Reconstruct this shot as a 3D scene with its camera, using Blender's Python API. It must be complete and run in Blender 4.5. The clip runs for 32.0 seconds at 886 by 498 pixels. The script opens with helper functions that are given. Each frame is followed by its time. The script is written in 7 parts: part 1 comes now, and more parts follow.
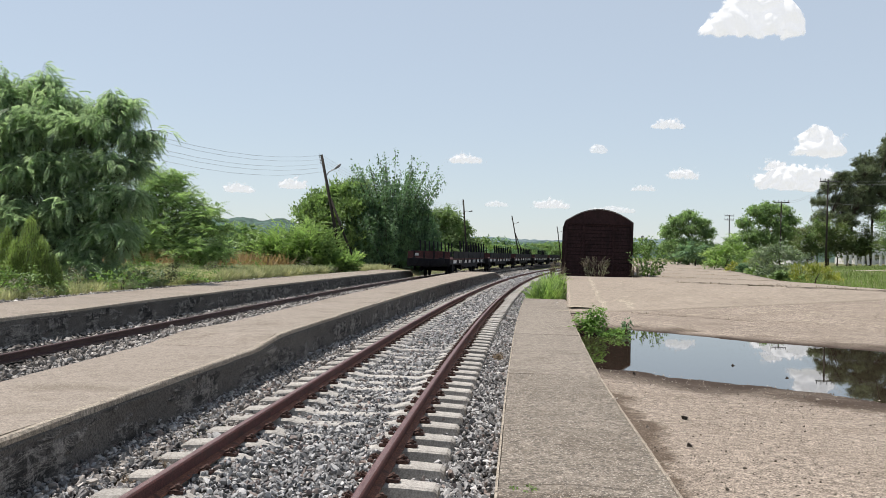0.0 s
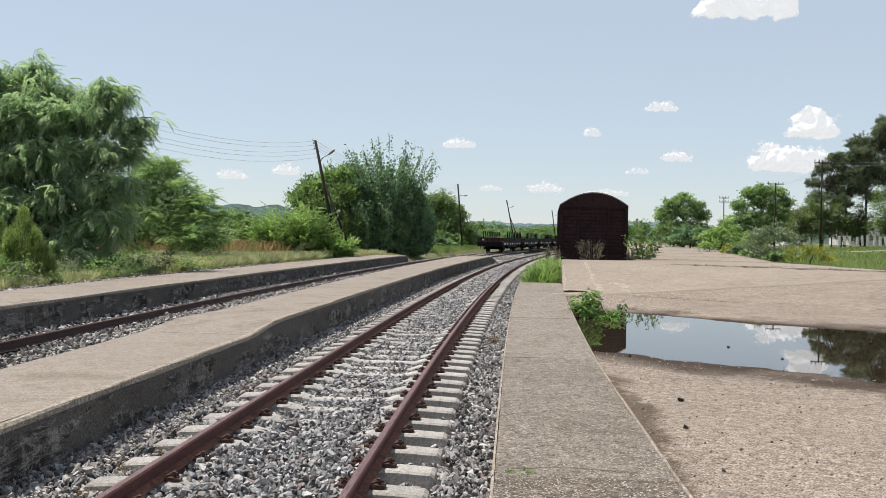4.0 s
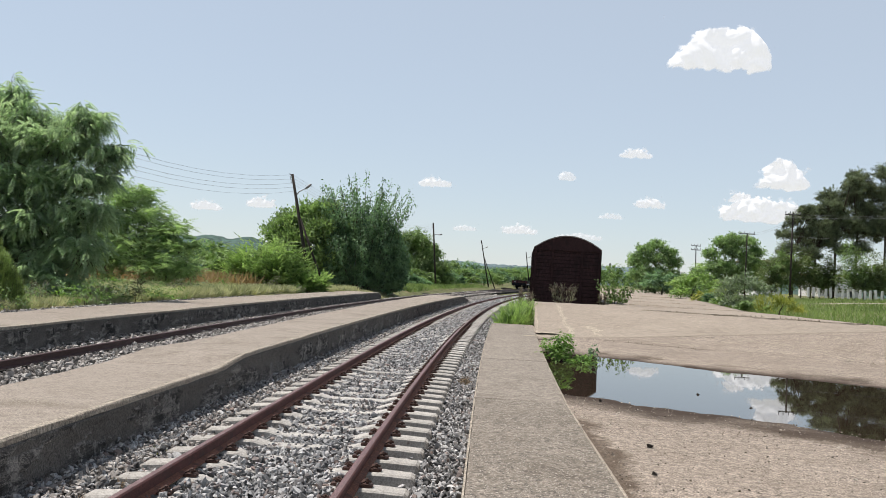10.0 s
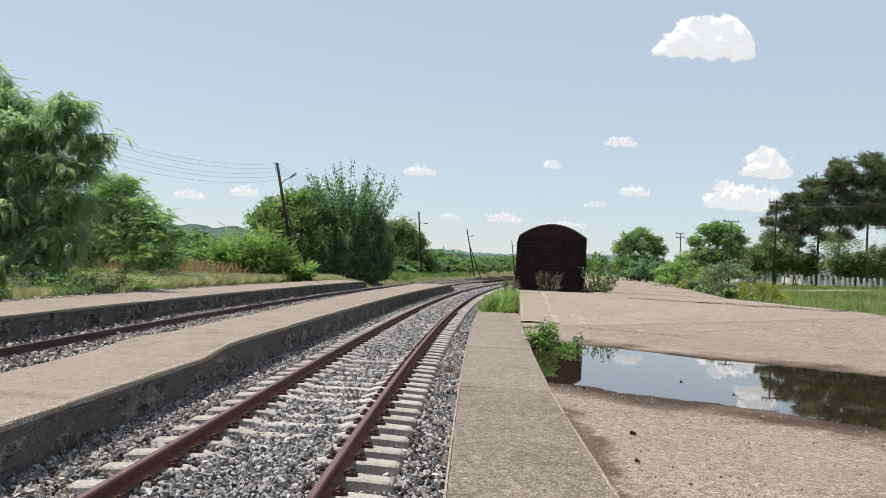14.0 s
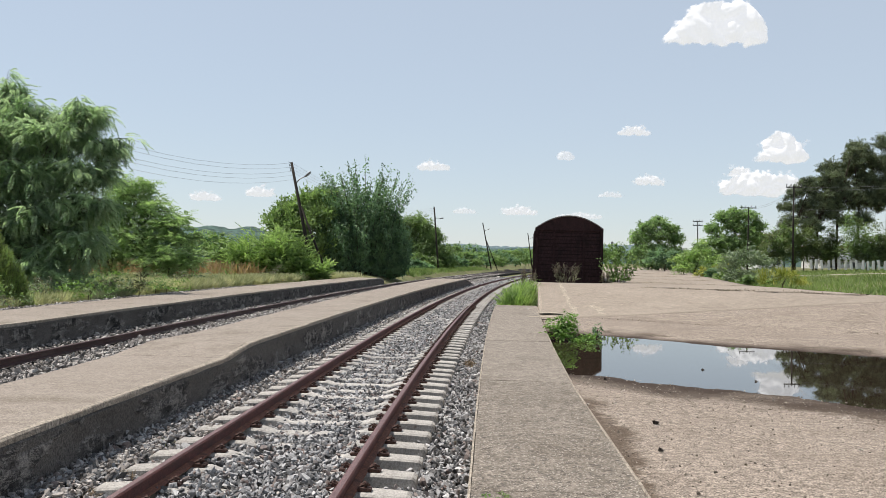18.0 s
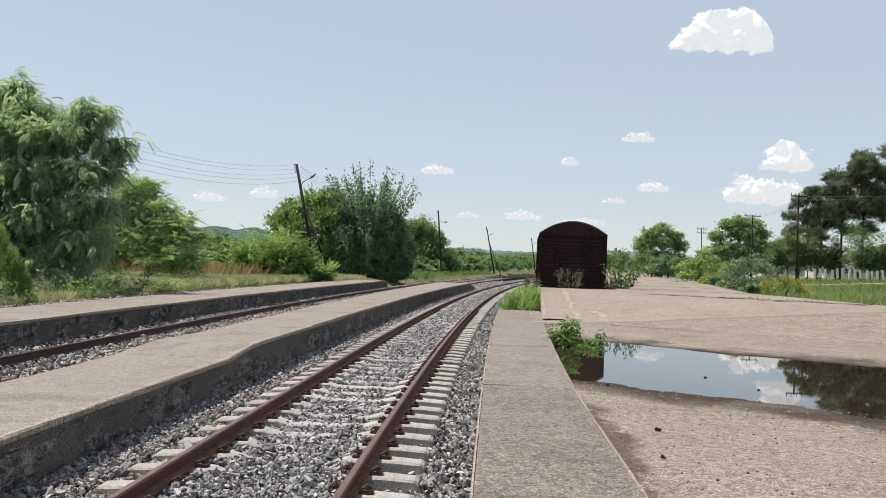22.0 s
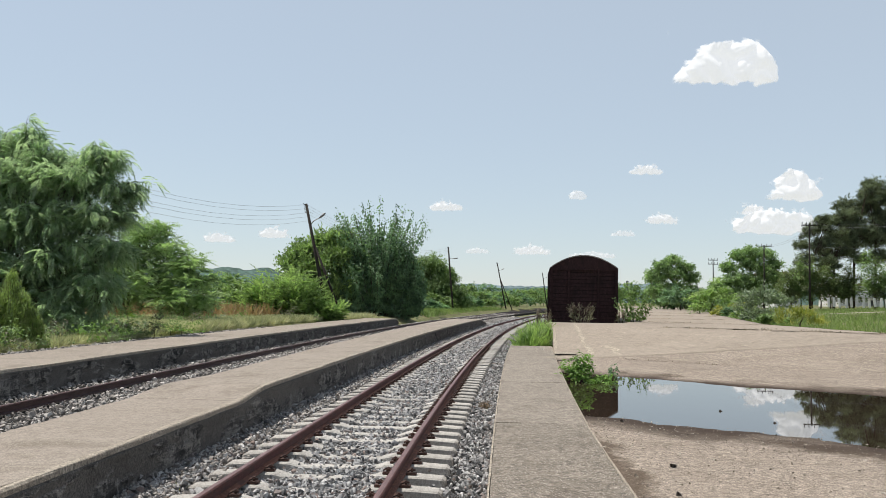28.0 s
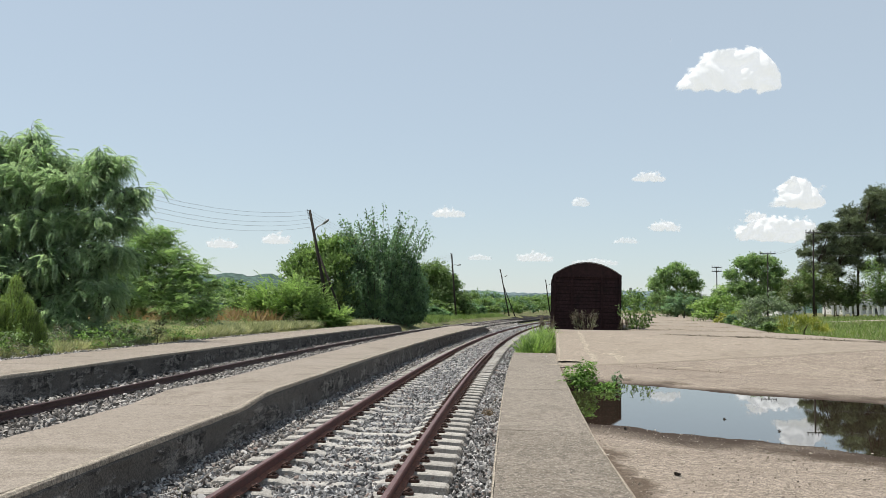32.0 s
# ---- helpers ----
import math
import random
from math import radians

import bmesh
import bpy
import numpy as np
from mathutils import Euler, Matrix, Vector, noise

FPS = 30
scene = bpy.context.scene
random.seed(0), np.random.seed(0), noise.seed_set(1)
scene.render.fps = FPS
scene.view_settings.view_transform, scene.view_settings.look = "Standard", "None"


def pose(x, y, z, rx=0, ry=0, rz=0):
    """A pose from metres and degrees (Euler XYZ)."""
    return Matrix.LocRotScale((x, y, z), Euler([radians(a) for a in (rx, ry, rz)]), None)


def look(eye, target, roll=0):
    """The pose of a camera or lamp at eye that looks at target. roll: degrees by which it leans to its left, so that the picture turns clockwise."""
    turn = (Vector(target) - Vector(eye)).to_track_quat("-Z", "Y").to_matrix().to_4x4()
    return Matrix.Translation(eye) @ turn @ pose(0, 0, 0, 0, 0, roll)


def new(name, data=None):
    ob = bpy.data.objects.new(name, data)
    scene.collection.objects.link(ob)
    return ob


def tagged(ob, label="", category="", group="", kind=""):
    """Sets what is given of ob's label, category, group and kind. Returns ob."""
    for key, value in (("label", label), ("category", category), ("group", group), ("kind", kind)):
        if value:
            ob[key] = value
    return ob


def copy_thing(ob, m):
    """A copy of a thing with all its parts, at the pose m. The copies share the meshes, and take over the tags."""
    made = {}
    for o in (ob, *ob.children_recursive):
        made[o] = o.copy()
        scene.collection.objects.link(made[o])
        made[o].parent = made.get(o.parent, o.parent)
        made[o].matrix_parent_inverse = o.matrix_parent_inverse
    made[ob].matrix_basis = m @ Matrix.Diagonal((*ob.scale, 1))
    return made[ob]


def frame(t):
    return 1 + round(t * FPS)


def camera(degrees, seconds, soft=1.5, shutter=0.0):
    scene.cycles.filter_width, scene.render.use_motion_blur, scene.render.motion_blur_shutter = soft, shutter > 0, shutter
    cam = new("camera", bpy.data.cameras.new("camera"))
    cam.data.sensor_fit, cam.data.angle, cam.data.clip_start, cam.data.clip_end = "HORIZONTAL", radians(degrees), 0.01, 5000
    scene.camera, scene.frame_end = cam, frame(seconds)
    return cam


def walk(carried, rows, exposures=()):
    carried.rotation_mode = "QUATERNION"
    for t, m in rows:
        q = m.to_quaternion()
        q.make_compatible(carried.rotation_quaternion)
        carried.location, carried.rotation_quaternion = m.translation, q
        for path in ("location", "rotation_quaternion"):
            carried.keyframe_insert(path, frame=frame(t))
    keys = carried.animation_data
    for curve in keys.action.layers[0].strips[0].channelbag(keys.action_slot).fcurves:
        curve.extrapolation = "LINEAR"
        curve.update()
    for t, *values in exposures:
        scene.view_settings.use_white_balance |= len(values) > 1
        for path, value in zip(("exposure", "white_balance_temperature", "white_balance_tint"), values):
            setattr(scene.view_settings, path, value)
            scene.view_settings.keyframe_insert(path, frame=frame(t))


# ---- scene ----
cam = camera(52.0, 32.0, soft=0.6)
# seconds, eye x, y, z, yaw, pitch, lean (degrees)
PATH_ROWS = [
    (0.0, -0.002, -0.022, 1.594, 2.35, 0.26, 1.36),
    (0.5, -0.000, -0.017, 1.592, 2.45, 0.21, 1.42),
    (1.0, -0.002, -0.024, 1.591, 2.45, 0.02, 1.64),
    (1.5, 0.004, -0.009, 1.590, 2.13, -0.14, 1.62),
    (2.0, 0.020, -0.014, 1.596, 1.71, -0.37, 1.37),
    (2.5, 0.024, -0.012, 1.593, 1.90, -0.78, 0.80),
    (4.5, -0.003, 0.015, 1.589, 2.04, -0.57, 0.84),
    (5.0, 0.004, 0.003, 1.599, 1.48, -0.31, 0.98),
    (5.5, 0.006, 0.003, 1.594, 1.12, -0.31, 0.96),
    (6.0, 0.005, 0.003, 1.593, 0.88, -0.51, 1.06),
    (6.5, 0.007, 0.009, 1.593, 0.78, -0.61, 1.25),
    (7.0, 0.008, 0.020, 1.595, 0.90, -0.30, 1.52),
    (7.5, -0.003, 0.016, 1.589, 1.17, 0.31, 1.76),
    (8.0, -0.006, 0.005, 1.590, 1.40, 0.76, 1.97),
    (8.5, -0.002, -0.008, 1.590, 1.43, 1.05, 2.19),
    (9.0, -0.006, -0.007, 1.588, 1.29, 1.26, 2.49),
    (9.5, -0.007, -0.001, 1.593, 0.78, 1.61, 2.58),
    (10.0, -0.009, 0.006, 1.590, 0.45, 1.79, 2.75),
    (10.5, -0.009, 0.006, 1.588, 0.46, 1.72, 2.99),
    (11.0, -0.001, 0.000, 1.590, 0.46, 1.64, 3.03),
    (11.5, -0.001, 0.004, 1.587, 0.41, 1.57, 3.08),
    (12.0, -0.001, 0.007, 1.589, 0.37, 1.47, 3.00),
    (12.5, 0.002, 0.001, 1.589, 0.30, 1.35, 2.95),
    (13.0, 0.000, -0.000, 1.590, 0.00, 1.25, 2.80),
    (13.5, 0.009, 0.005, 1.593, -0.50, 1.17, 2.57),
    (15.5, 0.004, -0.004, 1.591, -0.03, 0.87, 2.14),
    (16.0, -0.002, -0.006, 1.589, 0.29, 0.65, 1.84),
    (16.5, -0.006, -0.007, 1.588, 0.79, 0.38, 1.75),
    (17.0, -0.007, 0.004, 1.582, 0.86, 0.31, 1.50),
    (17.5, -0.003, 0.001, 1.592, 0.71, 0.48, 1.19),
    (18.0, 0.001, -0.001, 1.592, 0.54, 0.75, 0.97),
    (18.5, 0.001, -0.004, 1.592, 0.54, 0.83, 1.02),
    (19.0, -0.010, -0.007, 1.592, 1.00, 0.68, 1.10),
    (19.5, -0.017, -0.002, 1.590, 1.58, 0.60, 1.18),
    (20.0, -0.013, 0.006, 1.585, 1.67, 0.50, 1.15),
    (20.5, -0.013, 0.007, 1.587, 1.46, 0.39, 1.26),
    (21.0, -0.012, 0.001, 1.586, 1.32, 0.46, 1.48),
    (21.5, -0.011, -0.013, 1.593, 1.18, 0.67, 1.60),
    (22.0, -0.013, -0.015, 1.593, 0.76, 0.98, 1.80),
    (22.5, -0.015, -0.009, 1.594, 0.52, 1.15, 1.93),
    (23.0, -0.018, -0.002, 1.594, 0.59, 1.31, 1.89),
    (23.5, -0.020, -0.000, 1.592, 0.83, 1.43, 1.73),
    (24.0, -0.014, -0.010, 1.599, 0.98, 1.70, 1.54),
    (24.5, -0.005, 0.001, 1.602, 1.05, 2.17, 1.26),
    (25.0, -0.009, 0.001, 1.600, 1.22, 2.70, 1.15),
    (25.5, -0.010, 0.008, 1.606, 1.54, 3.07, 1.01),
    (27.5, 0.002, 0.009, 1.609, 1.33, 3.15, 0.60),
    (28.0, 0.007, -0.007, 1.610, 1.48, 3.26, 0.66),
    (28.5, 0.002, 0.003, 1.615, 1.58, 3.42, 0.78),
    (29.0, 0.005, 0.005, 1.613, 1.65, 3.48, 0.85),
    (29.5, -0.001, -0.007, 1.611, 1.61, 3.50, 0.94),
    (30.0, -0.006, -0.014, 1.613, 1.57, 3.53, 0.93),
    (30.5, -0.006, -0.021, 1.616, 1.74, 3.51, 0.90),
    (31.0, -0.007, -0.009, 1.613, 1.79, 3.49, 0.96),
    (31.5, -0.000, -0.004, 1.614, 1.71, 3.54, 0.95),
    (32.0, 0.002, 0.007, 1.612, 1.69, 3.67, 0.85),]


def eye_pose(x, y, z, yaw, pitch, lean):
    return pose(x, y, z, 0, 0, yaw) @ pose(0, 0, 0, pitch) @ pose(0, 0, 0, 0, -lean, 0) @ pose(0, 0, 0, 90)


walk(cam, [(r[0], eye_pose(*r[1:])) for r in PATH_ROWS],
     exposures=[(0.0, 0.16, 6500, 10), (13.0, 0.16, 6500, 10), (25.0, 0.12, 6500, 9.5), (28.0, 0.12, 6500, 8), (32.0, 0.12, 6500, 6.5)])

# ---- light ----
SUN_AZ, SUN_EL = radians(-76), radians(64)      # bearing from +y, to the left
scene.view_settings.exposure = 0.0
world = bpy.data.worlds.new("sky")
scene.world = world
world.use_nodes = True
wn = world.node_tree
sky = wn.nodes.new("ShaderNodeTexSky")
sky.sky_type, sky.sun_disc = "NISHITA", False
sky.sun_elevation, sky.sun_rotation = SUN_EL, SUN_AZ
sky.air_density, sky.dust_density, sky.ozone_density = 1.0, 0.15, 2.4
wn.links.new(sky.outputs[0], wn.nodes["Background"].inputs[0])
wn.nodes["Background"].inputs[1].default_value = 0.040
haze = wn.nodes.new("ShaderNodeBackground")      # summer haze over the whole sky
haze.inputs[0].default_value, haze.inputs[1].default_value = (0.374, 0.413, 0.455, 1), 0.925
up = wn.nodes.new("ShaderNodeTexCoord")
height = wn.nodes.new("ShaderNodeSeparateXYZ")
thin = wn.nodes.new("ShaderNodeMapRange")        # it lies thick over the land and thins towards the zenith
thin.interpolation_type = "SMOOTHSTEP"
thin.inputs[1].default_value, thin.inputs[2].default_value, thin.inputs[3].default_value, thin.inputs[4].default_value = 0.30, 1.0, 0.99, 0.32
wn.links.new(up.outputs["Generated"], height.inputs[0])
wn.links.new(height.outputs[2], thin.inputs[0])
wn.links.new(thin.outputs[0], haze.inputs[1])
both = wn.nodes.new("ShaderNodeAddShader")
wn.links.new(wn.nodes["Background"].outputs[0], both.inputs[0])
wn.links.new(haze.outputs[0], both.inputs[1])
wn.links.new(both.outputs[0], wn.nodes["World Output"].inputs[0])
sun = new("sun", bpy.data.lights.new("sun", "SUN"))
sun.data.energy, sun.data.angle, sun.data.color = 5.0, radians(0.6), (1.0, 0.955, 0.905)
sun_way = Vector((math.sin(SUN_AZ) * math.cos(SUN_EL), math.cos(SUN_AZ) * math.cos(SUN_EL), math.sin(SUN_EL)))
sun.matrix_world = look(sun_way * 60, (0, 0, 0))

# ---- plan: two curved tracks, given by their centre lines ----
RNG = np.random.default_rng(7)


def c1(y):
    if y > 100:
        return 7.797 + 0.1603 * (y - 100)
    return -1.704 + 0.02975 * y + 0.00065262 * y * y


def c2(y):
    if y > 200:
        return 17.94 + 0.1746 * (y - 200)
    return -6.2527 + 0.0013893 * y + 0.00092772 * y * y - 1.6495e-6 * y ** 3


def c3(y):
    return c2(y) - 5.6 + 0.011 * max(0.0, y - 60)


def beside(c, y, off):
    s = (c(y + 0.1) - c(y - 0.1)) / 0.2
    k = 1 / math.sqrt(1 + s * s)
    return c(y) + off * k, y - off * s * k


def mix(a, b, t):
    return a + (b - a) * max(0.0, min(1.0, t))


# ---- materials ----
def nodes_of(name):
    m = bpy.data.materials.new(name)
    m.use_nodes = True
    t = m.node_tree
    return m, t, t.nodes["Principled BSDF"]


def noise_tex(t, scale, detail=4.0, rough=0.6, coord="Object", stretch=None, dist=0.0):
    c = t.nodes.new("ShaderNodeTexCoord")
    n = t.nodes.new("ShaderNodeTexNoise")
    n.inputs["Scale"].default_value, n.inputs["Detail"].default_value = scale, detail
    n.inputs["Roughness"].default_value, n.inputs["Distortion"].default_value = rough, dist
    out = c.outputs[coord]
    if stretch:
        mp = t.nodes.new("ShaderNodeMapping")
        mp.inputs["Scale"].default_value = stretch
        t.links.new(out, mp.inputs[0])
        out = mp.outputs[0]
    t.links.new(out, n.inputs["Vector"])
    return n


def ramp(t, src, stops):
    r = t.nodes.new("ShaderNodeValToRGB")
    e = r.color_ramp.elements
    while len(e) < len(stops):
        e.new(0.5)
    for i, (p, c) in enumerate(stops):
        e[i].position = p
        e[i].color = (*c, 1) if len(c) == 3 else c
    t.links.new(src, r.inputs[0])
    return r.outputs[0]


def blend(t, fac, a, b, mode="MIX"):
    m = t.nodes.new("ShaderNodeMix")
    m.data_type, m.blend_type = "RGBA", mode
    for sock, v in ((m.inputs[0], fac), (m.inputs[6], a), (m.inputs[7], b)):
        if hasattr(v, "links"):
            t.links.new(v, sock)
        elif isinstance(v, tuple):
            sock.default_value = (*v, 1)
        else:
            sock.default_value = v
    return m.outputs[2]


def bumped(t, bsdf, src, strength, distance):
    b = t.nodes.new("ShaderNodeBump")
    b.inputs["Strength"].default_value, b.inputs["Distance"].default_value = strength, distance
    t.links.new(src, b.inputs["Height"])
    t.links.new(b.outputs[0], bsdf.inputs["Normal"])


def rough_material(name, dark, light, big=0.6, fine=30.0, rough=0.9, bump=0.4, depth=0.01, stain=None, stain_scale=1.2,
                   stain_at=(0.52, 0.68), speck=None, stretch=None, vary=0.0, metal=0.0, grain=0.6, speck_at=0.60):
    """Two scales of noise between two tones, with optional stains, specks and tone by object."""
    m, t, b = nodes_of(name)
    n1, n2 = noise_tex(t, big, 5, 0.65, stretch=stretch), noise_tex(t, fine, 3, 0.7, stretch=stretch)
    col = blend(t, n1.outputs[0], dark, light)
    col = blend(t, grain, col, ramp(t, n2.outputs[0], [(0.36, (0.12,) * 3), (0.64, (0.88,) * 3)]), "OVERLAY")
    n5 = noise_tex(t, fine * 0.28, 4, 0.7, stretch=stretch)
    col = blend(t, grain * 0.7, col, ramp(t, n5.outputs[0], [(0.36, (0.2,) * 3), (0.64, (0.8,) * 3)]), "OVERLAY")
    if stain:
        n3 = noise_tex(t, stain_scale, 6, 0.7, dist=0.1 if stretch else 0.6, stretch=stretch)
        k = ramp(t, n3.outputs[0], [(stain_at[0], (0, 0, 0)), (stain_at[1], (1, 1, 1))])
        col = blend(t, k, col, stain)
    if speck:
        v = noise_tex(t, fine * 1.7, 1, 0.5)
        k = ramp(t, v.outputs[0], [(speck_at, (0, 0, 0)), (speck_at + 0.05, (1, 1, 1))])
        col = blend(t, k, col, speck)
    if vary:
        oi = t.nodes.new("ShaderNodeObjectInfo")
        k = ramp(t, oi.outputs["Random"], [(0, (1 - vary,) * 3), (1, (1.0,) * 3)])
        col = blend(t, 1.0, col, k, "MULTIPLY")
    t.links.new(col, b.inputs["Base Color"])
    b.inputs["Roughness"].default_value, b.inputs["Metallic"].default_value = rough, metal
    b.inputs["Specular IOR Level"].default_value = 0.22 if rough > 0.85 else 0.5
    bumped(t, b, n2.outputs[0], bump, depth)
    return m


def island_material(name, stops, rough=0.9, bump_scale=60.0):
    m, t, b = nodes_of(name)
    g = t.nodes.new("ShaderNodeNewGeometry")
    n = noise_tex(t, bump_scale, 3)
    col = ramp(t, g.outputs["Random Per Island"], stops)
    col = blend(t, 0.5, col, ramp(t, n.outputs[0], [(0.3, (0.3,) * 3), (0.7, (0.7,) * 3)]), "OVERLAY")
    t.links.new(col, b.inputs["Base Color"])
    b.inputs["Roughness"].default_value = rough
    return m


def leaf_material(name, dark, light, clump=0.5, through_light=0.42, gloss=0.58):
    """Leaves: tone by leaf and by clump, with light coming through."""
    m, t, b = nodes_of(name)
    g = t.nodes.new("ShaderNodeNewGeometry")
    n = noise_tex(t, clump, 3)
    leaf = ramp(t, g.outputs["Random Per Island"], [(0, dark), (0.6, tuple((a + c) / 2 for a, c in zip(dark, light))), (1, light)])
    tone = ramp(t, n.outputs[0], [(0.40, tuple(a * 0.8 for a in dark)), (0.60, light)])
    col = blend(t, 0.6, leaf, tone)
    t.links.new(col, b.inputs["Base Color"])
    b.inputs["Roughness"].default_value = gloss
    tr = t.nodes.new("ShaderNodeBsdfTranslucent")
    bright = blend(t, 1.0, col, (1.12, 1.27, 0.82), "MULTIPLY")
    t.links.new(bright, tr.inputs[0])
    mx = t.nodes.new("ShaderNodeMixShader")
    mx.inputs[0].default_value = through_light
    t.links.new(b.outputs[0], mx.inputs[1])
    t.links.new(tr.outputs[0], mx.inputs[2])
    t.links.new(mx.outputs[0], t.nodes["Material Output"].inputs[0])
    return m


CONCRETE_TOP = rough_material("platform_concrete", (0.212, 0.177, 0.145), (0.300, 0.254, 0.211), 0.5, 45, 0.92, 0.35, 0.005, grain=0.4,
                              stain=(0.15, 0.122, 0.092), stain_scale=0.9, stain_at=(0.52, 0.72), speck=(0.36, 0.315, 0.26))
# Walkway concrete in three tones: pale, mid and dark.
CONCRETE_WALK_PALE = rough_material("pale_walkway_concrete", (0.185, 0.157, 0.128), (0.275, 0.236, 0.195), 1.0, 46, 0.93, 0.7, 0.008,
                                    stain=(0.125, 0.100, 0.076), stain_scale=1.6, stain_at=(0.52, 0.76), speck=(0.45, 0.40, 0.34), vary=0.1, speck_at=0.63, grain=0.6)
CONCRETE_WALK_MID = rough_material("mid_walkway_concrete", (0.140, 0.118, 0.094), (0.222, 0.189, 0.154), 1.0, 46, 0.93, 0.7, 0.008,
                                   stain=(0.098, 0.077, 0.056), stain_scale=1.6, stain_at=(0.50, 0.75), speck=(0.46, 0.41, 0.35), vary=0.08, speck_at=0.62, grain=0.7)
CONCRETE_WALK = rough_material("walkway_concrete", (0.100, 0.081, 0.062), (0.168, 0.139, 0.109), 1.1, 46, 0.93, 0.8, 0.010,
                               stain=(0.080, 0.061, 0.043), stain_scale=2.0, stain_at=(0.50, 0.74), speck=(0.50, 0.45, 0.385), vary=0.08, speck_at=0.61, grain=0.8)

def wall_material():
    """Blackened old render: peeled patches with crisp rims, drips, thin pale flakes along the courses."""
    m, t, b = nodes_of("platform_wall_concrete")
    n1 = noise_tex(t, 1.3, 5, 0.65, stretch=(1, 0.7, 1.6))
    n2 = noise_tex(t, 4.2, 9, 0.72, stretch=(1, 0.8, 1.3), dist=0.4)
    n3 = noise_tex(t, 3.0, 6, 0.7, stretch=(2.4, 2.4, 0.35))
    n4 = noise_tex(t, 2.2, 8, 0.75, stretch=(1, 0.8, 6.0), dist=0.5)
    n5 = noise_tex(t, 55, 4, 0.7)
    col = blend(t, ramp(t, n1.outputs[0], [(0.36, (0, 0, 0)), (0.64, (1, 1, 1))]), (0.032, 0.030, 0.028), (0.125, 0.115, 0.104))
    col = blend(t, ramp(t, n2.outputs[0], [(0.495, (0, 0, 0)), (0.515, (0.7,) * 3), (0.68, (0.95,) * 3)]), col, (0.25, 0.231, 0.21))
    col = blend(t, ramp(t, n3.outputs[0], [(0.54, (0, 0, 0)), (0.66, (0.85,) * 3)]), col, (0.022, 0.020, 0.018))
    col = blend(t, ramp(t, n4.outputs[0], [(0.535, (0, 0, 0)), (0.55, (0.8,) * 3), (0.57, (0, 0, 0))]), col, (0.40, 0.365, 0.32))
    col = blend(t, ramp(t, n4.outputs[0], [(0.44, (0, 0, 0)), (0.46, (0.9,) * 3), (0.48, (0, 0, 0))]), col, (0.012, 0.011, 0.010))
    col = blend(t, 0.55, col, ramp(t, n5.outputs[0], [(0.36, (0.15,) * 3), (0.64, (0.85,) * 3)]), "OVERLAY")
    sk = t.nodes.new("ShaderNodeAttribute")
    sk.attribute_name = "skin_share"
    bare = blend(t, 0.6, blend(t, n1.outputs[0], (0.038, 0.034, 0.030), (0.20, 0.182, 0.162)), ramp(t, n5.outputs[0], [(0.36, (0.1,) * 3), (0.64, (0.9,) * 3)]), "OVERLAY")
    col = blend(t, sk.outputs["Fac"], bare, col)
    t.links.new(col, b.inputs["Base Color"])
    b.inputs["Roughness"].default_value, b.inputs["Specular IOR Level"].default_value = 0.95, 0.2
    bumped(t, b, blend(t, 0.25, n2.outputs[0], n5.outputs[0]), 0.8, 0.03)
    return m


CONCRETE_WALL = wall_material()
COPING = rough_material("coping_concrete", (0.25, 0.212, 0.168), (0.36, 0.31, 0.25), 2.0, 50, 0.92, 0.4, 0.005)
RAMP_CONCRETE = rough_material("ramp_concrete", (0.230, 0.190, 0.150), (0.335, 0.280, 0.225), 0.5, 26, 0.93, 0.4, 0.006,
                               stain=(0.185, 0.150, 0.116), stain_scale=1.3, stain_at=(0.54, 0.78), grain=0.3, speck=(0.36, 0.315, 0.262), speck_at=0.66)
SLEEPER = rough_material("sleeper_concrete", (0.37, 0.345, 0.31), (0.49, 0.46, 0.42), 3.0, 60, 0.9, 0.3, 0.004, vary=0.25, grain=0.35,
                         stain=(0.26, 0.235, 0.21), stain_scale=4.0, stain_at=(0.56, 0.70))
# Rust colour, darkened to carry the shade on the rail's sides.
RAIL_RUST = rough_material("rusty_rail", (0.066, 0.019, 0.017), (0.130, 0.041, 0.034), 1.5, 80, 0.74, 0.25, 0.002,
                           stain=(0.055, 0.026, 0.022), stain_scale=6.0)
RAIL_OLD = rough_material("dark_rail", (0.034, 0.014, 0.013), (0.080, 0.033, 0.028), 1.5, 80, 0.6, 0.25, 0.002)
CLIP_IRON = rough_material("rusty_clip", (0.03, 0.017, 0.014), (0.10, 0.045, 0.03), 8, 80, 0.8, 0.3, 0.002)
STONE = island_material("ballast_stone", [(0, (0.07, 0.069, 0.068)), (0.30, (0.17, 0.166, 0.162)), (0.36, (0.22, 0.165, 0.14)), (0.44, (0.25, 0.244, 0.239)), (0.85, (0.43, 0.419, 0.408)), (1, (0.54, 0.52, 0.50))])
DUSTY_STONE = island_material("dusty_ballast_stone", [(0, (0.10, 0.087, 0.076)), (0.45, (0.28, 0.252, 0.226)), (0.85, (0.43, 0.395, 0.36)), (1, (0.56, 0.52, 0.48))])
# Near-black base colour stands in for the shade in gaps between stones.
SHADED_BED = rough_material("ballast_bed", (0.012, 0.011, 0.010), (0.05, 0.046, 0.042), 14.0, 40, 0.95, 1.0, 0.05, stain=(0.06, 0.053, 0.046), stain_scale=9.0)
FIELD = rough_material("field_soil", (0.085, 0.10, 0.035), (0.17, 0.165, 0.075), 0.12, 3.0, 0.95, 0.6, 0.05, stain=(0.20, 0.16, 0.085), stain_scale=0.25)
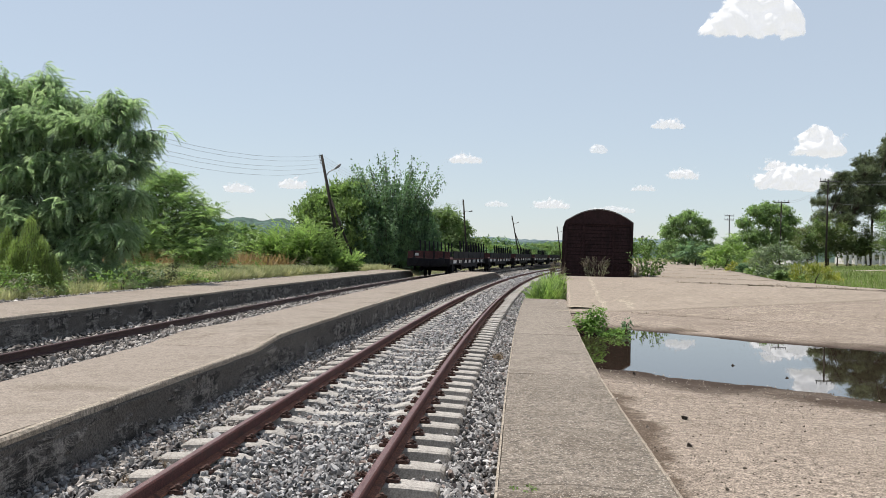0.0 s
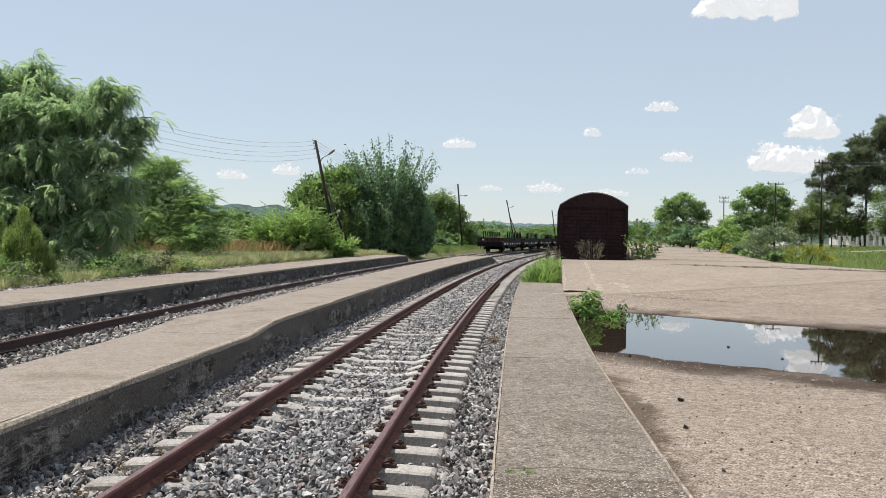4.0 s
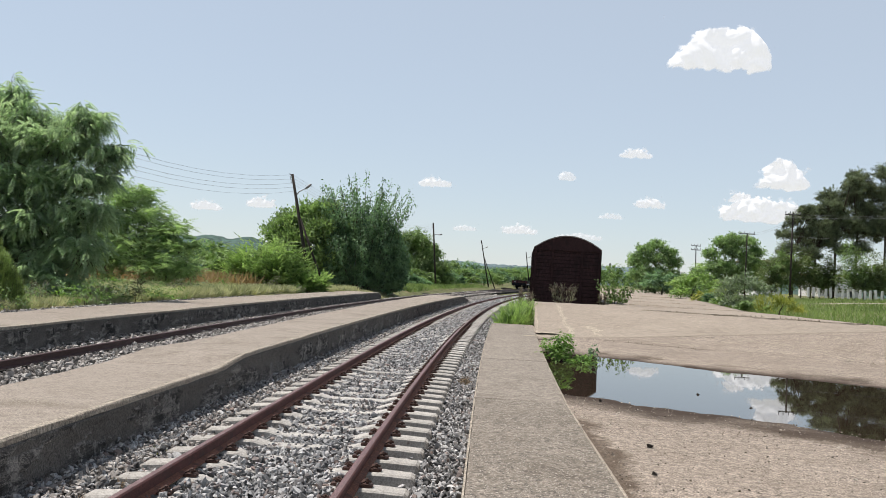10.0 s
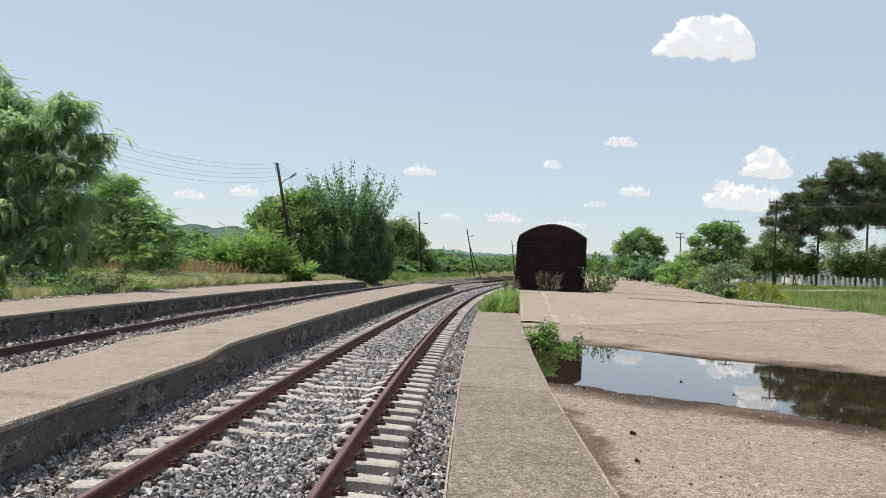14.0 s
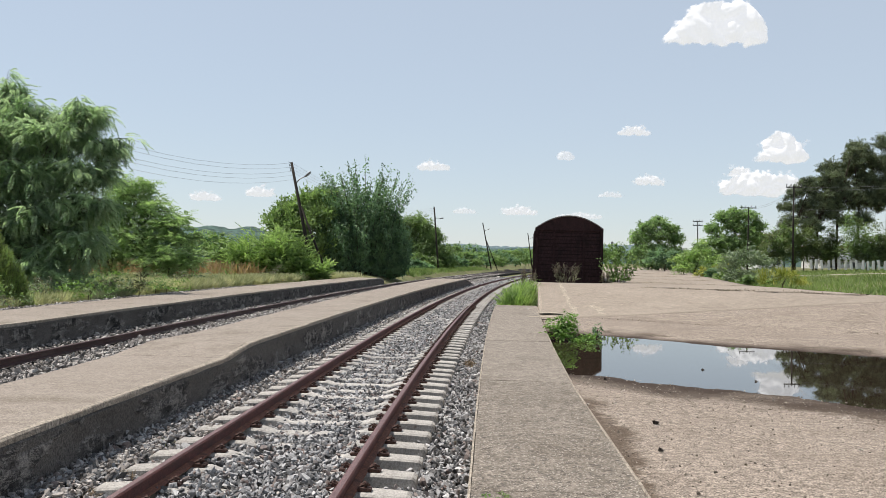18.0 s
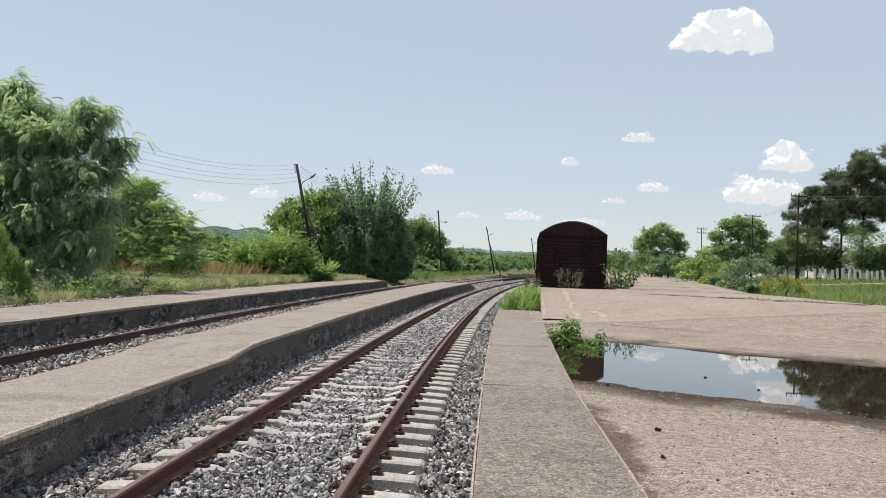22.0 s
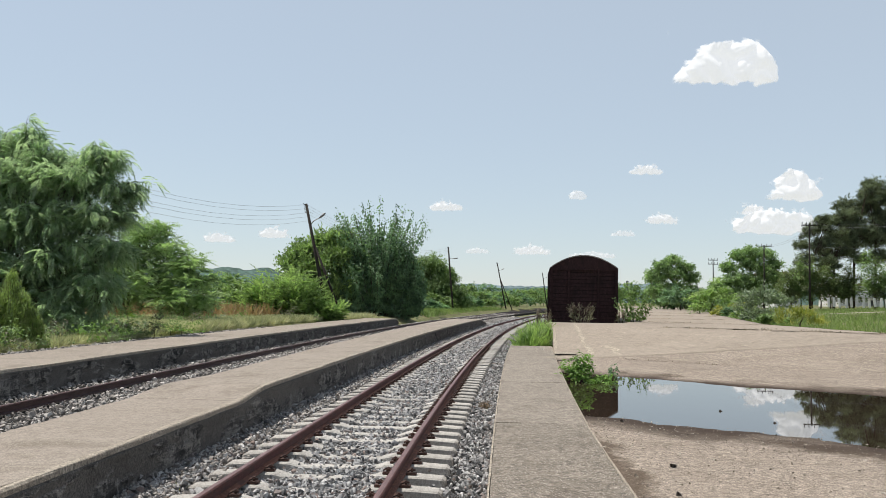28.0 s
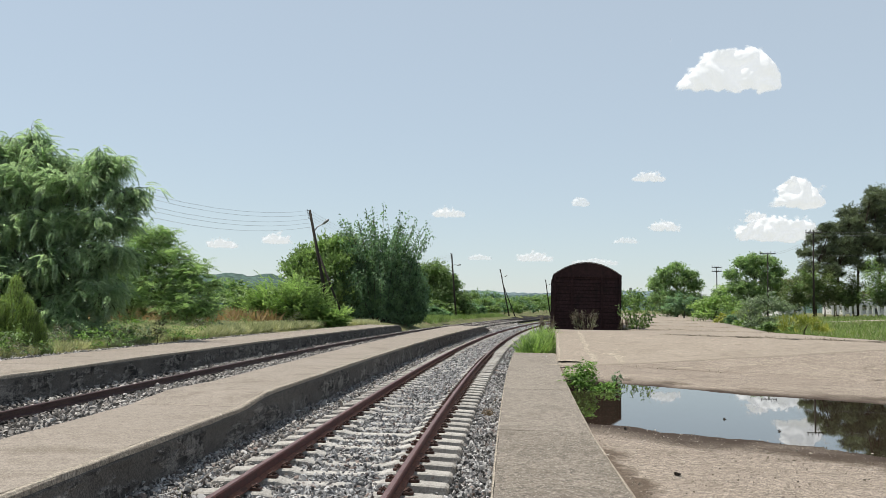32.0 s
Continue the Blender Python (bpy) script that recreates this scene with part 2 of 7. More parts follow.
WAGON_BROWN = rough_material("wagon_brown", (0.022, 0.011, 0.012), (0.050, 0.025, 0.025), 1.1, 35, 0.88, 0.3, 0.003,
                             stain=(0.018, 0.012, 0.012), stain_scale=1.8, stretch=(1, 1, 0.6))
WAGON_MAROON = rough_material("wagon_maroon", (0.055, 0.024, 0.024), (0.105, 0.044, 0.041), 1.1, 35, 0.88, 0.3, 0.003, stain=(0.06, 0.03, 0.028))
WAGON_DARK = rough_material("wagon_dark_iron", (0.008, 0.008, 0.010), (0.020, 0.019, 0.022), 1.4, 40, 0.9, 0.3, 0.003)
# For the number plates, and for bright light painted in along the sill.
WAGON_PALE = rough_material("pale_wagon_panel", (0.5, 0.49, 0.48), (0.7, 0.69, 0.68), 3, 30, 0.7, 0.2, 0.002)
ROOF_SHEET = rough_material("roof_sheet", (0.16, 0.13, 0.115), (0.25, 0.21, 0.19), 1.0, 30, 0.55, 0.2, 0.003, stain=(0.18, 0.12, 0.10))
POLE_WOOD = rough_material("pole_wood", (0.018, 0.015, 0.013), (0.050, 0.041, 0.034), 2, 30, 0.9, 0.4, 0.006, stretch=(6, 6, 0.5))
BARK = rough_material("bark", (0.05, 0.038, 0.028), (0.11, 0.085, 0.062), 3, 25, 0.95, 0.6, 0.015, stretch=(3, 3, 0.7))
GREY_METAL = rough_material("grey_metal", (0.16, 0.16, 0.16), (0.26, 0.26, 0.26), 3, 40, 0.5, 0.1, 0.001, metal=0.4)
WIRE = rough_material("wire", (0.20, 0.20, 0.21), (0.28, 0.28, 0.29), 3, 40, 0.6, 0.0, 0.001)
WHITE_PAINT = rough_material("white_paint", (0.60, 0.59, 0.56), (0.78, 0.77, 0.74), 1.5, 20, 0.8, 0.2, 0.004, stain=(0.42, 0.40, 0.36), vary=0.15)
ROOF_TILE = rough_material("roof_tile", (0.30, 0.17, 0.12), (0.42, 0.25, 0.18), 1.5, 12, 0.9, 0.4, 0.02)
WINDOW_DARK = rough_material("window_dark", (0.03, 0.035, 0.04), (0.06, 0.065, 0.07), 1, 10, 0.2, 0.0, 0.001)
PEBBLE = rough_material("pebble", (0.05, 0.043, 0.037), (0.15, 0.13, 0.11), 20, 60, 0.9, 0.4, 0.004, vary=0.6)
PALE_PEBBLE = rough_material("pale_pebble", (0.34, 0.31, 0.27), (0.5, 0.47, 0.42), 20, 60, 0.9, 0.4, 0.004, vary=0.3)
# Distance haze is mixed into these hill colours, most into the farther one.
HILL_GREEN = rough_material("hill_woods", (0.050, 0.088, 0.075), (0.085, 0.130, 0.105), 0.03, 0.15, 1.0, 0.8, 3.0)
HILL_HAZED = rough_material("hazed_far_hill", (0.125, 0.172, 0.185), (0.155, 0.208, 0.218), 0.01, 0.06, 1.0, 0.5, 3.0)

LEAF_ACACIA = leaf_material("acacia_leaf", (0.20, 0.28, 0.195), (0.55, 0.64, 0.46), 1.6, 0.6, 0.42)
LEAF_BRIGHT = leaf_material("ailanthus_leaf", (0.14, 0.22, 0.07), (0.46, 0.59, 0.22), 1.2, 0.45)
LEAF_DARK = leaf_material("dark_tree_leaf", (0.078, 0.142, 0.090), (0.28, 0.41, 0.235), 0.9, 0.5, 0.6)
LEAF_MULBERRY = leaf_material("mulberry_leaf", (0.10, 0.165, 0.06), (0.40, 0.52, 0.21), 0.9, 0.45)
LEAF_CONIFER = leaf_material("young_conifer_leaf", (0.16, 0.23, 0.06), (0.44, 0.54, 0.19), 1.6, 0.4)
LEAF_PINE = leaf_material("pine_needle", (0.06, 0.08, 0.048), (0.30, 0.345, 0.20), 1.2, 0.25)
LEAF_FAR = leaf_material("round_tree_leaf", (0.12, 0.185, 0.070), (0.31, 0.42, 0.16), 0.7)
LEAF_OLIVE = leaf_material("olive_bush_leaf", (0.085, 0.11, 0.045), (0.27, 0.32, 0.13), 0.9, 0.4)
LEAF_ROUND = leaf_material("dense_round_leaf", (0.13, 0.21, 0.090), (0.41, 0.54, 0.24), 0.9, 0.5)
LEAF_THICKET = leaf_material("thicket_leaf", (0.19, 0.28, 0.125), (0.48, 0.60, 0.30), 0.9, 0.5)
LEAF_GREY = leaf_material("grey_shrub_leaf", (0.15, 0.20, 0.12), (0.36, 0.42, 0.28), 1.0, 0.3)
LEAF_YELLOW = leaf_material("yellow_shrub_leaf", (0.16, 0.20, 0.035), (0.44, 0.42, 0.09), 1.2, 0.4)
LEAF_WEED = leaf_material("weed_leaf", (0.10, 0.19, 0.035), (0.28, 0.44, 0.11), 2.5, 0.4)
LEAF_WEED_DARK = leaf_material("dark_weed_leaf", (0.07, 0.13, 0.035), (0.25, 0.36, 0.11), 2.5, 0.4)
LEAF_DRY = leaf_material("dry_weed_leaf", (0.08, 0.062, 0.045), (0.24, 0.19, 0.13), 2.5, 0.3, 0.8)
LEAF_SEED = leaf_material("seeding_weed_leaf", (0.10, 0.095, 0.06), (0.30, 0.29, 0.19), 2.5, 0.3, 0.8)
LEAF_RUST = leaf_material("russet_leaf", (0.15, 0.10, 0.065), (0.33, 0.24, 0.16), 2.0, 0.3, 0.8)
GRASS_FIELD = leaf_material("field_grass", (0.30, 0.31, 0.16), (0.74, 0.68, 0.46), 0.9, 0.35, 0.7)
GRASS_GREEN = leaf_material("green_grass", (0.12, 0.19, 0.05), (0.30, 0.38, 0.12), 0.2, 0.35, 0.6)
GRASS_RUST = leaf_material("rusty_grass", (0.27, 0.16, 0.075), (0.45, 0.31, 0.17), 0.4, 0.3, 0.8)


def cloud_material():
    """Bright cloud: scatters and lets light through, thinning towards its rim; an added glow brightens it."""
    m, t, b = nodes_of("cloud_white")
    out = t.nodes["Material Output"]
    d, tr = t.nodes.new("ShaderNodeBsdfDiffuse"), t.nodes.new("ShaderNodeBsdfTranslucent")
    d.inputs[0].default_value = tr.inputs[0].default_value = (0.36, 0.355, 0.35, 1)
    m1, m2, ad = t.nodes.new("ShaderNodeMixShader"), t.nodes.new("ShaderNodeMixShader"), t.nodes.new("ShaderNodeAddShader")
    # this emission stands in for sunlight scattered inside the cloud
    em = t.nodes.new("ShaderNodeEmission")
    em.inputs[0].default_value, em.inputs[1].default_value = (0.955, 0.965, 1.0, 1), 0.62
    m1.inputs[0].default_value = 0.10
    t.links.new(d.outputs[0], m1.inputs[1])
    t.links.new(tr.outputs[0], m1.inputs[2])
    t.links.new(m1.outputs[0], ad.inputs[0])
    t.links.new(em.outputs[0], ad.inputs[1])
    at = t.nodes.new("ShaderNodeAttribute")
    at.attribute_name = "thickness_share"
    tp = t.nodes.new("ShaderNodeBsdfTransparent")
    t.links.new(at.outputs["Fac"], m2.inputs[0])
    t.links.new(tp.outputs[0], m2.inputs[1])
    t.links.new(ad.outputs[0], m2.inputs[2])
    t.links.new(m2.outputs[0], out.inputs[0])
    return m


CLOUD = cloud_material()


def yard_material():
    """Gritty pale concrete; damp and silt near the water's level."""
    m, t, b = nodes_of("yard_grit")
    n1, n2, n4 = noise_tex(t, 0.7, 6, 0.65), noise_tex(t, 75, 3, 0.75), noise_tex(t, 16, 5, 0.75)
    col = blend(t, n1.outputs[0], (0.200, 0.162, 0.128), (0.322, 0.268, 0.219))
    col = blend(t, 0.85, col, ramp(t, n2.outputs[0], [(0.38, (0.08,) * 3), (0.62, (0.92,) * 3)]), "OVERLAY")
    col = blend(t, 0.65, col, ramp(t, n4.outputs[0], [(0.36, (0.2,) * 3), (0.64, (0.8,) * 3)]), "OVERLAY")
    n3 = noise_tex(t, 0.9, 8, 0.8, dist=0.3, stretch=(1, 1.3, 1))
    col = blend(t, ramp(t, n3.outputs[0], [(0.50, (0, 0, 0)), (0.72, (0.55,) * 3)]), col, (0.110, 0.082, 0.058))
    silt = t.nodes.new("ShaderNodeAttribute")
    silt.attribute_name = "silt_share"
    mud = blend(t, n4.outputs[0], (0.045, 0.031, 0.021), (0.125, 0.090, 0.062))
    mud = blend(t, 0.7, mud, ramp(t, n2.outputs[0], [(0.38, (0.15,) * 3), (0.62, (0.85,) * 3)]), "OVERLAY")
    rag = t.nodes.new("ShaderNodeMath")
    rag.operation = "MULTIPLY_ADD"
    t.links.new(noise_tex(t, 7, 6, 0.75).outputs[0], rag.inputs[0])
    rag.inputs[1].default_value = 2.2
    t.links.new(silt.outputs["Fac"], rag.inputs[2])
    span = t.nodes.new("ShaderNodeMapRange")
    span.inputs[1].default_value, span.inputs[2].default_value, span.inputs[4].default_value = 1.45, 1.95, 0.85
    t.links.new(rag.outputs[0], span.inputs[0])
    col = blend(t, span.outputs[0], col, mud)
    g = t.nodes.new("ShaderNodeNewGeometry")
    sx = t.nodes.new("ShaderNodeSeparateXYZ")
    t.links.new(g.outputs["Position"], sx.inputs[0])
    add = t.nodes.new("ShaderNodeMath")
    add.operation = "MULTIPLY_ADD"
    t.links.new(n1.outputs[0], add.inputs[0])
    add.inputs[1].default_value = 0.07
    t.links.new(sx.outputs[2], add.inputs[2])
    mr = t.nodes.new("ShaderNodeMapRange")
    mr.inputs[1].default_value, mr.inputs[2].default_value = 0.145, 0.178
    mr.inputs[3].default_value, mr.inputs[4].default_value = 1.0, 0.0
    t.links.new(add.outputs[0], mr.inputs[0])
    col = blend(t, mr.outputs[0], col, (0.045, 0.029, 0.019))
    t.links.new(col, b.inputs["Base Color"])
    rr = t.nodes.new("ShaderNodeMapRange")
    rr.inputs[3].default_value, rr.inputs[4].default_value = 0.95, 0.75
    t.links.new(mr.outputs[0], rr.inputs[0])
    t.links.new(rr.outputs[0], b.inputs["Roughness"])
    b.inputs["Specular IOR Level"].default_value = 0.15
    hb = blend(t, 0.4, n2.outputs[1], n4.outputs[1])
    bumped(t, b, hb, 0.5, 0.010)
    return m


YARD = yard_material()


def water_material():
    m, t, b = nodes_of("puddle_water")
    b.inputs["Base Color"].default_value = (0.032, 0.023, 0.015, 1)
    b.inputs["Roughness"].default_value = 0.015
    b.inputs["IOR"].default_value = 1.8
    b.inputs["Specular IOR Level"].default_value = 0.9
    n = noise_tex(t, 1.2, 2)
    bumped(t, b, n.outputs[0], 0.012, 0.01)
    return m


WATER = water_material()


# ---- mesh helpers ----
def link(name, me, material, parent=None, label=""):
    ob = new(name, me)
    if material:
        if not me.materials:
            me.materials.append(material)
    if parent:
        ob.parent = parent
    if label:
        ob["label"] = label
    return ob


def np_mesh(name, verts, faces, smooth=False):
    """A mesh from arrays; faces all have the same number of corners."""
    me = bpy.data.meshes.new(name)
    v = np.asarray(verts, dtype=np.float32).reshape(-1, 3)
    f = np.asarray(faces, dtype=np.int32)
    me.vertices.add(len(v))
    me.vertices.foreach_set("co", v.ravel())
    me.loops.add(f.size)
    me.loops.foreach_set("vertex_index", f.ravel())
    me.polygons.add(len(f))
    me.polygons.foreach_set("loop_start", np.arange(0, f.size, f.shape[1], dtype=np.int32))
    me.polygons.foreach_set("use_smooth", np.full(len(f), smooth, dtype=bool))
    me.update(calc_edges=True)
    return me


def part(name, bm, material, parent=None, label="", smooth=False):
    me = bpy.data.meshes.new(name)
    if smooth:
        for f in bm.faces:
            f.smooth = True
    bm.to_mesh(me)
    bm.free()
    return link(name, me, material, parent, label)


def box(x0, x1, y0, y1, z0, z1, bevel=0.0, bm=None):
    bm2 = bmesh.new()
    bmesh.ops.create_cube(bm2, size=1)
    for v in bm2.verts:
        v.co = ((x0 + x1) / 2 + v.co.x * (x1 - x0), (y0 + y1) / 2 + v.co.y * (y1 - y0), (z0 + z1) / 2 + v.co.z * (z1 - z0))
    if bevel:
        bmesh.ops.bevel(bm2, geom=bm2.edges[:], offset=bevel, segments=2, affect="EDGES")
    if bm is None:
        return bm2
    me = bpy.data.meshes.new("tmp")
    bm2.to_mesh(me)
    bm.from_mesh(me)
    bpy.data.meshes.remove(me)
    bm2.free()
    return bm


def tube(points, radii, sides=8, bm=None):
    """A tapered tube through points."""
    bm = bm or bmesh.new()
    rings = []
    pts = [Vector(p) for p in points]
    for i, p in enumerate(pts):
        d = (pts[min(i + 1, len(pts) - 1)] - pts[max(i - 1, 0)]).normalized()
        a = d.orthogonal().normalized()
        b = d.cross(a)
        rings.append([bm.verts.new(p + (a * math.cos(k * 2 * math.pi / sides) + b * math.sin(k * 2 * math.pi / sides)) * radii[i]) for k in range(sides)])
    for r0, r1 in zip(rings, rings[1:]):
        for k in range(sides):
            bm.faces.new((r0[k], r0[(k + 1) % sides], r1[(k + 1) % sides], r1[k]))
    bm.faces.new(rings[-1])
    bm.faces.new(rings[0][::-1])
    bmesh.ops.recalc_face_normals(bm, faces=bm.faces[:])
    return bm


def sweep(profile, c, ys, closed=True, jitter=0.0):
    """A profile of (offset, z) carried along a line; profile may be a function of y."""
    bm = bmesh.new()
    rows = []
    for y in ys:
        row = []
        for off, z in (profile(y) if callable(profile) else profile):
            x, yy = beside(c, y, off)
            row.append(bm.verts.new((x + RNG.normal(0, 1) * jitter, yy, z + RNG.normal(0, 1) * jitter)))
        rows.append(row)
    n = len(rows[0])
    for a, b in zip(rows, rows[1:]):
        for k in range(n if closed else n - 1):
            bm.faces.new((a[k], a[(k + 1) % n], b[(k + 1) % n], b[k]))
    if closed:
        bm.faces.new(rows[0])
        bm.faces.new(rows[-1][::-1])
    bmesh.ops.recalc_face_normals(bm, faces=bm.faces[:])
    return bm


def spaced(a, b, step):
    n = max(1, round((b - a) / step))
    return [a + (b - a) * i / n for i in range(n + 1)]


def rotations(n, pitch=(0, 30), roll=(0, 30), yaw=None):
    """Random turns: yaw even or given, pitch and roll normal (degrees)."""
    a = RNG.uniform(0, 2 * math.pi, n) if yaw is None else yaw
    p = np.radians(RNG.normal(pitch[0], pitch[1], n))
    r = np.radians(RNG.normal(roll[0], roll[1], n))
    ca, sa, cp, sp, cr, sr = np.cos(a), np.sin(a), np.cos(p), np.sin(p), np.cos(r), np.sin(r)
    z, o = np.zeros(n), np.ones(n)
    ya = np.array([[ca, -sa, z], [sa, ca, z], [z, z, o]]).transpose(2, 0, 1)
    pa = np.array([[cp, z, sp], [z, o, z], [-sp, z, cp]]).transpose(2, 0, 1)
    ra = np.array([[o, z, z], [z, cr, -sr], [z, sr, cr]]).transpose(2, 0, 1)
    return ya @ pa @ ra


def scattered(tv, tf, pos, rot, size):
    """Copies of a template, joined: arrays of vertices and faces."""
    tv, tf = np.asarray(tv, float), np.asarray(tf, int)
    size = np.asarray(size, float)
    if size.ndim == 1:
        size = size[:, None]
    v = pos[:, None, :] + np.einsum("nij,nkj->nki", rot, tv[None] * size[:, None, :])
    f = tf[None] + (np.arange(len(pos)) * len(tv))[:, None, None]
    return v.reshape(-1, 3), f.reshape(-1, tf.shape[1])


def joined(pieces):
    vs, fs, k = [], [], 0
    for v, f in pieces:
        vs.append(v)
        fs.append(f + k)
        k += len(v)
    return np.concatenate(vs), np.concatenate(fs)


LEAF_V = [(0, 0, 0), (0.45, 0.26, 0.06), (1, 0, -0.06), (0.45, -0.26, 0.06)]
LEAF_F = [(0, 1, 2, 3)]


NEEDLE_V = [(0, 0, 0), (0.5, 0.08, 0.03), (1, 0, 0), (0.5, -0.08, 0.03)]


def frond(pairs, width=0.30, leaf=0.10, droop=0.35):
    """A compound leaf along x, length 1: leaflets in pairs on a stalk."""
    v, f = [], []
    for i in range(pairs + 1):
        x = 0.2 + 0.8 * i / pairs
        z = -droop * x * x
        w = width * (1 - 0.45 * abs(2 * i / pairs - 0.8))
        for s in ((1, -1) if i < pairs else (0,)):
            k = len(v)
            if s:
                v += [(x, 0, z), (x + leaf, s * w * 0.5, z + 0.02), (x + 0.08, s * w, z - 0.05), (x - leaf * 0.6, s * w * 0.55, z + 0.01)]
            else:
                v += [(x - 0.05, 0, z), (x + 0.06, leaf, z), (x + 0.2, 0, z - 0.1), (x + 0.06, -leaf, z)]
            f.append((k, k + 1, k + 2, k + 3))
    return v, f


def rock_shape(seed):
    r = np.random.default_rng(seed)
    bm = bmesh.new()
    for q in r.uniform(-1, 1, (11, 3)):
        q = q / max(0.55, np.linalg.norm(q)) * 0.55
        bm.verts.new((q[0] * 1.1, q[1] * 0.85, q[2] * 0.62))
    hull = bmesh.ops.convex_hull(bm, input=bm.verts[:])
    bmesh.ops.delete(bm, geom=[e for e in hull["geom_interior"] if isinstance(e, bmesh.types.BMVert)], context="VERTS")
    bm.verts.index_update()
    v = np.array([w.co[:] for w in bm.verts])
    f = np.array([[w.index for w in p.verts] for p in bm.faces])
    bm.free()
    return v, f


ROCKS = [rock_shape(s) for s in range(8)]


def crown(blobs, count, shape, size, clumps=26, spread=0.17, inner=0.3, pitch=(10, 25), roll=(0, 22), flat=0.65, spray=0, boughs=0):
    """Leaves near the skin of several rounded masses, in loose clumps or in sprays that radiate from twig ends."""
    blobs = np.array(blobs, float)
    area = (blobs[:, 3] * blobs[:, 4] * blobs[:, 5]) ** (2 / 3)
    out = []
    for b, a in zip(blobs, area / area.sum()):
        n = max(8, int(count * a))
        m = max(3, n // spray) if spray else clumps
        d = RNG.normal(0, 1, (m, 3))
        d /= np.linalg.norm(d, axis=1)[:, None]
        d[:, 2] = np.where(d[:, 2] < -0.55, -d[:, 2] * 0.5, d[:, 2])
        rad = np.where(RNG.random(m) < inner, RNG.uniform(0.2, 0.75, m), RNG.uniform(0.8, 1.08, m))
        cc = b[:3] + d * rad[:, None] * b[3:6]
        if boughs:   # leaf sprays gather into flat, hanging boughs with gaps between
            g = boughs
            bd = RNG.normal(0, 1, (g, 3))
            bd /= np.linalg.norm(bd, axis=1)[:, None]
            bd[:, 2] = np.where(bd[:, 2] < -0.5, -bd[:, 2], bd[:, 2])
            bc = b[:3] + bd * RNG.uniform(0.45, 1.0, g)[:, None] * b[3:6]
            w = RNG.integers(0, g, m)
            rm = b[3:6].min()
            q = RNG.normal(0, 1, (m, 3)) * rm * (0.36, 0.36, 0.13)
            q[:, 2] -= 0.30 * np.hypot(q[:, 0], q[:, 1])
            stay = RNG.random(m) < 0.80
            cc = np.where(stay[:, None], bc[w] + q, cc)
        if spray:
            n = m * spray
            pick = np.repeat(np.arange(m), spray)
            yaw = np.tile(np.arange(spray) * 2 * math.pi / spray, m) + RNG.uniform(0, 2 * math.pi, m)[pick] + RNG.normal(0, 0.25, n)
            p = cc[pick] + RNG.normal(0, 0.10, (n, 3)) * size
            p[:, 2] += RNG.uniform(-0.25, 0.25, n) * size
            sz = size * RNG.uniform(0.75, 1.25, m)[pick] * RNG.uniform(0.7, 1.15, n)
        else:
            pick = RNG.integers(0, m, n)
            p = cc[pick] + RNG.normal(0, 1, (n, 3)) * spread * b[3:6] * (1.15, 1.15, flat)
            yaw = np.arctan2(p[:, 1] - b[1], p[:, 0] - b[0]) + RNG.normal(0, 0.9, n)
            sz = size * RNG.uniform(0.6, 1.3, n)
        out.append(scattered(shape[0], shape[1], p, rotations(n, pitch, roll, yaw), sz))
    return joined(out)


def plant(name, base, blobs, count, shape, size, leaf, label, category="tree", trunk=0.18, limbs=True, group="", **kw):
    """A tree or bush: a tapered trunk with limbs into each mass of the crown, and the crown."""
    root = tagged(new(name), label, category, group)
    root.location = base
    blobs = [(b[0] - base[0], b[1] - base[1], b[2] - base[2], *b[3:]) for b in blobs]
    top = max(blobs, key=lambda b: b[2])
    cx, cy = np.mean([b[0] for b in blobs]), np.mean([b[1] for b in blobs])
    fork = Vector((cx * 0.3, cy * 0.3, min(b[2] for b in blobs) * 0.55 + 0.1))
    bm = tube([(0, 0, -0.2), fork * 0.5 + Vector((trunk * 0.4, 0, 0)), fork, Vector(top[:3]) * 0.6 + fork * 0.4, Vector(top[:3])],
              [trunk * 1.25, trunk, trunk * 0.85, trunk * 0.5, trunk * 0.12], 8)
    part("trunk", bm, BARK, root, smooth=True)
    if limbs:
        for b in blobs:
            e = Vector(b[:3])
            mid = fork * 0.45 + e * 0.55 + Vector((0, 0, -0.12 * e.length))
            lb = tube([fork, mid, e, e + Vector((RNG.normal(0, 0.3) * b[3], RNG.normal(0, 0.3) * b[4], b[5] * 0.7))],
                      [trunk * 0.45, trunk * 0.26, trunk * 0.12, trunk * 0.03], 6)
            for _ in range(4):
                w = e + Vector((RNG.normal(0, 0.5) * b[3], RNG.normal(0, 0.5) * b[4], RNG.uniform(0, 0.8) * b[5]))
                tube([mid, (mid + w) / 2 + Vector((0, 0, 0.1)), w], [trunk * 0.16, trunk * 0.08, trunk * 0.02], 5, lb)
            part("limb", lb, BARK, root, smooth=True)
    v, f = crown(blobs, count, shape, size, **kw)
    link("crown", np_mesh("crown", v, f), leaf, root)
    return root


def curve_at(stems, t):
    """Points and directions on curved stems (start, bend, end), one share of the way for each."""
    t = t[:, None]
    p = (1 - t) ** 2 * stems[:, 0] + 2 * t * (1 - t) * stems[:, 1] + t * t * stems[:, 2]
    d = 2 * (1 - t) * (stems[:, 1] - stems[:, 0]) + 2 * t * (stems[:, 2] - stems[:, 1])
    return p, d


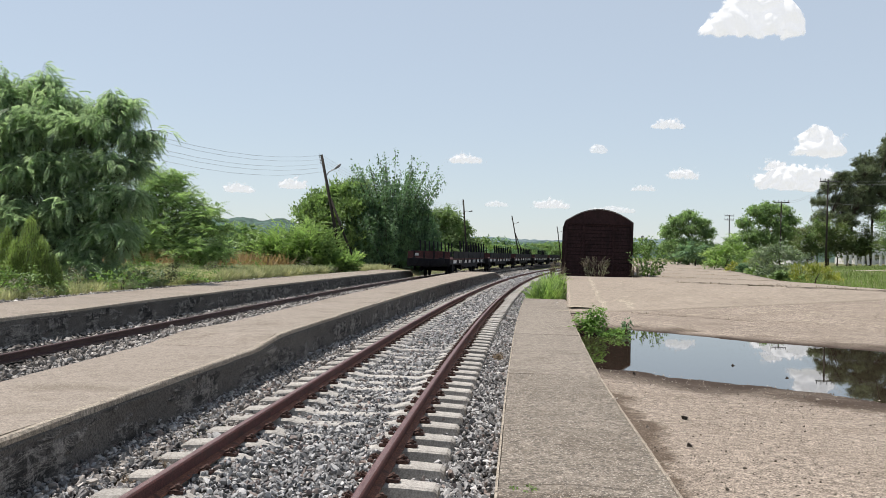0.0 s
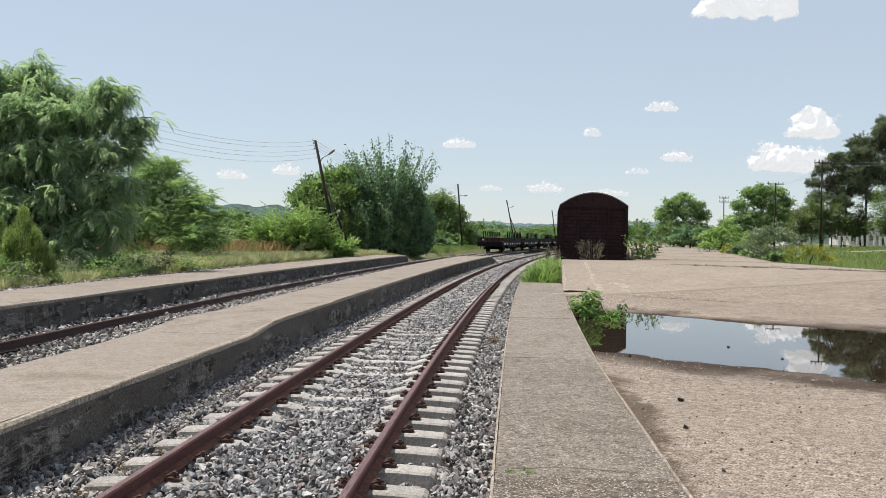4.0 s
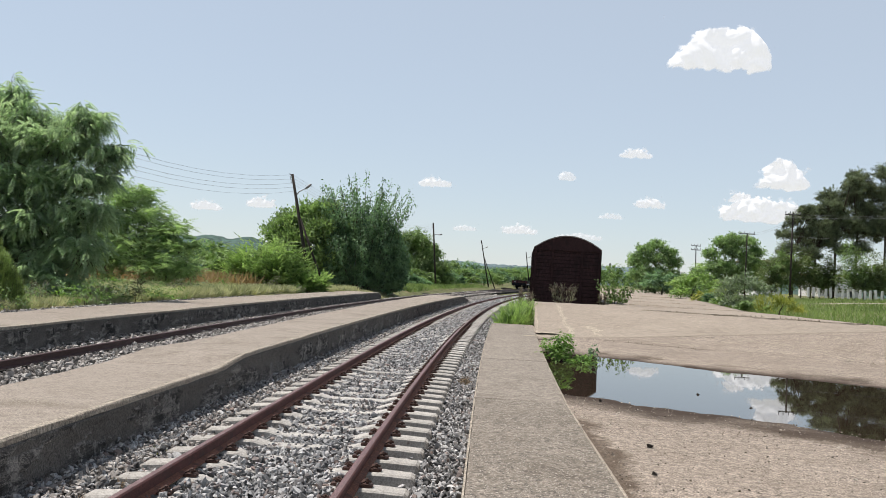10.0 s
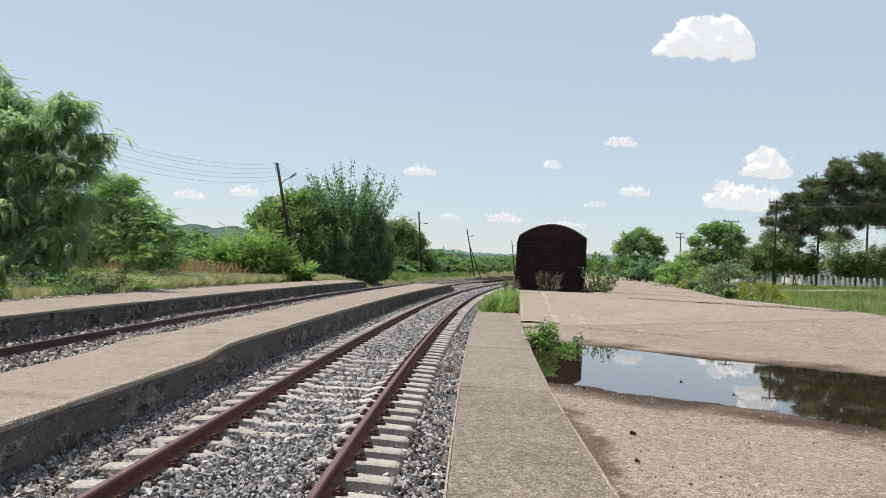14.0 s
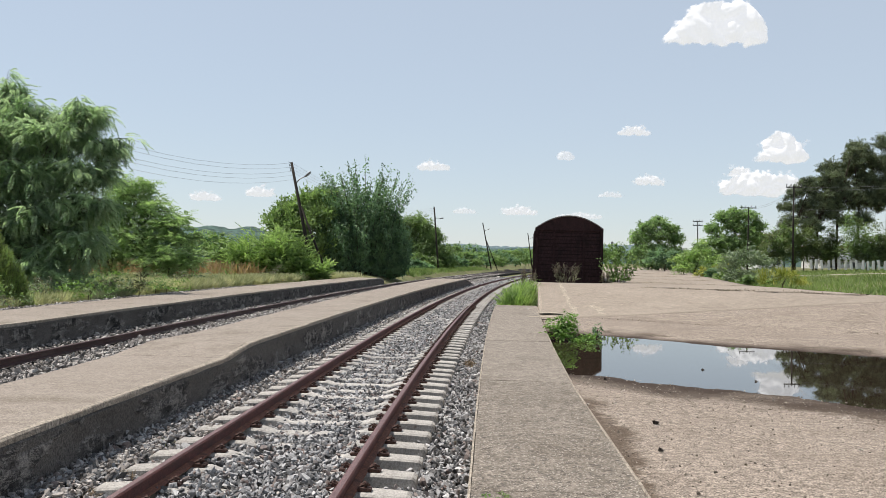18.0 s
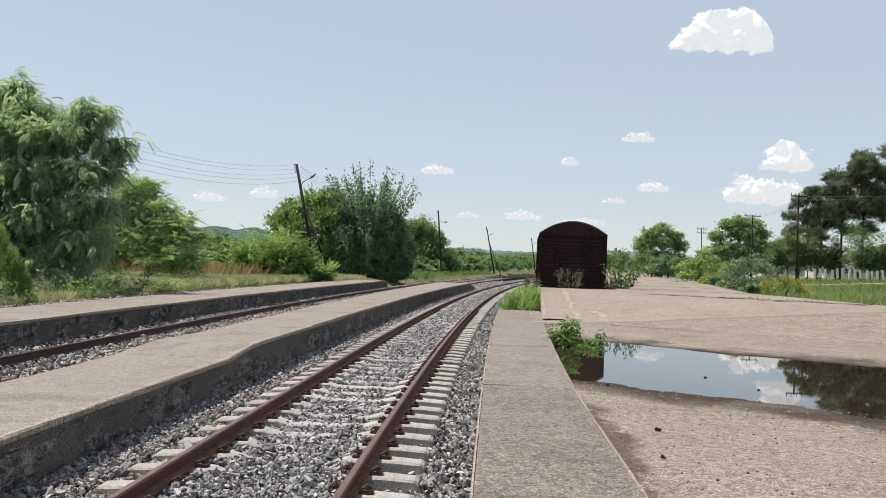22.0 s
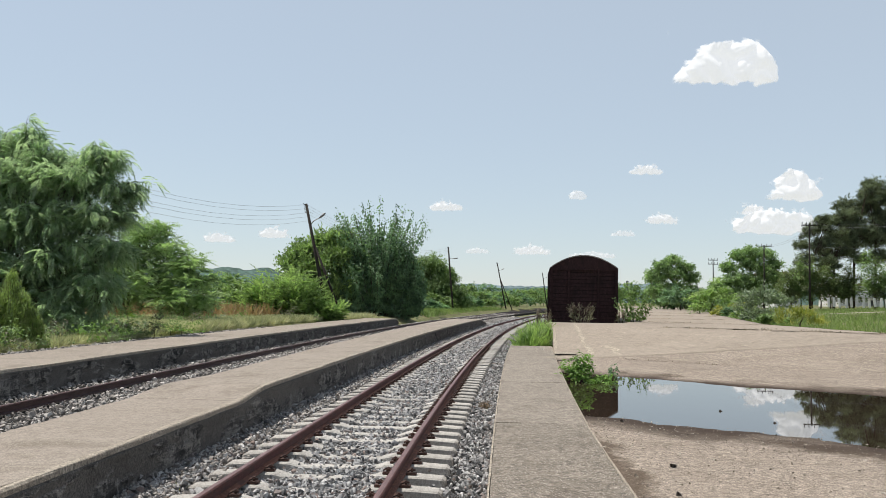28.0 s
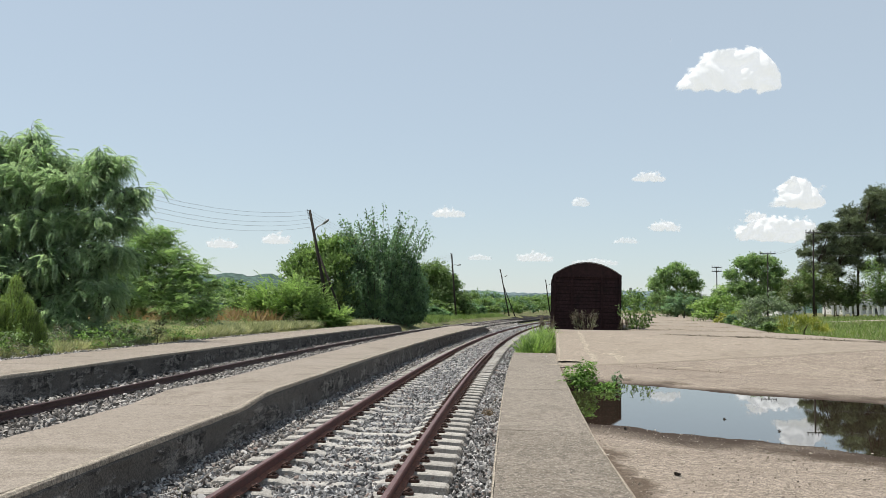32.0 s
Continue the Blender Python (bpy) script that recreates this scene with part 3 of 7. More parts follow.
def lobe_stems(lobe, count, arch=0.35, rise=(-0.15, 0.9), start=0.35):
    """Arching twigs from the heart of a rounded mass out to its skin."""
    c, r = np.array(lobe[:3]), np.array(lobe[3:6])
    a = RNG.uniform(0, 2 * math.pi, count)
    z = RNG.uniform(rise[0], rise[1], count)
    k = np.sqrt(1 - np.minimum(0.96, z * z))
    d = np.stack([np.cos(a) * k, np.sin(a) * k, z], 1) * RNG.uniform(0.72, 1.12, count)[:, None]
    s0 = c + RNG.uniform(-start, start, (count, 3)) * r - (0, 0, 0.25 * r[2])
    e = c + d * r
    m = (s0 + e) / 2 + np.stack([np.zeros(count), np.zeros(count), arch * r[2] * RNG.uniform(0.5, 1.5, count)], 1)
    return np.stack([s0, m, e], 1)


def fan_stems(root, count, height, width, spread=75, curl=0.25, foot=0.15, short=0.35):
    """Stems that rise from one root and open out like a fan, their ends turning up."""
    a = RNG.uniform(0, 2 * math.pi, count)
    th = np.radians(spread) * np.sqrt(RNG.random(count))
    q = np.sin(th) / math.sin(math.radians(spread))
    n = RNG.uniform(0.72, 1.0, count)
    e = np.stack([np.cos(a) * q * width, np.sin(a) * q * width * 0.8, height * (1 - short * q * q)], 1) * n[:, None]
    s0 = np.stack([np.cos(a) * q * width * foot, np.sin(a) * q * width * foot, height * 0.03 * RNG.random(count)], 1)
    m = (s0 + e) / 2 + np.stack([np.cos(a) * q * width * curl, np.sin(a) * q * width * curl, -height * curl * 0.4 * q], 1)
    return np.stack([s0, m, e], 1) + np.array(root)


def leafy(stems, per, shape, size, t0=0.3, pitch=(30, 18), side=(70, 25), roll=(0, 20), jitter=0.05, taper=0.3):
    """Leaves set left and right along every stem, the last ones at its tip."""
    n = len(stems)
    pick = np.repeat(np.arange(n), per)
    i = np.tile(np.arange(per), n)
    t = np.clip(t0 + (1 - t0) * (i + RNG.uniform(0.1, 1.0, n * per)) / per, 0, 1)
    p, d = curve_at(stems[pick], t)
    p = p + RNG.normal(0, jitter, p.shape)
    turn = np.radians(RNG.normal(side[0], side[1], n * per)) * np.where(i % 2, 1, -1) * np.where(i == per - 1, 0.1, 1)
    yaw = np.arctan2(d[:, 1], d[:, 0]) + turn
    sz = size * (1 - taper * t) * RNG.uniform(0.7, 1.25, n * per)
    return scattered(shape[0], shape[1], p, rotations(n * per, pitch, roll, yaw), sz)


def twigs(stems, r0, r1, steps=4):
    """Thin three-sided twigs along stems."""
    n = len(stems)
    vs = []
    for k in range(steps + 1):
        p, d = curve_at(stems, np.full(n, k / steps))
        d /= np.maximum(1e-6, np.linalg.norm(d, axis=1))[:, None]
        u = np.cross(d, (0.31, 0.87, 0.38))
        u /= np.maximum(1e-6, np.linalg.norm(u, axis=1))[:, None]
        w = np.cross(d, u)
        r = r0 + (r1 - r0) * k / steps
        vs.append(np.stack([p + (u * math.cos(q) + w * math.sin(q)) * r for q in (0, 2.094, 4.189)], 1))
    v = np.stack(vs, 1).reshape(-1, 3)
    one = [(k * 3 + j, k * 3 + (j + 1) % 3, k * 3 + 3 + (j + 1) % 3, k * 3 + 3 + j) for k in range(steps) for j in range(3)]
    f = (np.array(one)[None] + (np.arange(n) * (steps + 1) * 3)[:, None, None]).reshape(-1, 4)
    return v, f


def heart_leaves(hearts, per_m3, shape, size):
    """Leaves spread through the inside of rounded masses."""
    out = []
    for q in hearts:
        n = max(4, int(per_m3 * 4.19 * q[3] * q[4] * q[5]))
        d = RNG.normal(0, 1, (n, 3))
        d *= (RNG.random(n) ** 0.45 / np.linalg.norm(d, axis=1))[:, None]
        out.append(scattered(shape[0], shape[1], np.array(q[:3]) + d * q[3:6], rotations(n, (25, 30), (0, 25)), size * RNG.uniform(0.7, 1.2, n)))
    return joined(out)


def bough_tree(name, base, lobes, leaf, label, shape, size, density=18, per=12, category="tree", trunk=0.15, group="", fill=0, fill_size=None, hearts=(), grow=1.3, tall=1.0, fork_at=0.22, limb=0.4,
               extra=(), arch=0.35, rise=(-0.15, 0.9), bark=None, twig=0.012, **kw):
    """A tree built of boughs: a trunk, a limb with arching twigs into every mass, leaves along the twigs.
    lobes: centre and half sizes of the masses; extra: further stems; hearts: more masses filled with leaves; fill: leaves in a cubic metre."""
    root = tagged(new(name), label, category, group)
    root.location = base
    b = np.array(base)
    lobes = [tuple(np.array(q[:3]) - b) + tuple(k * grow for k in q[3:5]) + (q[5] * grow * tall,) for q in lobes]
    hearts = [tuple(np.array(q[:3]) - b) + tuple(q[3:6]) for q in hearts] + [q[:3] + tuple(0.8 * k for k in q[3:6]) for q in lobes]
    top = max(lobes, key=lambda q: q[2])
    fork = Vector((np.mean([q[0] for q in lobes]) * 0.3, np.mean([q[1] for q in lobes]) * 0.3, max(0.15, top[2] * fork_at)))
    part("trunk", tube([(0, 0, -0.2), fork * 0.5 + Vector((trunk * 0.4, 0, 0)), fork, Vector(top[:3]) * 0.6 + fork * 0.4, Vector(top[:3])],
                       [trunk * 1.25, trunk, trunk * 0.85, trunk * 0.5, trunk * 0.12], 8), bark or BARK, root, smooth=True)
    leaves = []
    for q in lobes:
        area = (q[3] * q[4] * q[5]) ** (2 / 3)
        st = lobe_stems(q, max(6, int(density * area)), arch, rise)
        leaves.append(leafy(st, per, shape, size, **kw))
        e = Vector(q[:3])
        mid = fork * 0.45 + e * 0.55 + Vector((0, 0, -0.10 * e.length))
        main = np.array([[fork[:], mid[:], e[:]]])
        v, f = joined([twigs(main, trunk * limb, trunk * limb * 0.25, 5), twigs(st, twig, twig * 0.3)])
        link("limb", np_mesh("limb", v, f), bark or BARK, root)
    if fill:
        leaves.append(heart_leaves(hearts, fill, shape, fill_size or size))
    for st in extra:
        st = np.asarray(st, float) - b
        leaves.append(leafy(st, per, shape, size, **kw))
        v, f = twigs(st, twig * 1.4, twig * 0.4)
        link("limb", np_mesh("limb", v, f), bark or BARK, root)
    v, f = joined(leaves)
    link("crown", np_mesh("crown", v, f), leaf, root)
    return root


def fan_bush(name, base, stems, leaf, label, shape, size, per=10, category="bush", group="", bark=None, twig=0.012, more=(), **kw):
    """A bush of stems from one foot, with leaves along them."""
    root = tagged(new(name), label, category, group)
    root.location = base
    st = np.asarray(stems) - np.array(base)
    v, f = twigs(st, twig, twig * 0.35)
    link("branchwork", np_mesh("branchwork", v, f), bark or BARK, root)
    v, f = joined([leafy(st, per, shape, size, **kw)] + [(q[0] - np.array(base), q[1]) for q in more])
    link("foliage", np_mesh("foliage", v, f), leaf, root)
    return root


# ---- ground, hills ----
def yard_right(y):
    for (y0, x0), (y1, x1) in zip(EDGE, EDGE[1:]):
        if y <= y1:
            return mix(x0, x1, (y - y0) / (y1 - y0))
    return EDGE[-1][1]


EDGE = [(-20, 15.5), (2, 15.0), (16, 14.5), (23, 11.9), (35, 11.4), (51, 14.8), (87, 22.8), (150, 39.5), (260, 66)]


def ground_height(x, y):
    off = x - c1(y)
    if off < -6:
        d = -off - (8.2 if y < 66 else 9.2)
        return mix(-0.42, 0.24, d / 1.6) + 0.05 * noise.noise((x * 0.25, y * 0.25, 0))
    if x > yard_right(y) - 1:
        d = x - yard_right(y) + 0.4
        return mix(-0.42, 0.62, d / 0.8) + 0.85 * mix(0, 1, (d - 1) / 22) + 0.05 * noise.noise((x * 0.2, y * 0.2, 3))
    return -0.42


def build_ground():
    near = lambda a, b, s: [a + s * i for i in range(int(round((b - a) / s)) + 1)]
    xs = [-2500, -1200, -600, -300, -150, -90] + near(-60, 70, 1.0) + [90, 130, 200, 350, 700, 1300, 2500]
    ys = [-600, -200, -60, -30] + near(-20, 160, 1.25) + [180, 210, 250, 300, 380, 500, 700, 1100, 1800, 3200]
    v = [(x, y, ground_height(x, y)) for y in ys for x in xs]
    n = len(xs)
    f = [(j * n + i, j * n + i + 1, (j + 1) * n + i + 1, (j + 1) * n + i) for j in range(len(ys) - 1) for i in range(n - 1)]
    tagged(link("ground", np_mesh("ground", v, f, True), FIELD), "grassy field soil running out to the horizon", "ground", kind="structure")


build_ground()


def hill(x0, x1, y, heights, material, label, depth=120, rough=1.0):
    """A long wooded ridge; heights at even steps."""
    n, m = 240, 7
    v, f = [], []
    for j in range(m):
        for i in range(n):
            u = i / (n - 1) * (len(heights) - 1)
            k = min(int(u), len(heights) - 2)
            h = mix(heights[k], heights[k + 1], u - k)
            w = math.sin(math.pi * min(1, j / (m - 1) * 0.5 + 0.0)) if j else 0
            x = x0 + (x1 - x0) * i / (n - 1)
            v.append((x, y + depth * j / (m - 1), -1 + (h + 1) * w + (rough * noise.noise((x * 0.06, j, 0)) + rough * 0.7 * abs(noise.noise((x * 0.13, j, 5)))) * w))
    for j in range(m - 1):
        for i in range(n - 1):
            f.append((j * n + i, j * n + i + 1, (j + 1) * n + i + 1, (j + 1) * n + i))
    tagged(link("hill", np_mesh("hill", v, f, True), material), label, "hill", kind="structure")


hill(-420, -60, 600, [20, 21, 23, 24, 25.5, 22, 9], HILL_GREEN, "distant wooded green hill, haze in its colour", rough=3.2)
hill(-150, 330, 1350, [26, 28, 31, 27, 29, 33, 34], HILL_HAZED, "far hills at the horizon, tinted blue-green for haze", 200, 2.5)
hill(-60, 560, 1000, [11, 17, 19, 16, 18, 20, 21, 23, 22, 16], HILL_GREEN, "low wooded ridge beyond the tracks", 150, 2.0)
hill(180, 900, 700, [10, 12, 12, 14, 15, 14], HILL_GREEN, "low wooded ridge beyond the yard", 120, 2.0)

# ---- ballast beds, platforms, walkway ----
BED1 = [(-1.66, -0.5), (-1.66, -0.175), (-1.3, -0.225), (-0.6, -0.23), (0.6, -0.23), (0.86, -0.285), (1.3, -0.30), (1.64, -0.29), (1.64, -0.5)]
BED2 = [(-1.75, -0.5), (-1.75, -0.12), (-0.9, -0.17), (0.9, -0.17), (1.75, -0.14), (1.75, -0.5)]
tagged(part("ballast_bed", sweep(BED1, c1, spaced(-14, 200, 1.2)), SHADED_BED), "crushed-stone bed under the track, gap shade in its colour", "ballast", kind="structure")
tagged(part("ballast_bed", sweep(BED2, c2, spaced(-14, 240, 2.0) + spaced(250, 660, 20)), SHADED_BED), "crushed-stone bed under the far track, gap shade in its colour", "ballast", kind="structure")
tagged(part("ballast_bed", sweep([(-2.2, -0.5), (-1.5, -0.16), (1.5, -0.16), (2.6, -0.5)], c3, spaced(94, 240, 4.0)), SHADED_BED),
       "crushed-stone bed under the siding, gap shade in its colour", "ballast", kind="structure")
tagged(part("ballast_bed", sweep([(-1.6, -0.5), (-1.6, -0.29), (1.6, -0.29), (1.6, -0.5)], lambda y: (c1(y) + c2(y)) / 2, spaced(69.5, 110, 4.0)), SHADED_BED),
       "crushed-stone bed between the tracks, gap shade in its colour", "ballast", kind="structure")


def top_height(y):
    return mix(0.29, 0.375, (y - 11.7) / 1.2) if y < 62 else mix(0.375, -0.24, (y - 62) / 8.0)


def build_platform(name, c, left, right, ys, height, label):
    """A raised platform: a top slab, a coping strip along its track edges and dark side walls."""
    root = tagged(new(name), label, "platform", kind="structure")
    part("wall", sweep(lambda y: [(left(y) + 0.012, -0.5), (left(y) + 0.012, height(y) - 0.05), (right(y) - 0.012, height(y) - 0.05), (right(y) - 0.012, -0.5)], c, ys, jitter=0.004),
         CONCRETE_WALL, root, "dark stained concrete side wall")
    part("coping", sweep(lambda y: [(right(y) - 0.07, height(y) - 0.055), (right(y) - 0.07, height(y) + 0.004), (right(y) - 0.012, height(y) + 0.002),
                                    (right(y), height(y) - 0.012), (right(y) + 0.002, height(y) - 0.055)], c, ys, jitter=0.003), COPING, root, "pale worn coping edge")
    part("ledge", sweep(lambda y: [(right(y) - 0.02, height(y) - 0.15 - 0.05 * noise.noise((0, y * 0.8, 2))), (right(y) - 0.02, height(y) - 0.056), (right(y) + 0.001, height(y) - 0.056),
                                   (right(y) + 0.016 + 0.012 * noise.noise((3, y * 1.1, 2)), height(y) - 0.07), (right(y) + 0.010, height(y) - 0.14 - 0.05 * noise.noise((0, y * 0.8, 2)))], c, ys, jitter=0.003), CONCRETE_WALL, root, "crumbling ledge under the coping")
    bm = sweep(lambda y: [(left(y), height(y) - 0.05), (left(y), height(y)), (right(y) - 0.078, height(y)), (right(y) - 0.078, height(y) - 0.05)], c, ys, jitter=0.003)
    part("deck", bm, CONCRETE_TOP, root)
    return root


def peeling_skin(parent, c, right, height, y0, y1, step, rise, foot, seed):
    """The old render on a wall's face: a thin skin that has come away in patches, with ragged lips and cracks."""
    ys = spaced(y0, y1, step)
    n = int(0.62 / rise)
    v, peel = [], []
    for y in ys:
        top = height(y) - 0.058
        for j in range(n + 1):
            z = foot + (top - foot) * j / n
            q = noise.fractal(Vector((y * 0.9, z * 2.6, seed)), 0.85, 2.1, 6)
            g = noise.fractal(Vector((y * 3.1, z * 6.5, seed + 9)), 0.8, 2.1, 4)
            band = 0.35 * max(0.0, 1 - (top - z) / 0.13)          # the ledge under the coping crumbles most
            k = max(0.0, min(1.0, (q + 0.25 * g + 0.10 - band) / 0.06))
            crack = max(0.0, 1 - abs(noise.fractal(Vector((y * 0.8, z * 4.2, seed + 4)), 0.9, 2.0, 5)) / 0.035)
            x, yy = beside(c, y, right(y) + 0.004 + 0.014 * k + 0.008 * g - 0.012 * crack * k)
            v.append((x, yy, z))
            peel.append(k * (1 - crack))
    w = n + 1
    f = [(a * w + j, (a + 1) * w + j, (a + 1) * w + j + 1, a * w + j + 1) for a in range(len(ys) - 1) for j in range(n)]
    me = np_mesh("old_render", v, f)
    me.attributes.new("skin_share", "FLOAT", "POINT").data.foreach_set("value", np.array(peel, dtype=np.float32))
    link("old_render", me, CONCRETE_WALL, parent, "blackened peeling render with cracks")


YS = spaced(-14.0, 1.0, 1.5) + spaced(2.0, 11.4, 0.5) + spaced(11.7, 13.1, 0.2) + spaced(13.6, 64, 1.0) + spaced(64.5, 70, 0.6)
build_platform("island_platform", c1, lambda y: c2(y) - c1(y) + mix(1.72, 1.95, (y - 12) / 3), lambda y: -1.63 - (0.0 if y < 66 else 0.12 * (y - 66) ** 1.2), YS, top_height,
               "low beige concrete platform between two tracks, stepped edge")
peeling_skin(bpy.data.objects["island_platform"], c1, lambda y: -1.63, top_height, 2.5, 16, 0.025, 0.025, -0.24, 2)
peeling_skin(bpy.data.objects["island_platform"], c1, lambda y: -1.63, top_height, 16, 58, 0.07, 0.04, -0.24, 2)
YB = spaced(-14, 60, 1.0) + spaced(60.6, 66, 0.6)
build_platform("back_platform", c2, lambda y: -3.85, lambda y: -1.72 - (0 if y < 62 else 0.06 * (y - 62) ** 2), YB,
               lambda y: 0.36 if y < 62 else mix(0.36, -0.2, (y - 61.5) / 4.5), "low beige concrete platform beside the far track")
peeling_skin(bpy.data.objects["back_platform"], c2, lambda y: -1.72, lambda y: 0.36, 9, 58, 0.07, 0.035, -0.22, 5)
tagged(part("gravel_strip", sweep([(-4.75, -0.3), (-4.7, 0.24), (-4.2, 0.33), (-3.87, 0.30), (-3.87, -0.3)], c2, spaced(-14, 64, 1.0), jitter=0.015), SHADED_BED),
       "gravel verge behind the platform, gap shade in its colour", "gravel", kind="structure")


def walk_right(y):
    return mix(2.70, 3.0, (y - 10) / 17)


def build_walkway():
    root = tagged(new("walkway"), "narrow grey weathered concrete walkway beside the track", "walkway", kind="structure")
    cuts = [-14.0, -5.0, 0.1, 5.2, 10.4, 15.6, 21.0, 28.3]
    for a, b in zip(cuts, cuts[1:]):
        dz = RNG.normal(0, 0.0012)
        # slab tone by y: dark up to 5.2, mid to 10.4, pale beyond
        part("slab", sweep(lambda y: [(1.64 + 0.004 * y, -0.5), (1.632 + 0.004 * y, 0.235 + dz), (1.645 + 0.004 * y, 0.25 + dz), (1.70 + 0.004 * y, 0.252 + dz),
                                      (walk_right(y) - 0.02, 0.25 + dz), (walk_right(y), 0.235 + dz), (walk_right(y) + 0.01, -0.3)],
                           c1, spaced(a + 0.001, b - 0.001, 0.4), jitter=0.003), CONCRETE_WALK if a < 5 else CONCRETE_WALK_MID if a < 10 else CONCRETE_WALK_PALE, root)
        part("coping", sweep([(1.624, -0.4), (1.622, 0.242 + dz), (1.628, 0.254 + dz), (1.640, 0.255 + dz), (1.640, 0.2)],
                             lambda y: c1(y) + 0.004 * y, spaced(a + 0.01, b - 0.01, 0.25), jitter=0.0012), COPING, root, "pale chipped edge strip")
        if b > 0:
            part("rim", sweep(lambda y: [(walk_right(y) - 0.012, 0.1), (walk_right(y) - 0.012, 0.248 + dz), (walk_right(y) - 0.008, 0.254 + dz), (walk_right(y) + 0.006, 0.250 + dz), (walk_right(y) + 0.010, 0.1)],
                              c1, spaced(max(a, -2) + 0.01, b - 0.01, 0.25), jitter=0.0012), COPING, root, "pale worn rim along the yard")


build_walkway()

# ---- yard, ramp, loading platform ----
FOOT, UP = Vector((2.45, 23.8)), Vector((0.665, 0.747))


def slope_at(x, y):
    return (x - FOOT.x) * UP.x + (y - FOOT.y) * UP.y


def yard_height(x, y):
    s = slope_at(x, y)
    n = 0.016 * noise.noise((x * 0.5, y * 0.5, 0)) + 0.008 * noise.noise((x * 1.7, y * 1.7, 2)) + 0.003 * noise.noise((x * 6, y * 6, 4))
    near = -9.2 + 0.5 * mix(0, 1, (x - 3.0) / 3.0)      # the near shore
    if s < near:
        z = 0.105 + min(0.09, (near - s) * mix(0.032, 0.015, (x - 2.5) / 5))
    elif s < -3.3:
        z = 0.105 - 0.07 * math.sin(math.pi * (s - near) / (-3.3 - near))
    elif s < 0:
        z = 0.105 + 0.085 * math.sqrt((s + 3.3) / 3.3)
    else:
        k = min(1, s / 6.6)
        z = 0.19 + 0.66 * (k * 0.8 + 0.2 * k * k * (3 - 2 * k))
        n *= 0.6
    return z + n


def ramp_left(y):
    return beside(c1, y, walk_right(y) + 0.004)[0] if y < 23.2 else mix(beside(c1, 23.2, walk_right(23.2))[0], 3.12, (y - 23.2) / 9.5)


def sheet(name, ys, left, right, n, material, floor=-0.45):
    """Ground between two lines, with walls round its rim."""
    us = [(i / n) ** 1.5 for i in range(n + 1)]
    top = [[(left(y) + (right(y) - left(y)) * u, y) for u in us] for y in ys]
    v = [(x, y, yard_height(x, y)) for row in top for x, y in row]
    w = n + 1
    f = [(j * w + i, j * w + i + 1, (j + 1) * w + i + 1, (j + 1) * w + i) for j in range(len(ys) - 1) for i in range(n)]
    rim = [i for i in range(w)] + [j * w + n for j in range(1, len(ys))] + [(len(ys) - 1) * w + i for i in range(n - 1, -1, -1)] + [j * w for j in range(len(ys) - 2, 0, -1)]
    k = len(v)
    v += [(v[i][0], v[i][1], floor) for i in rim]
    f += [(rim[a], k + a, k + (a + 1) % len(rim), rim[(a + 1) % len(rim)]) for a in range(len(rim))]
    return link(name, np_mesh(name, v, f, True), material)


tagged(sheet("yard", [-14, -10, -7, -4.5, -2.5, -1, 0.3] + spaced(1.5, 23.2, 0.16), ramp_left, lambda y: yard_right(y), 110, YARD), "pale gritty concrete yard with damp hollows and silt", "yard", kind="structure")
tagged(sheet("loading_ramp", spaced(23.2, 34.3, 0.3), ramp_left, yard_right, 50, RAMP_CONCRETE), "pale worn concrete loading ramp with cracked joints", "ramp", kind="structure")
tagged(sheet("loading_platform", spaced(34.3, 200, 1.5), lambda y: c1(y) + 6.15, yard_right, 24, RAMP_CONCRETE), "long pale concrete loading platform", "platform", kind="structure")


def crack(parent, name, pts, width, material, height, lift=0.004):
    """A ragged strip on a surface: a joint or a crack filled with dirt."""
    bm = bmesh.new()
    last = None
    n = 0
    for (x0, y0), (x1, y1) in zip(pts, pts[1:]):
        k = max(2, int(math.hypot(x1 - x0, y1 - y0) / 0.12))
        dx, dy = (x1 - x0), (y1 - y0)
        q = math.hypot(dx, dy)
        for i in range(k + 1):
            n += 1
            t = i / k
            w = width * (0.35 + 1.1 * abs(noise.noise((n * 0.23, x0, 7)))) * 0.5
            c = 0.5 * width * noise.noise((n * 0.15, y0, 3))
            x, y = x0 + dx * t - dy / q * c, y0 + dy * t + dx / q * c
            a = (x - dy / q * w, y + dx / q * w)
            b = (x + dy / q * w, y - dx / q * w)
            va, vb = bm.verts.new((*a, height(*a) + lift)), bm.verts.new((*b, height(*b) + lift))
            if last:
                bm.faces.new((last[0], last[1], vb, va))
            last = (va, vb)
    bmesh.ops.recalc_face_normals(bm, faces=bm.faces[:])
    return part(name, bm, material, parent, "dirt-filled crack")


def on_slope(x, s):
    return x, FOOT.y + (s - (x - FOOT.x) * UP.x) / UP.y


walk_ob = bpy.data.objects["walkway"]
ramp_ob = bpy.data.objects["loading_ramp"]
yard_ob = bpy.data.objects["yard"]
DIRT = rough_material("crack_dirt", (0.045, 0.036, 0.026), (0.10, 0.08, 0.058), 3, 40, 0.95, 0.6, 0.01)
PALE = rough_material("worn_pale_concrete", (0.29, 0.245, 0.188), (0.38, 0.325, 0.255), 2, 30, 0.93, 0.4, 0.006)
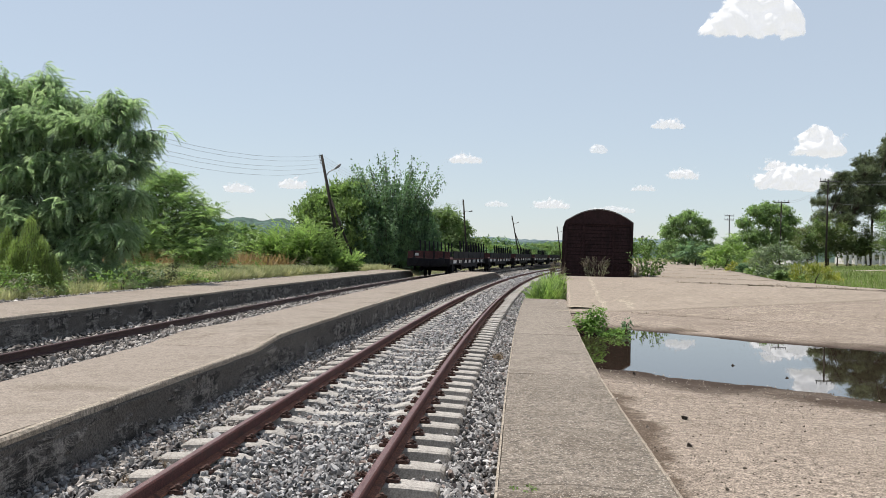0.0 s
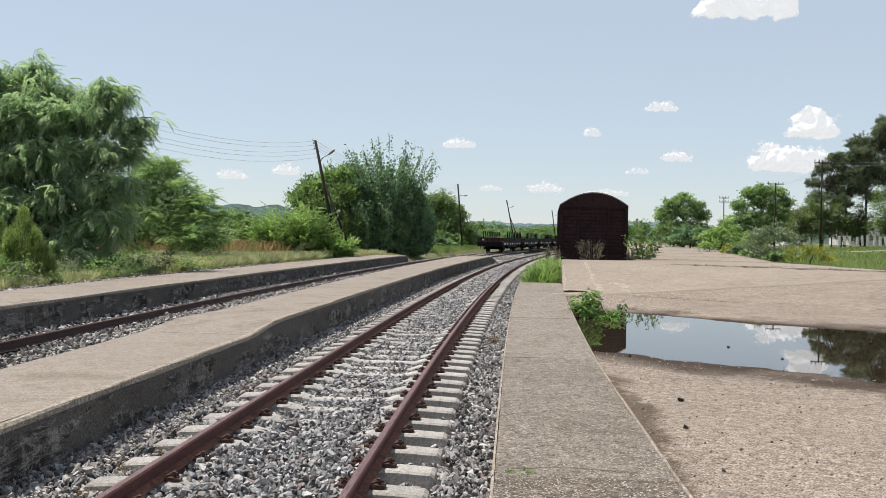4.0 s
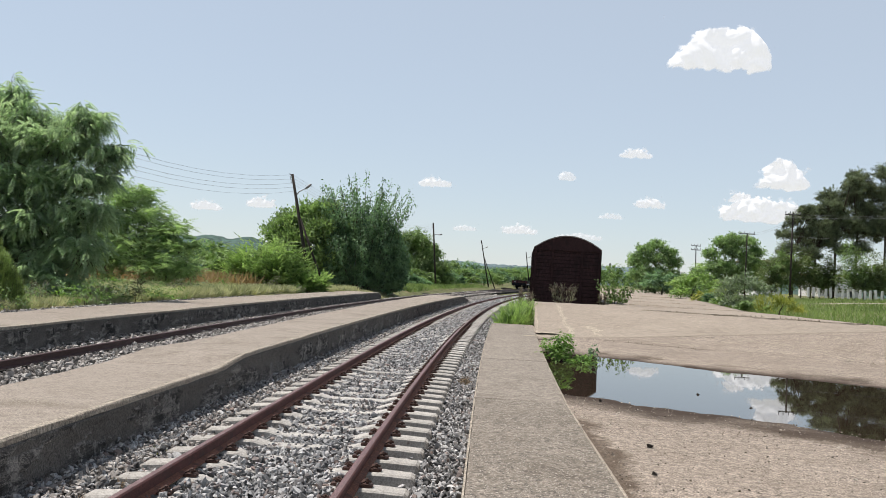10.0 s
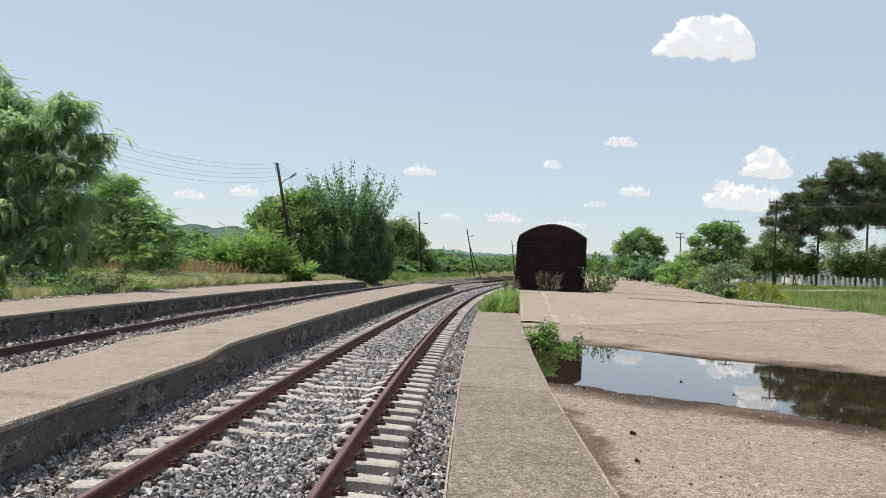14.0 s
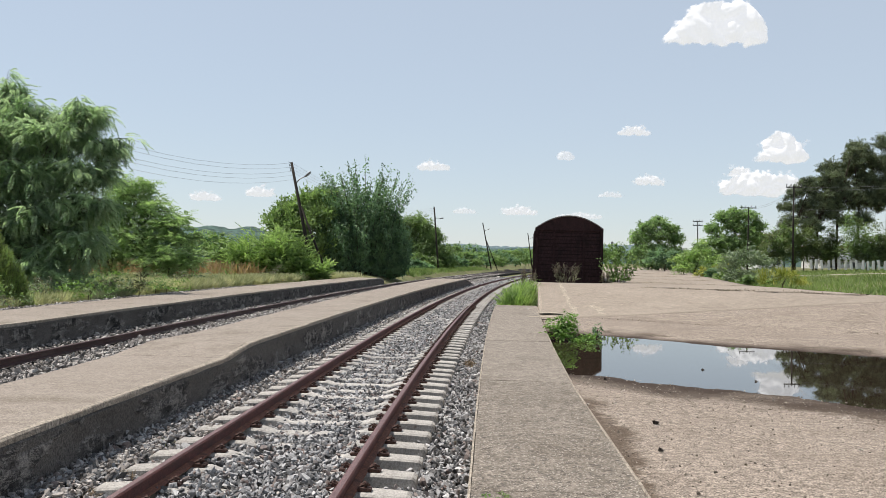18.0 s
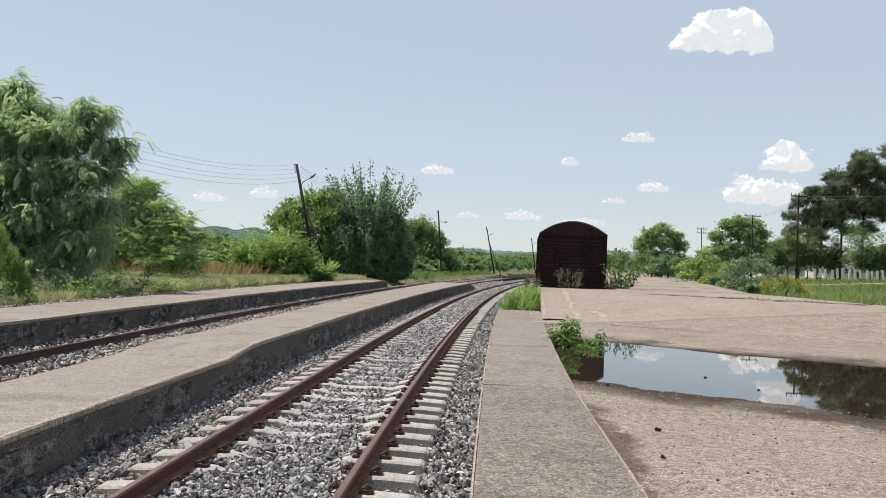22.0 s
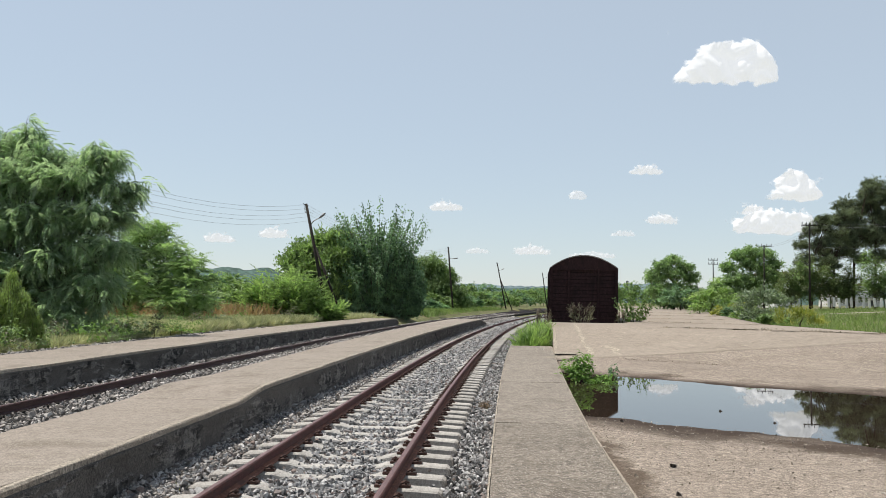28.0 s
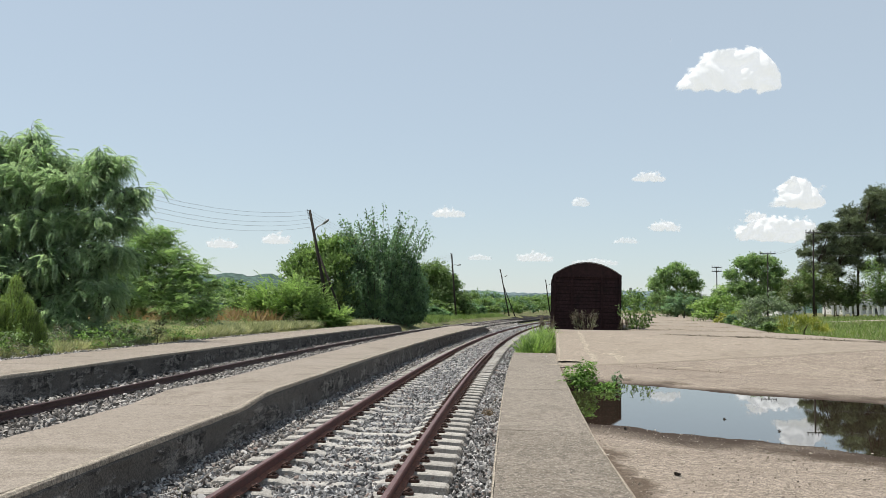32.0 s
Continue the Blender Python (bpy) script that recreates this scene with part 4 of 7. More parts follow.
for a, b in ((6.45, 6.95), (7.3, 7.7), (7.75, 8.6), (8.9, 11.2)):
    crack(ramp_ob, "crest_crack", [on_slope(a, 6.5), on_slope((a + b) / 2, 6.56), on_slope(b, 6.5)], 0.17, DIRT, yard_height, 0.02)
for a, b in ((9.2, 11.6), (10.2, 11.5)):
    crack(ramp_ob, "worn_edge", [on_slope(a, 6.85), on_slope(b, 6.95)], 0.22, PALE, yard_height)
for a, b, q in ((3.7, 6.2, 0.25), (6.4, 7.0, 0.5), (7.2, 7.9, 0.5), (8.3, 10.6, 0.55), (4.4, 9.8, -0.9), (5.2, 7.4, -1.6)):
    crack(yard_ob, "foot_joint", [on_slope(a, q), on_slope((a * 2 + b) / 3, q + 0.03), on_slope(b, q)], 0.035, DIRT, yard_height, 0.006)
for a, b, q in ((6.2, 8.0, 2.05), (8.3, 10.8, 1.6)):
    crack(yard_ob, "worn_line", [on_slope(a, q), on_slope(b, q + 0.05)], 0.07, PALE, yard_height, 0.006)
crack(yard_ob, "worn_line", [on_slope(8.0, 2.1), on_slope(8.35, 1.2), on_slope(8.6, 0.7)], 0.06, PALE, yard_height, 0.006)
crack(ramp_ob, "worn_patch", [(3.35, 24.0), (3.4, 26.0), (3.55, 28.2), (3.75, 31.5)], 0.20, PALE, yard_height, 0.006)
crack(ramp_ob, "worn_patch", [(4.0, 23.6), (4.05, 24.6), (4.0, 25.6)], 0.30, PALE, yard_height, 0.006)




def silt_share(x, y):
    """Dark silt washed along the walkway and left on the shore of the puddle."""
    d = x - ramp_left(y)
    n = noise.fractal(Vector((x * 1.3, y * 0.9, 7)), 0.8, 2.0, 5)
    k = mix(0, 1, (y - 5.0) / 1.2) * mix(1, 0, (y - 9) / 2)
    edge = 1.05 - d / (0.13 + 0.22 * k) + 0.9 * n
    q = slope_at(x, y)
    shore = 1.5 - abs(q + mix(9.6, 10.2, (x - 3) / 3)) / mix(0.45, 1.7, (x - 3) / 3) + 0.7 * n
    far = 0.55 - abs(q + 2.7) / 0.9 + 0.6 * n
    return max(0.0, min(1.0, max(edge, shore * mix(0.2, 1, (x - 2.5) / 3), far)))


for me in (yard_ob.data,):
    at = me.attributes.new("silt_share", "FLOAT", "POINT")
    at.data.foreach_set("value", np.array([silt_share(v.co.x, v.co.y) for v in me.vertices], dtype=np.float32))
crack(ramp_ob, "edge_strip", [(ramp_left(y) + 0.05, y) for y in (23.4, 26, 29, 32, 34.2)], 0.07, PALE, yard_height, 0.008)
for a, b, w in (((1.9, 22.6), (2.6, 22.7), 0.5), ((2.3, 24.2), (2.9, 24.3), 0.6)):
    crack(walk_ob, "worn_patch", [a, b], w, PALE, lambda x, y: 0.253, 0.004)
for y, off0, off1 in ((5.35, 1.7, 2.5), (18.2, 1.75, 2.6)):
    p0, p1 = beside(c1, y, off0), beside(c1, y, off1)
    crack(walk_ob, "hairline_crack", [p0, ((p0[0] + p1[0]) / 2, p0[1] + 0.06), p1], 0.012, DIRT, lambda x, y: 0.2525, 0.003)
island = bpy.data.objects["island_platform"]
for y in (5.6, 11.62, 18.4, 26.0, 35.0):
    x0, x1 = beside(c1, y, -1.72), beside(c1, y, -3.0)
    crack(island, "deck_crack", [x0, ((x0[0] + x1[0]) / 2, (x0[1] + x1[1]) / 2 + 0.05), x1], 0.022, DIRT, lambda a, b: top_height(b), 0.004)
back = bpy.data.objects["back_platform"]
for y in (14.0, 22.0, 31.0, 40.0):
    x0, x1 = beside(c2, y, -1.82), beside(c2, y, -3.8)
    crack(back, "deck_crack", [x0, x1], 0.03, DIRT, lambda a, b: 0.36, 0.004)


def slab_edge(a, b, q, h, material):
    """A broken slab's raised edge across the ramp."""
    bm = bmesh.new()
    last = None
    n = int((b - a) / 0.07)
    for i in range(n + 1):
        x, y = on_slope(a + (b - a) * i / n, q + 0.06 * noise.noise((i * 0.11, a, 1)))
        z = yard_height(x, y)
        k = max(0.004, h * (0.55 + 1.1 * noise.noise((i * 0.17, a, 5))))
        row = [bm.verts.new((x - UP.x * 0.01, y - UP.y * 0.01, z - 0.02)), bm.verts.new((x, y, z + k)),
               bm.verts.new((x + UP.x * 0.06, y + UP.y * 0.06, z + k)), bm.verts.new((x + UP.x * 0.5, y + UP.y * 0.5, z - 0.01))]
        if last:
            for j in range(3):
                bm.faces.new((last[j], row[j], row[j + 1], last[j + 1]))
        last = row
    bmesh.ops.recalc_face_normals(bm, faces=bm.faces[:])
    part("slab_edge", bm, material, ramp_ob, "broken raised slab edge")


for a, b, q, h in ((6.1, 7.0, 6.5, 0.022), (7.2, 8.3, 6.62, 0.02), (8.2, 11.3, 6.7, 0.028)):
    slab_edge(a, b, q, h, PALE)


for q, h in ((13.4, 0.022), (21.0, 0.03), (31.0, 0.04), (44.0, 0.05)):
    inside = [x * 0.5 for x in range(13, 80) if c1(on_slope(x * 0.5, q)[1]) + 6.5 < x * 0.5 < yard_right(on_slope(x * 0.5, q)[1]) - 0.2]
    slab_edge(inside[0] + 0.3 * (q % 3), inside[-1] - 0.25 * (q % 2), q, h, PALE)


def joint_grass():
    """Dry grass and dirt rooted in the ramp's joints."""
    p = []
    for a, b, q, n in ((6.1, 8.4, 6.45, 260), (8.3, 11.3, 6.62, 420), (8.9, 10.6, 7.5, 120), (7.6, 11.2, 13.3, 120), (3.7, 6.2, 0.25, 60), (8.3, 10.6, 0.55, 60)):
        for _ in range(n):
            x, y = on_slope(a + (b - a) * RNG.random(), q + RNG.normal(0, 0.03))
            if noise.noise((x * 1.6, y * 0.4, 8)) > -0.15:
                p.append((x, y, yard_height(x, y)))
    n = len(p)
    h = RNG.uniform(0.02, 0.075, n)
    v, f = scattered([(0, -0.09, 0), (0, 0.09, 0), (0.2, 0.06, 0.6), (0.45, 0, 1.0)], [(0, 1, 2, 3)], np.array(p), rotations(n, (0, 25), (0, 25)), h)
    o = link("joint_grass", np_mesh("joint_grass", v, f), LEAF_DRY, ramp_ob)
    o["kind"] = "stuff"


joint_grass()


def scatter_flecks():
    """Pale flecks where the ramp's skin has worn away."""
    v, f = [], []
    for i in range(150):
        x, q = RNG.uniform(3.4, 11.5), RNG.uniform(0.6, 6.2)
        x, y = on_slope(x, q)
        if x > yard_right(y) - 0.3:
            continue
        r = RNG.uniform(0.02, 0.09)
        k, n = len(v), 8
        for j in range(n):
            a = 2 * math.pi * j / n
            u, w = math.cos(a) * r * RNG.uniform(1.0, 2.6), math.sin(a) * r * RNG.uniform(0.3, 0.8)
            xx, yy = x + u * UP.y + w * UP.x, y - u * UP.x + w * UP.y
            v.append((xx, yy, yard_height(xx, yy) + 0.004))
        f.append(tuple(range(k, k + n)))
    o = link("worn_flecks", np_mesh("worn_flecks", v, f), PALE, ramp_ob)
    o["kind"] = "stuff"


scatter_flecks()
puddle = tagged(link("puddle", np_mesh("puddle", [(ramp_left(10) - 0.02, 8, 0.106), (14.4, 2, 0.106), (14.4, 16.5, 0.106), (ramp_left(21) - 0.0, 21, 0.106), (ramp_left(15) - 0.02, 15, 0.106)],
                                               [(0, 1, 2, 3, 4)]), WATER), "still shallow puddle of brown rainwater reflecting the sky", "puddle", kind="structure")

# ---- rails and sleepers ----
RAIL = [(-0.011, -0.103), (-0.009, -0.042), (-0.031, -0.032), (-0.033, -0.009), (-0.026, 0.0), (0.026, 0.0), (0.033, -0.009), (0.031, -0.032), (0.009, -0.042), (0.011, -0.103)]
RAIL_FOOT = [(-0.066, -0.128), (-0.066, -0.117), (-0.012, -0.1), (0.012, -0.1), (0.066, -0.117), (0.066, -0.128)]
RAIL_TOP = [(-0.022, -0.004), (-0.022, 0.003), (0.022, 0.003), (0.022, -0.004)]
HALF, SHIFT = 0.722, 0.012      # rails from the centre line
# Worn rail head, its colour lifted for the light falling on top.
RAIL_TOP_LIT = rough_material("worn_lit_rail_top", (0.115, 0.062, 0.058), (0.175, 0.105, 0.098), 1.2, 60, 0.55, 0.2, 0.001, stain=(0.08, 0.036, 0.032), stain_scale=4.0, stretch=(6, 0.6, 6))
FOOT_RUST = rough_material("orange_rust", (0.13, 0.048, 0.028), (0.30, 0.125, 0.075), 2.5, 70, 0.85, 0.3, 0.002, stain=(0.07, 0.035, 0.027), stain_scale=5.0)


def rail_along(c, side, y0, y1, step, material, parent):
    part("rail", sweep([(side * HALF + SHIFT + a, z) for a, z in RAIL], c, spaced(y0, y1, step)), material, parent, smooth=False)
    part("rail_foot", sweep([(side * HALF + SHIFT + a, z) for a, z in RAIL_FOOT], c, spaced(y0, y1, step)), FOOT_RUST if material is RAIL_RUST else material, parent, "orange-rusted rail foot" if material is RAIL_RUST else "")
    if material is RAIL_RUST:
        part("running_surface", sweep([(side * HALF + SHIFT + a, z) for a, z in RAIL_TOP], c, spaced(y0, y1, step)), RAIL_TOP_LIT, parent, "worn mauve running surface, paler for the light on top")


def sleeper_mesh():
    """A concrete sleeper across x: thicker rail seats, waisted middle, bevelled."""
    v, f = [], []
    for x, w, z in ((-1.20, 0.105, -0.172), (-1.17, 0.115, -0.150), (-0.92, 0.12, -0.135), (-0.52, 0.12, -0.135), (-0.38, 0.10, -0.172), (0.38, 0.10, -0.172), (0.52, 0.12, -0.135), (0.92, 0.12, -0.135), (1.17, 0.115, -0.150), (1.20, 0.105, -0.172)):
        v += [(x, -w - 0.03, -0.38), (x, -w, z - 0.015), (x, -w + 0.02, z), (x, w - 0.02, z), (x, w, z - 0.015), (x, w + 0.03, -0.38)]
    for j in range(9):
        for i in range(6):
            f.append((j * 6 + i, j * 6 + (i + 1) % 6, j * 6 + 6 + (i + 1) % 6, j * 6 + 6 + i))
    bm = bmesh.new()
    bv = [bm.verts.new(p) for p in v]
    for q in f:
        bm.faces.new([bv[i] for i in q])
    bm.faces.new(bv[0:6][::-1])
    bm.faces.new(bv[54:60])
    bmesh.ops.recalc_face_normals(bm, faces=bm.faces[:])
    me = bpy.data.meshes.new("sleeper")
    bm.to_mesh(me)
    bm.free()
    me.materials.append(SLEEPER)
    return me


def clip_mesh():
    bm = box(-0.07, 0.07, -0.055, 0.055, -0.168, -0.135, 0.006)
    tube([(-0.05, -0.03, -0.12), (0.0, -0.05, -0.095), (0.045, 0.0, -0.11), (0.0, 0.05, -0.095), (-0.05, 0.03, -0.12)], [0.014] * 5, 6, bm)
    tube([(0.01, 0, -0.14), (0.01, 0, -0.085)], [0.018, 0.016], 6, bm)
    me = bpy.data.meshes.new("rail_clip")
    bm.to_mesh(me)
    bm.free()
    me.materials.append(CLIP_IRON)
    return me


track = tagged(new("railway_track"), "rust-brown rails on pale concrete sleepers curving away", "railway track")
for s in (-1, 1):
    rail_along(c1, s, -14.0, 200, 0.8, RAIL_RUST, track)
far_track = tagged(new("railway_track"), "dark rusty rails half buried in grey ballast", "railway track")
for s in (-1, 1):
    rail_along(c2, s, -14, 240, 1.2, RAIL_OLD, far_track)
    rail_along(c2, s, 240, 660, 20, RAIL_OLD, far_track)
siding = tagged(new("railway_track"), "dark rails of a siding beyond the bushes", "railway track")
for s in (-1, 1):
    rail_along(c3, s, 95, 230, 3, RAIL_OLD, siding)
SLEEPER_ME, CLIP_ME = sleeper_mesh(), clip_mesh()


def lay_sleepers():
    y = 2.05 - 0.6 * 26
    while y < 130:
        x, yy = beside(c1, y, 0)
        ang = -math.degrees(math.atan((c1(y + 0.1) - c1(y - 0.1)) / 0.2)) + RNG.normal(0, 0.5)
        o = new("sleeper", SLEEPER_ME)
        o.parent = track
        o.matrix_basis = pose(x, yy, RNG.normal(0, 0.004), 0, 0, ang)
        if -4 < y < 34:
            for off in (-0.828, -0.592, 0.616, 0.852):
                k = new("rail_clip", CLIP_ME)
                k.parent = o
                k.matrix_basis = pose(off, 0, -0.001, 0, 0, 0 if off in (-0.592, 0.852) else 180) @ Matrix.Diagonal((0.75, 0.75, 0.8, 1))
        y += 0.6


lay_sleepers()

# ---- ballast stones ----
def stones(c, bands, y0, y1, per_m2, size):
    """Crushed stones in bands of (offset from, offset to, z, buried), thinning out with distance."""
    out = []
    for a, b, za, zb in bands:
        n = int((b - a) * (y1 - y0) * per_m2)
        yy = RNG.uniform(y0, y1, n)
        off = RNG.uniform(a, b, n)
        keep = np.abs(np.abs(off - SHIFT) - HALF) > np.where(np.abs(off) < HALF, 0.045, 0.072)
        yy, off = yy[keep], off[keep]
        n = len(yy)
        z = za + (zb - za) * (off - a) / (b - a) + np.abs(RNG.normal(0, 0.022, n)) - 0.018
        if a < 0 < b and c is c1:   # the middle lies higher and lower by stretches, baring some sleepers
            z += np.array([0.026 * noise.noise((o * 0.9, y * 0.35, 1)) + 0.012 * noise.noise((o * 3, y * 2, 4)) for y, o in zip(yy, off)]) - 0.003 + 0.024 * np.clip((8.2 - yy) / 1.6, 0, 1) - 0.020 * np.clip((yy - 8.0) / 2.0, 0, 1) * np.clip(1.3 - (yy - 14) / 8, 0.4, 1) + 0.012 * np.clip(off * 4, -0.5, 1)
        pos = np.array([(*beside(c, y, o), q) for y, o, q in zip(yy, off, z)])
        sz = size * RNG.lognormal(0, 0.28, n)
        which = RNG.integers(0, len(ROCKS), n)
        for k, (rv, rf) in enumerate(ROCKS):
            m = which == k
            if m.any():
                out.append(scattered(rv, rf, pos[m], rotations(int(m.sum()), (0, 40), (0, 40)), sz[m]))
    return out


heap = []
B1 = [(-1.64, -1.22, -0.135, -0.180), (-1.22, -0.79, -0.212, -0.222), (-0.68, 0.70, -0.172, -0.172), (0.80, 1.62, -0.248, -0.26)]
heap += stones(c1, B1, -10, 3.6, 230, 0.060)
heap += stones(c1, B1, 3.6, 12, 760, 0.048)
heap += stones(c1, B1, 12, 24, 620, 0.048)
heap += stones(c1, B1, 24, 60, 170, 0.068)
heap += stones(c1, B1, 60, 120, 36, 0.15)
sv, sf = joined(heap)
tagged(link("ballast", np_mesh("ballast", sv, sf), STONE), "angular grey crushed-stone ballast between the sleepers", "ballast", kind="stuff")
heap = stones(c1, [(-1.64, -1.22, -0.130, -0.172), (-1.22, -0.79, -0.208, -0.218)], 4.2, 16, 620, 0.046) + stones(c1, [(-1.64, -1.22, -0.130, -0.172), (-1.22, -0.79, -0.208, -0.218)], 16, 40, 240, 0.06)
sv, sf = joined(heap)
tagged(link("ballast", np_mesh("ballast", sv, sf), DUSTY_STONE), "dusty brownish crushed stone along the platform wall", "ballast", kind="stuff")
heap = stones(lambda y: (c1(y) + c2(y)) / 2, [(-1.5, 1.5, -0.27, -0.27)], 69.5, 110, 34, 0.13)
heap += stones(c2, [(-1.72, -0.8, -0.12, -0.16), (-0.7, 1.72, -0.16, -0.14)], -10, 9, 90, 0.08)
heap += stones(c2, [(-1.72, -0.8, -0.12, -0.16), (-0.68, 0.68, -0.16, -0.16), (0.8, 1.72, -0.16, -0.13)], 9, 30, 150, 0.07)
heap += stones(c2, [(-1.72, -0.8, -0.12, -0.16), (-0.7, 1.72, -0.16, -0.14)], 30, 75, 60, 0.09)
heap += stones(c2, [(-1.72, 1.72, -0.14, -0.14)], 75, 130, 22, 0.16)
heap += stones(c2, [(-4.7, -3.88, 0.27, 0.34)], 10, 40, 120, 0.065)
sv, sf = joined(heap)
tagged(link("ballast", np_mesh("ballast", sv, sf), DUSTY_STONE), "angular grey crushed-stone ballast along the far track", "ballast", kind="stuff")


# ---- boxcar ----
def build_boxcar(m):
    """A closed wagon with boarded ends and an arched roof; origin at rail level under the near end, y ahead."""
    root = tagged(new("boxcar"), "old dark-brown boarded closed goods wagon with arched roof", "railway wagon")
    W, Z0, Z1, L = 1.355, 0.74, 3.01, 9.6
    arch = lambda x, top=0.50: Z1 + top * (1 - (x / W) ** 2)
    h = (Z1 - 0.06 - Z0) / 15
    for e, yy in ((0, 0.0), (1, L)):
        for i in range(15):
            bm = box(-W + 0.07, W - 0.07, yy - 0.018 if e == 0 else yy - 0.03, yy + 0.03 if e == 0 else yy + 0.018, Z0 + i * h + 0.006, Z0 + (i + 1) * h - 0.006, 0.008)
            for v in bm.verts:
                if v.co.z > Z0 + (i + 0.5) * h:
                    v.co.y += 0.018 if e == 0 else -0.018
            part("end_board", bm, WAGON_BROWN, root)
    part("end_backing", box(-W + 0.06, W - 0.06, 0.035, 0.06, Z0, Z1), WAGON_DARK, root)
    for x in (-W + 0.04, -0.615, 0.60, W - 0.04):
        part("end_post", box(x - 0.045, x + 0.045, -0.085, 0.02, Z0 - 0.15, Z1 + (0.0 if abs(x) > 1 else 0.02), 0.012), WAGON_BROWN, root)
    # tympanum under the roof arch
    bm = bmesh.new()
    n = 24
    lo, hi = [], []
    for i in range(n + 1):
        x = -W + 2 * W * i / n
        lo.append(bm.verts.new((x, -0.03, Z1 - 0.07)))
        hi.append(bm.verts.new((x, -0.03, arch(x) - 0.02)))
    fs = [bm.faces.new((lo[i], lo[i + 1], hi[i + 1], hi[i])) for i in range(n)]
    g = bmesh.ops.extrude_face_region(bm, geom=fs)
    for v in [q for q in g["geom"] if isinstance(q, bmesh.types.BMVert)]:
        v.co.y += 0.08
    bmesh.ops.recalc_face_normals(bm, faces=bm.faces[:])
    part("gable_plate", bm, WAGON_BROWN, root)
    part("top_rail", box(-W, W, -0.07, 0.0, Z1 - 0.12, Z1 - 0.05, 0.01), WAGON_BROWN, root)
    # roof shell with a lip
    bm = bmesh.new()
    rows = []
    for y in (-0.07, L + 0.07):
        o = [bm.verts.new((x, y, arch(x) + 0.015)) for x in [(-W - 0.035) + (2 * W + 0.07) * i / n for i in range(n + 1)]]
        u = [bm.verts.new((x, y, arch(x) - 0.03)) for x in [(-W - 0.03) + (2 * W + 0.06) * i / n for i in range(n + 1)]]
        rows.append(o + u[::-1])
    k = len(rows[0])
    for i in range(k):
        bm.faces.new((rows[0][i], rows[0][(i + 1) % k], rows[1][(i + 1) % k], rows[1][i]))
    for r in rows:
        for i in range(n):
            bm.faces.new((r[i], r[i + 1], r[k - 2 - i], r[k - 1 - i]))
    bmesh.ops.recalc_face_normals(bm, faces=bm.faces[:])
    part("roof", bm, ROOF_SHEET, root, "weathered pale sheet roof", smooth=False)
    for s in (-1, 1):
        for i in range(15):
            part("side_board", box(s * (W - 0.02) - 0.022, s * (W - 0.02) + 0.022, 0.06, L - 0.06, Z0 + i * h + 0.004, Z0 + (i + 1) * h - 0.004), WAGON_BROWN, root)
        for j in range(8):
            part("side_post", box(s * W - 0.04, s * W + 0.04, 0.1 + j * 1.34 - 0.04, 0.1 + j * 1.34 + 0.04, Z0 - 0.1, Z1), WAGON_BROWN, root)
        part("sole_bar", box(s * 1.0 - 0.05, s * 1.0 + 0.05, 0, L, 0.72, 0.95), WAGON_DARK, root)
    part("headstock", box(-1.3, 1.3, -0.10, 0.0, 0.50, 0.74, 0.02), WAGON_DARK, root)
    part("floor", box(-W, W, 0, L, 0.93, 0.97), WAGON_DARK, root)
    for y in (1.9, L - 1.9):
        for x in (-0.75, 0.75):
            part("wheel", tube([(x - 0.06, y, 0.46), (x + 0.06, y, 0.46)], [0.46, 0.46], 24), WAGON_DARK, root)
        part("axle", tube([(-0.85, y, 0.46), (0.85, y, 0.46)], [0.07, 0.07], 10), WAGON_DARK, root)
    root.matrix_basis = m
    return root


build_boxcar(pose(4.82, 37.5, 0.03, 0, 0.6, -4.6))


def sc(y):
    return c1(y) + 4.45


siding2 = tagged(new("railway_track"), "short dark rails under the parked goods wagon", "railway track")
for s in (-1, 1):
    rail_along(sc, s, 35, 110, 2, RAIL_OLD, siding2)
tagged(part("ballast_bed", sweep([(-1.6, -0.5), (-1.6, -0.17), (1.6, -0.17), (1.6, -0.5)], sc, spaced(34.6, 110, 3.0)), SHADED_BED),
       "crushed-stone bed under the parked wagon, gap shade in its colour", "ballast", kind="structure")


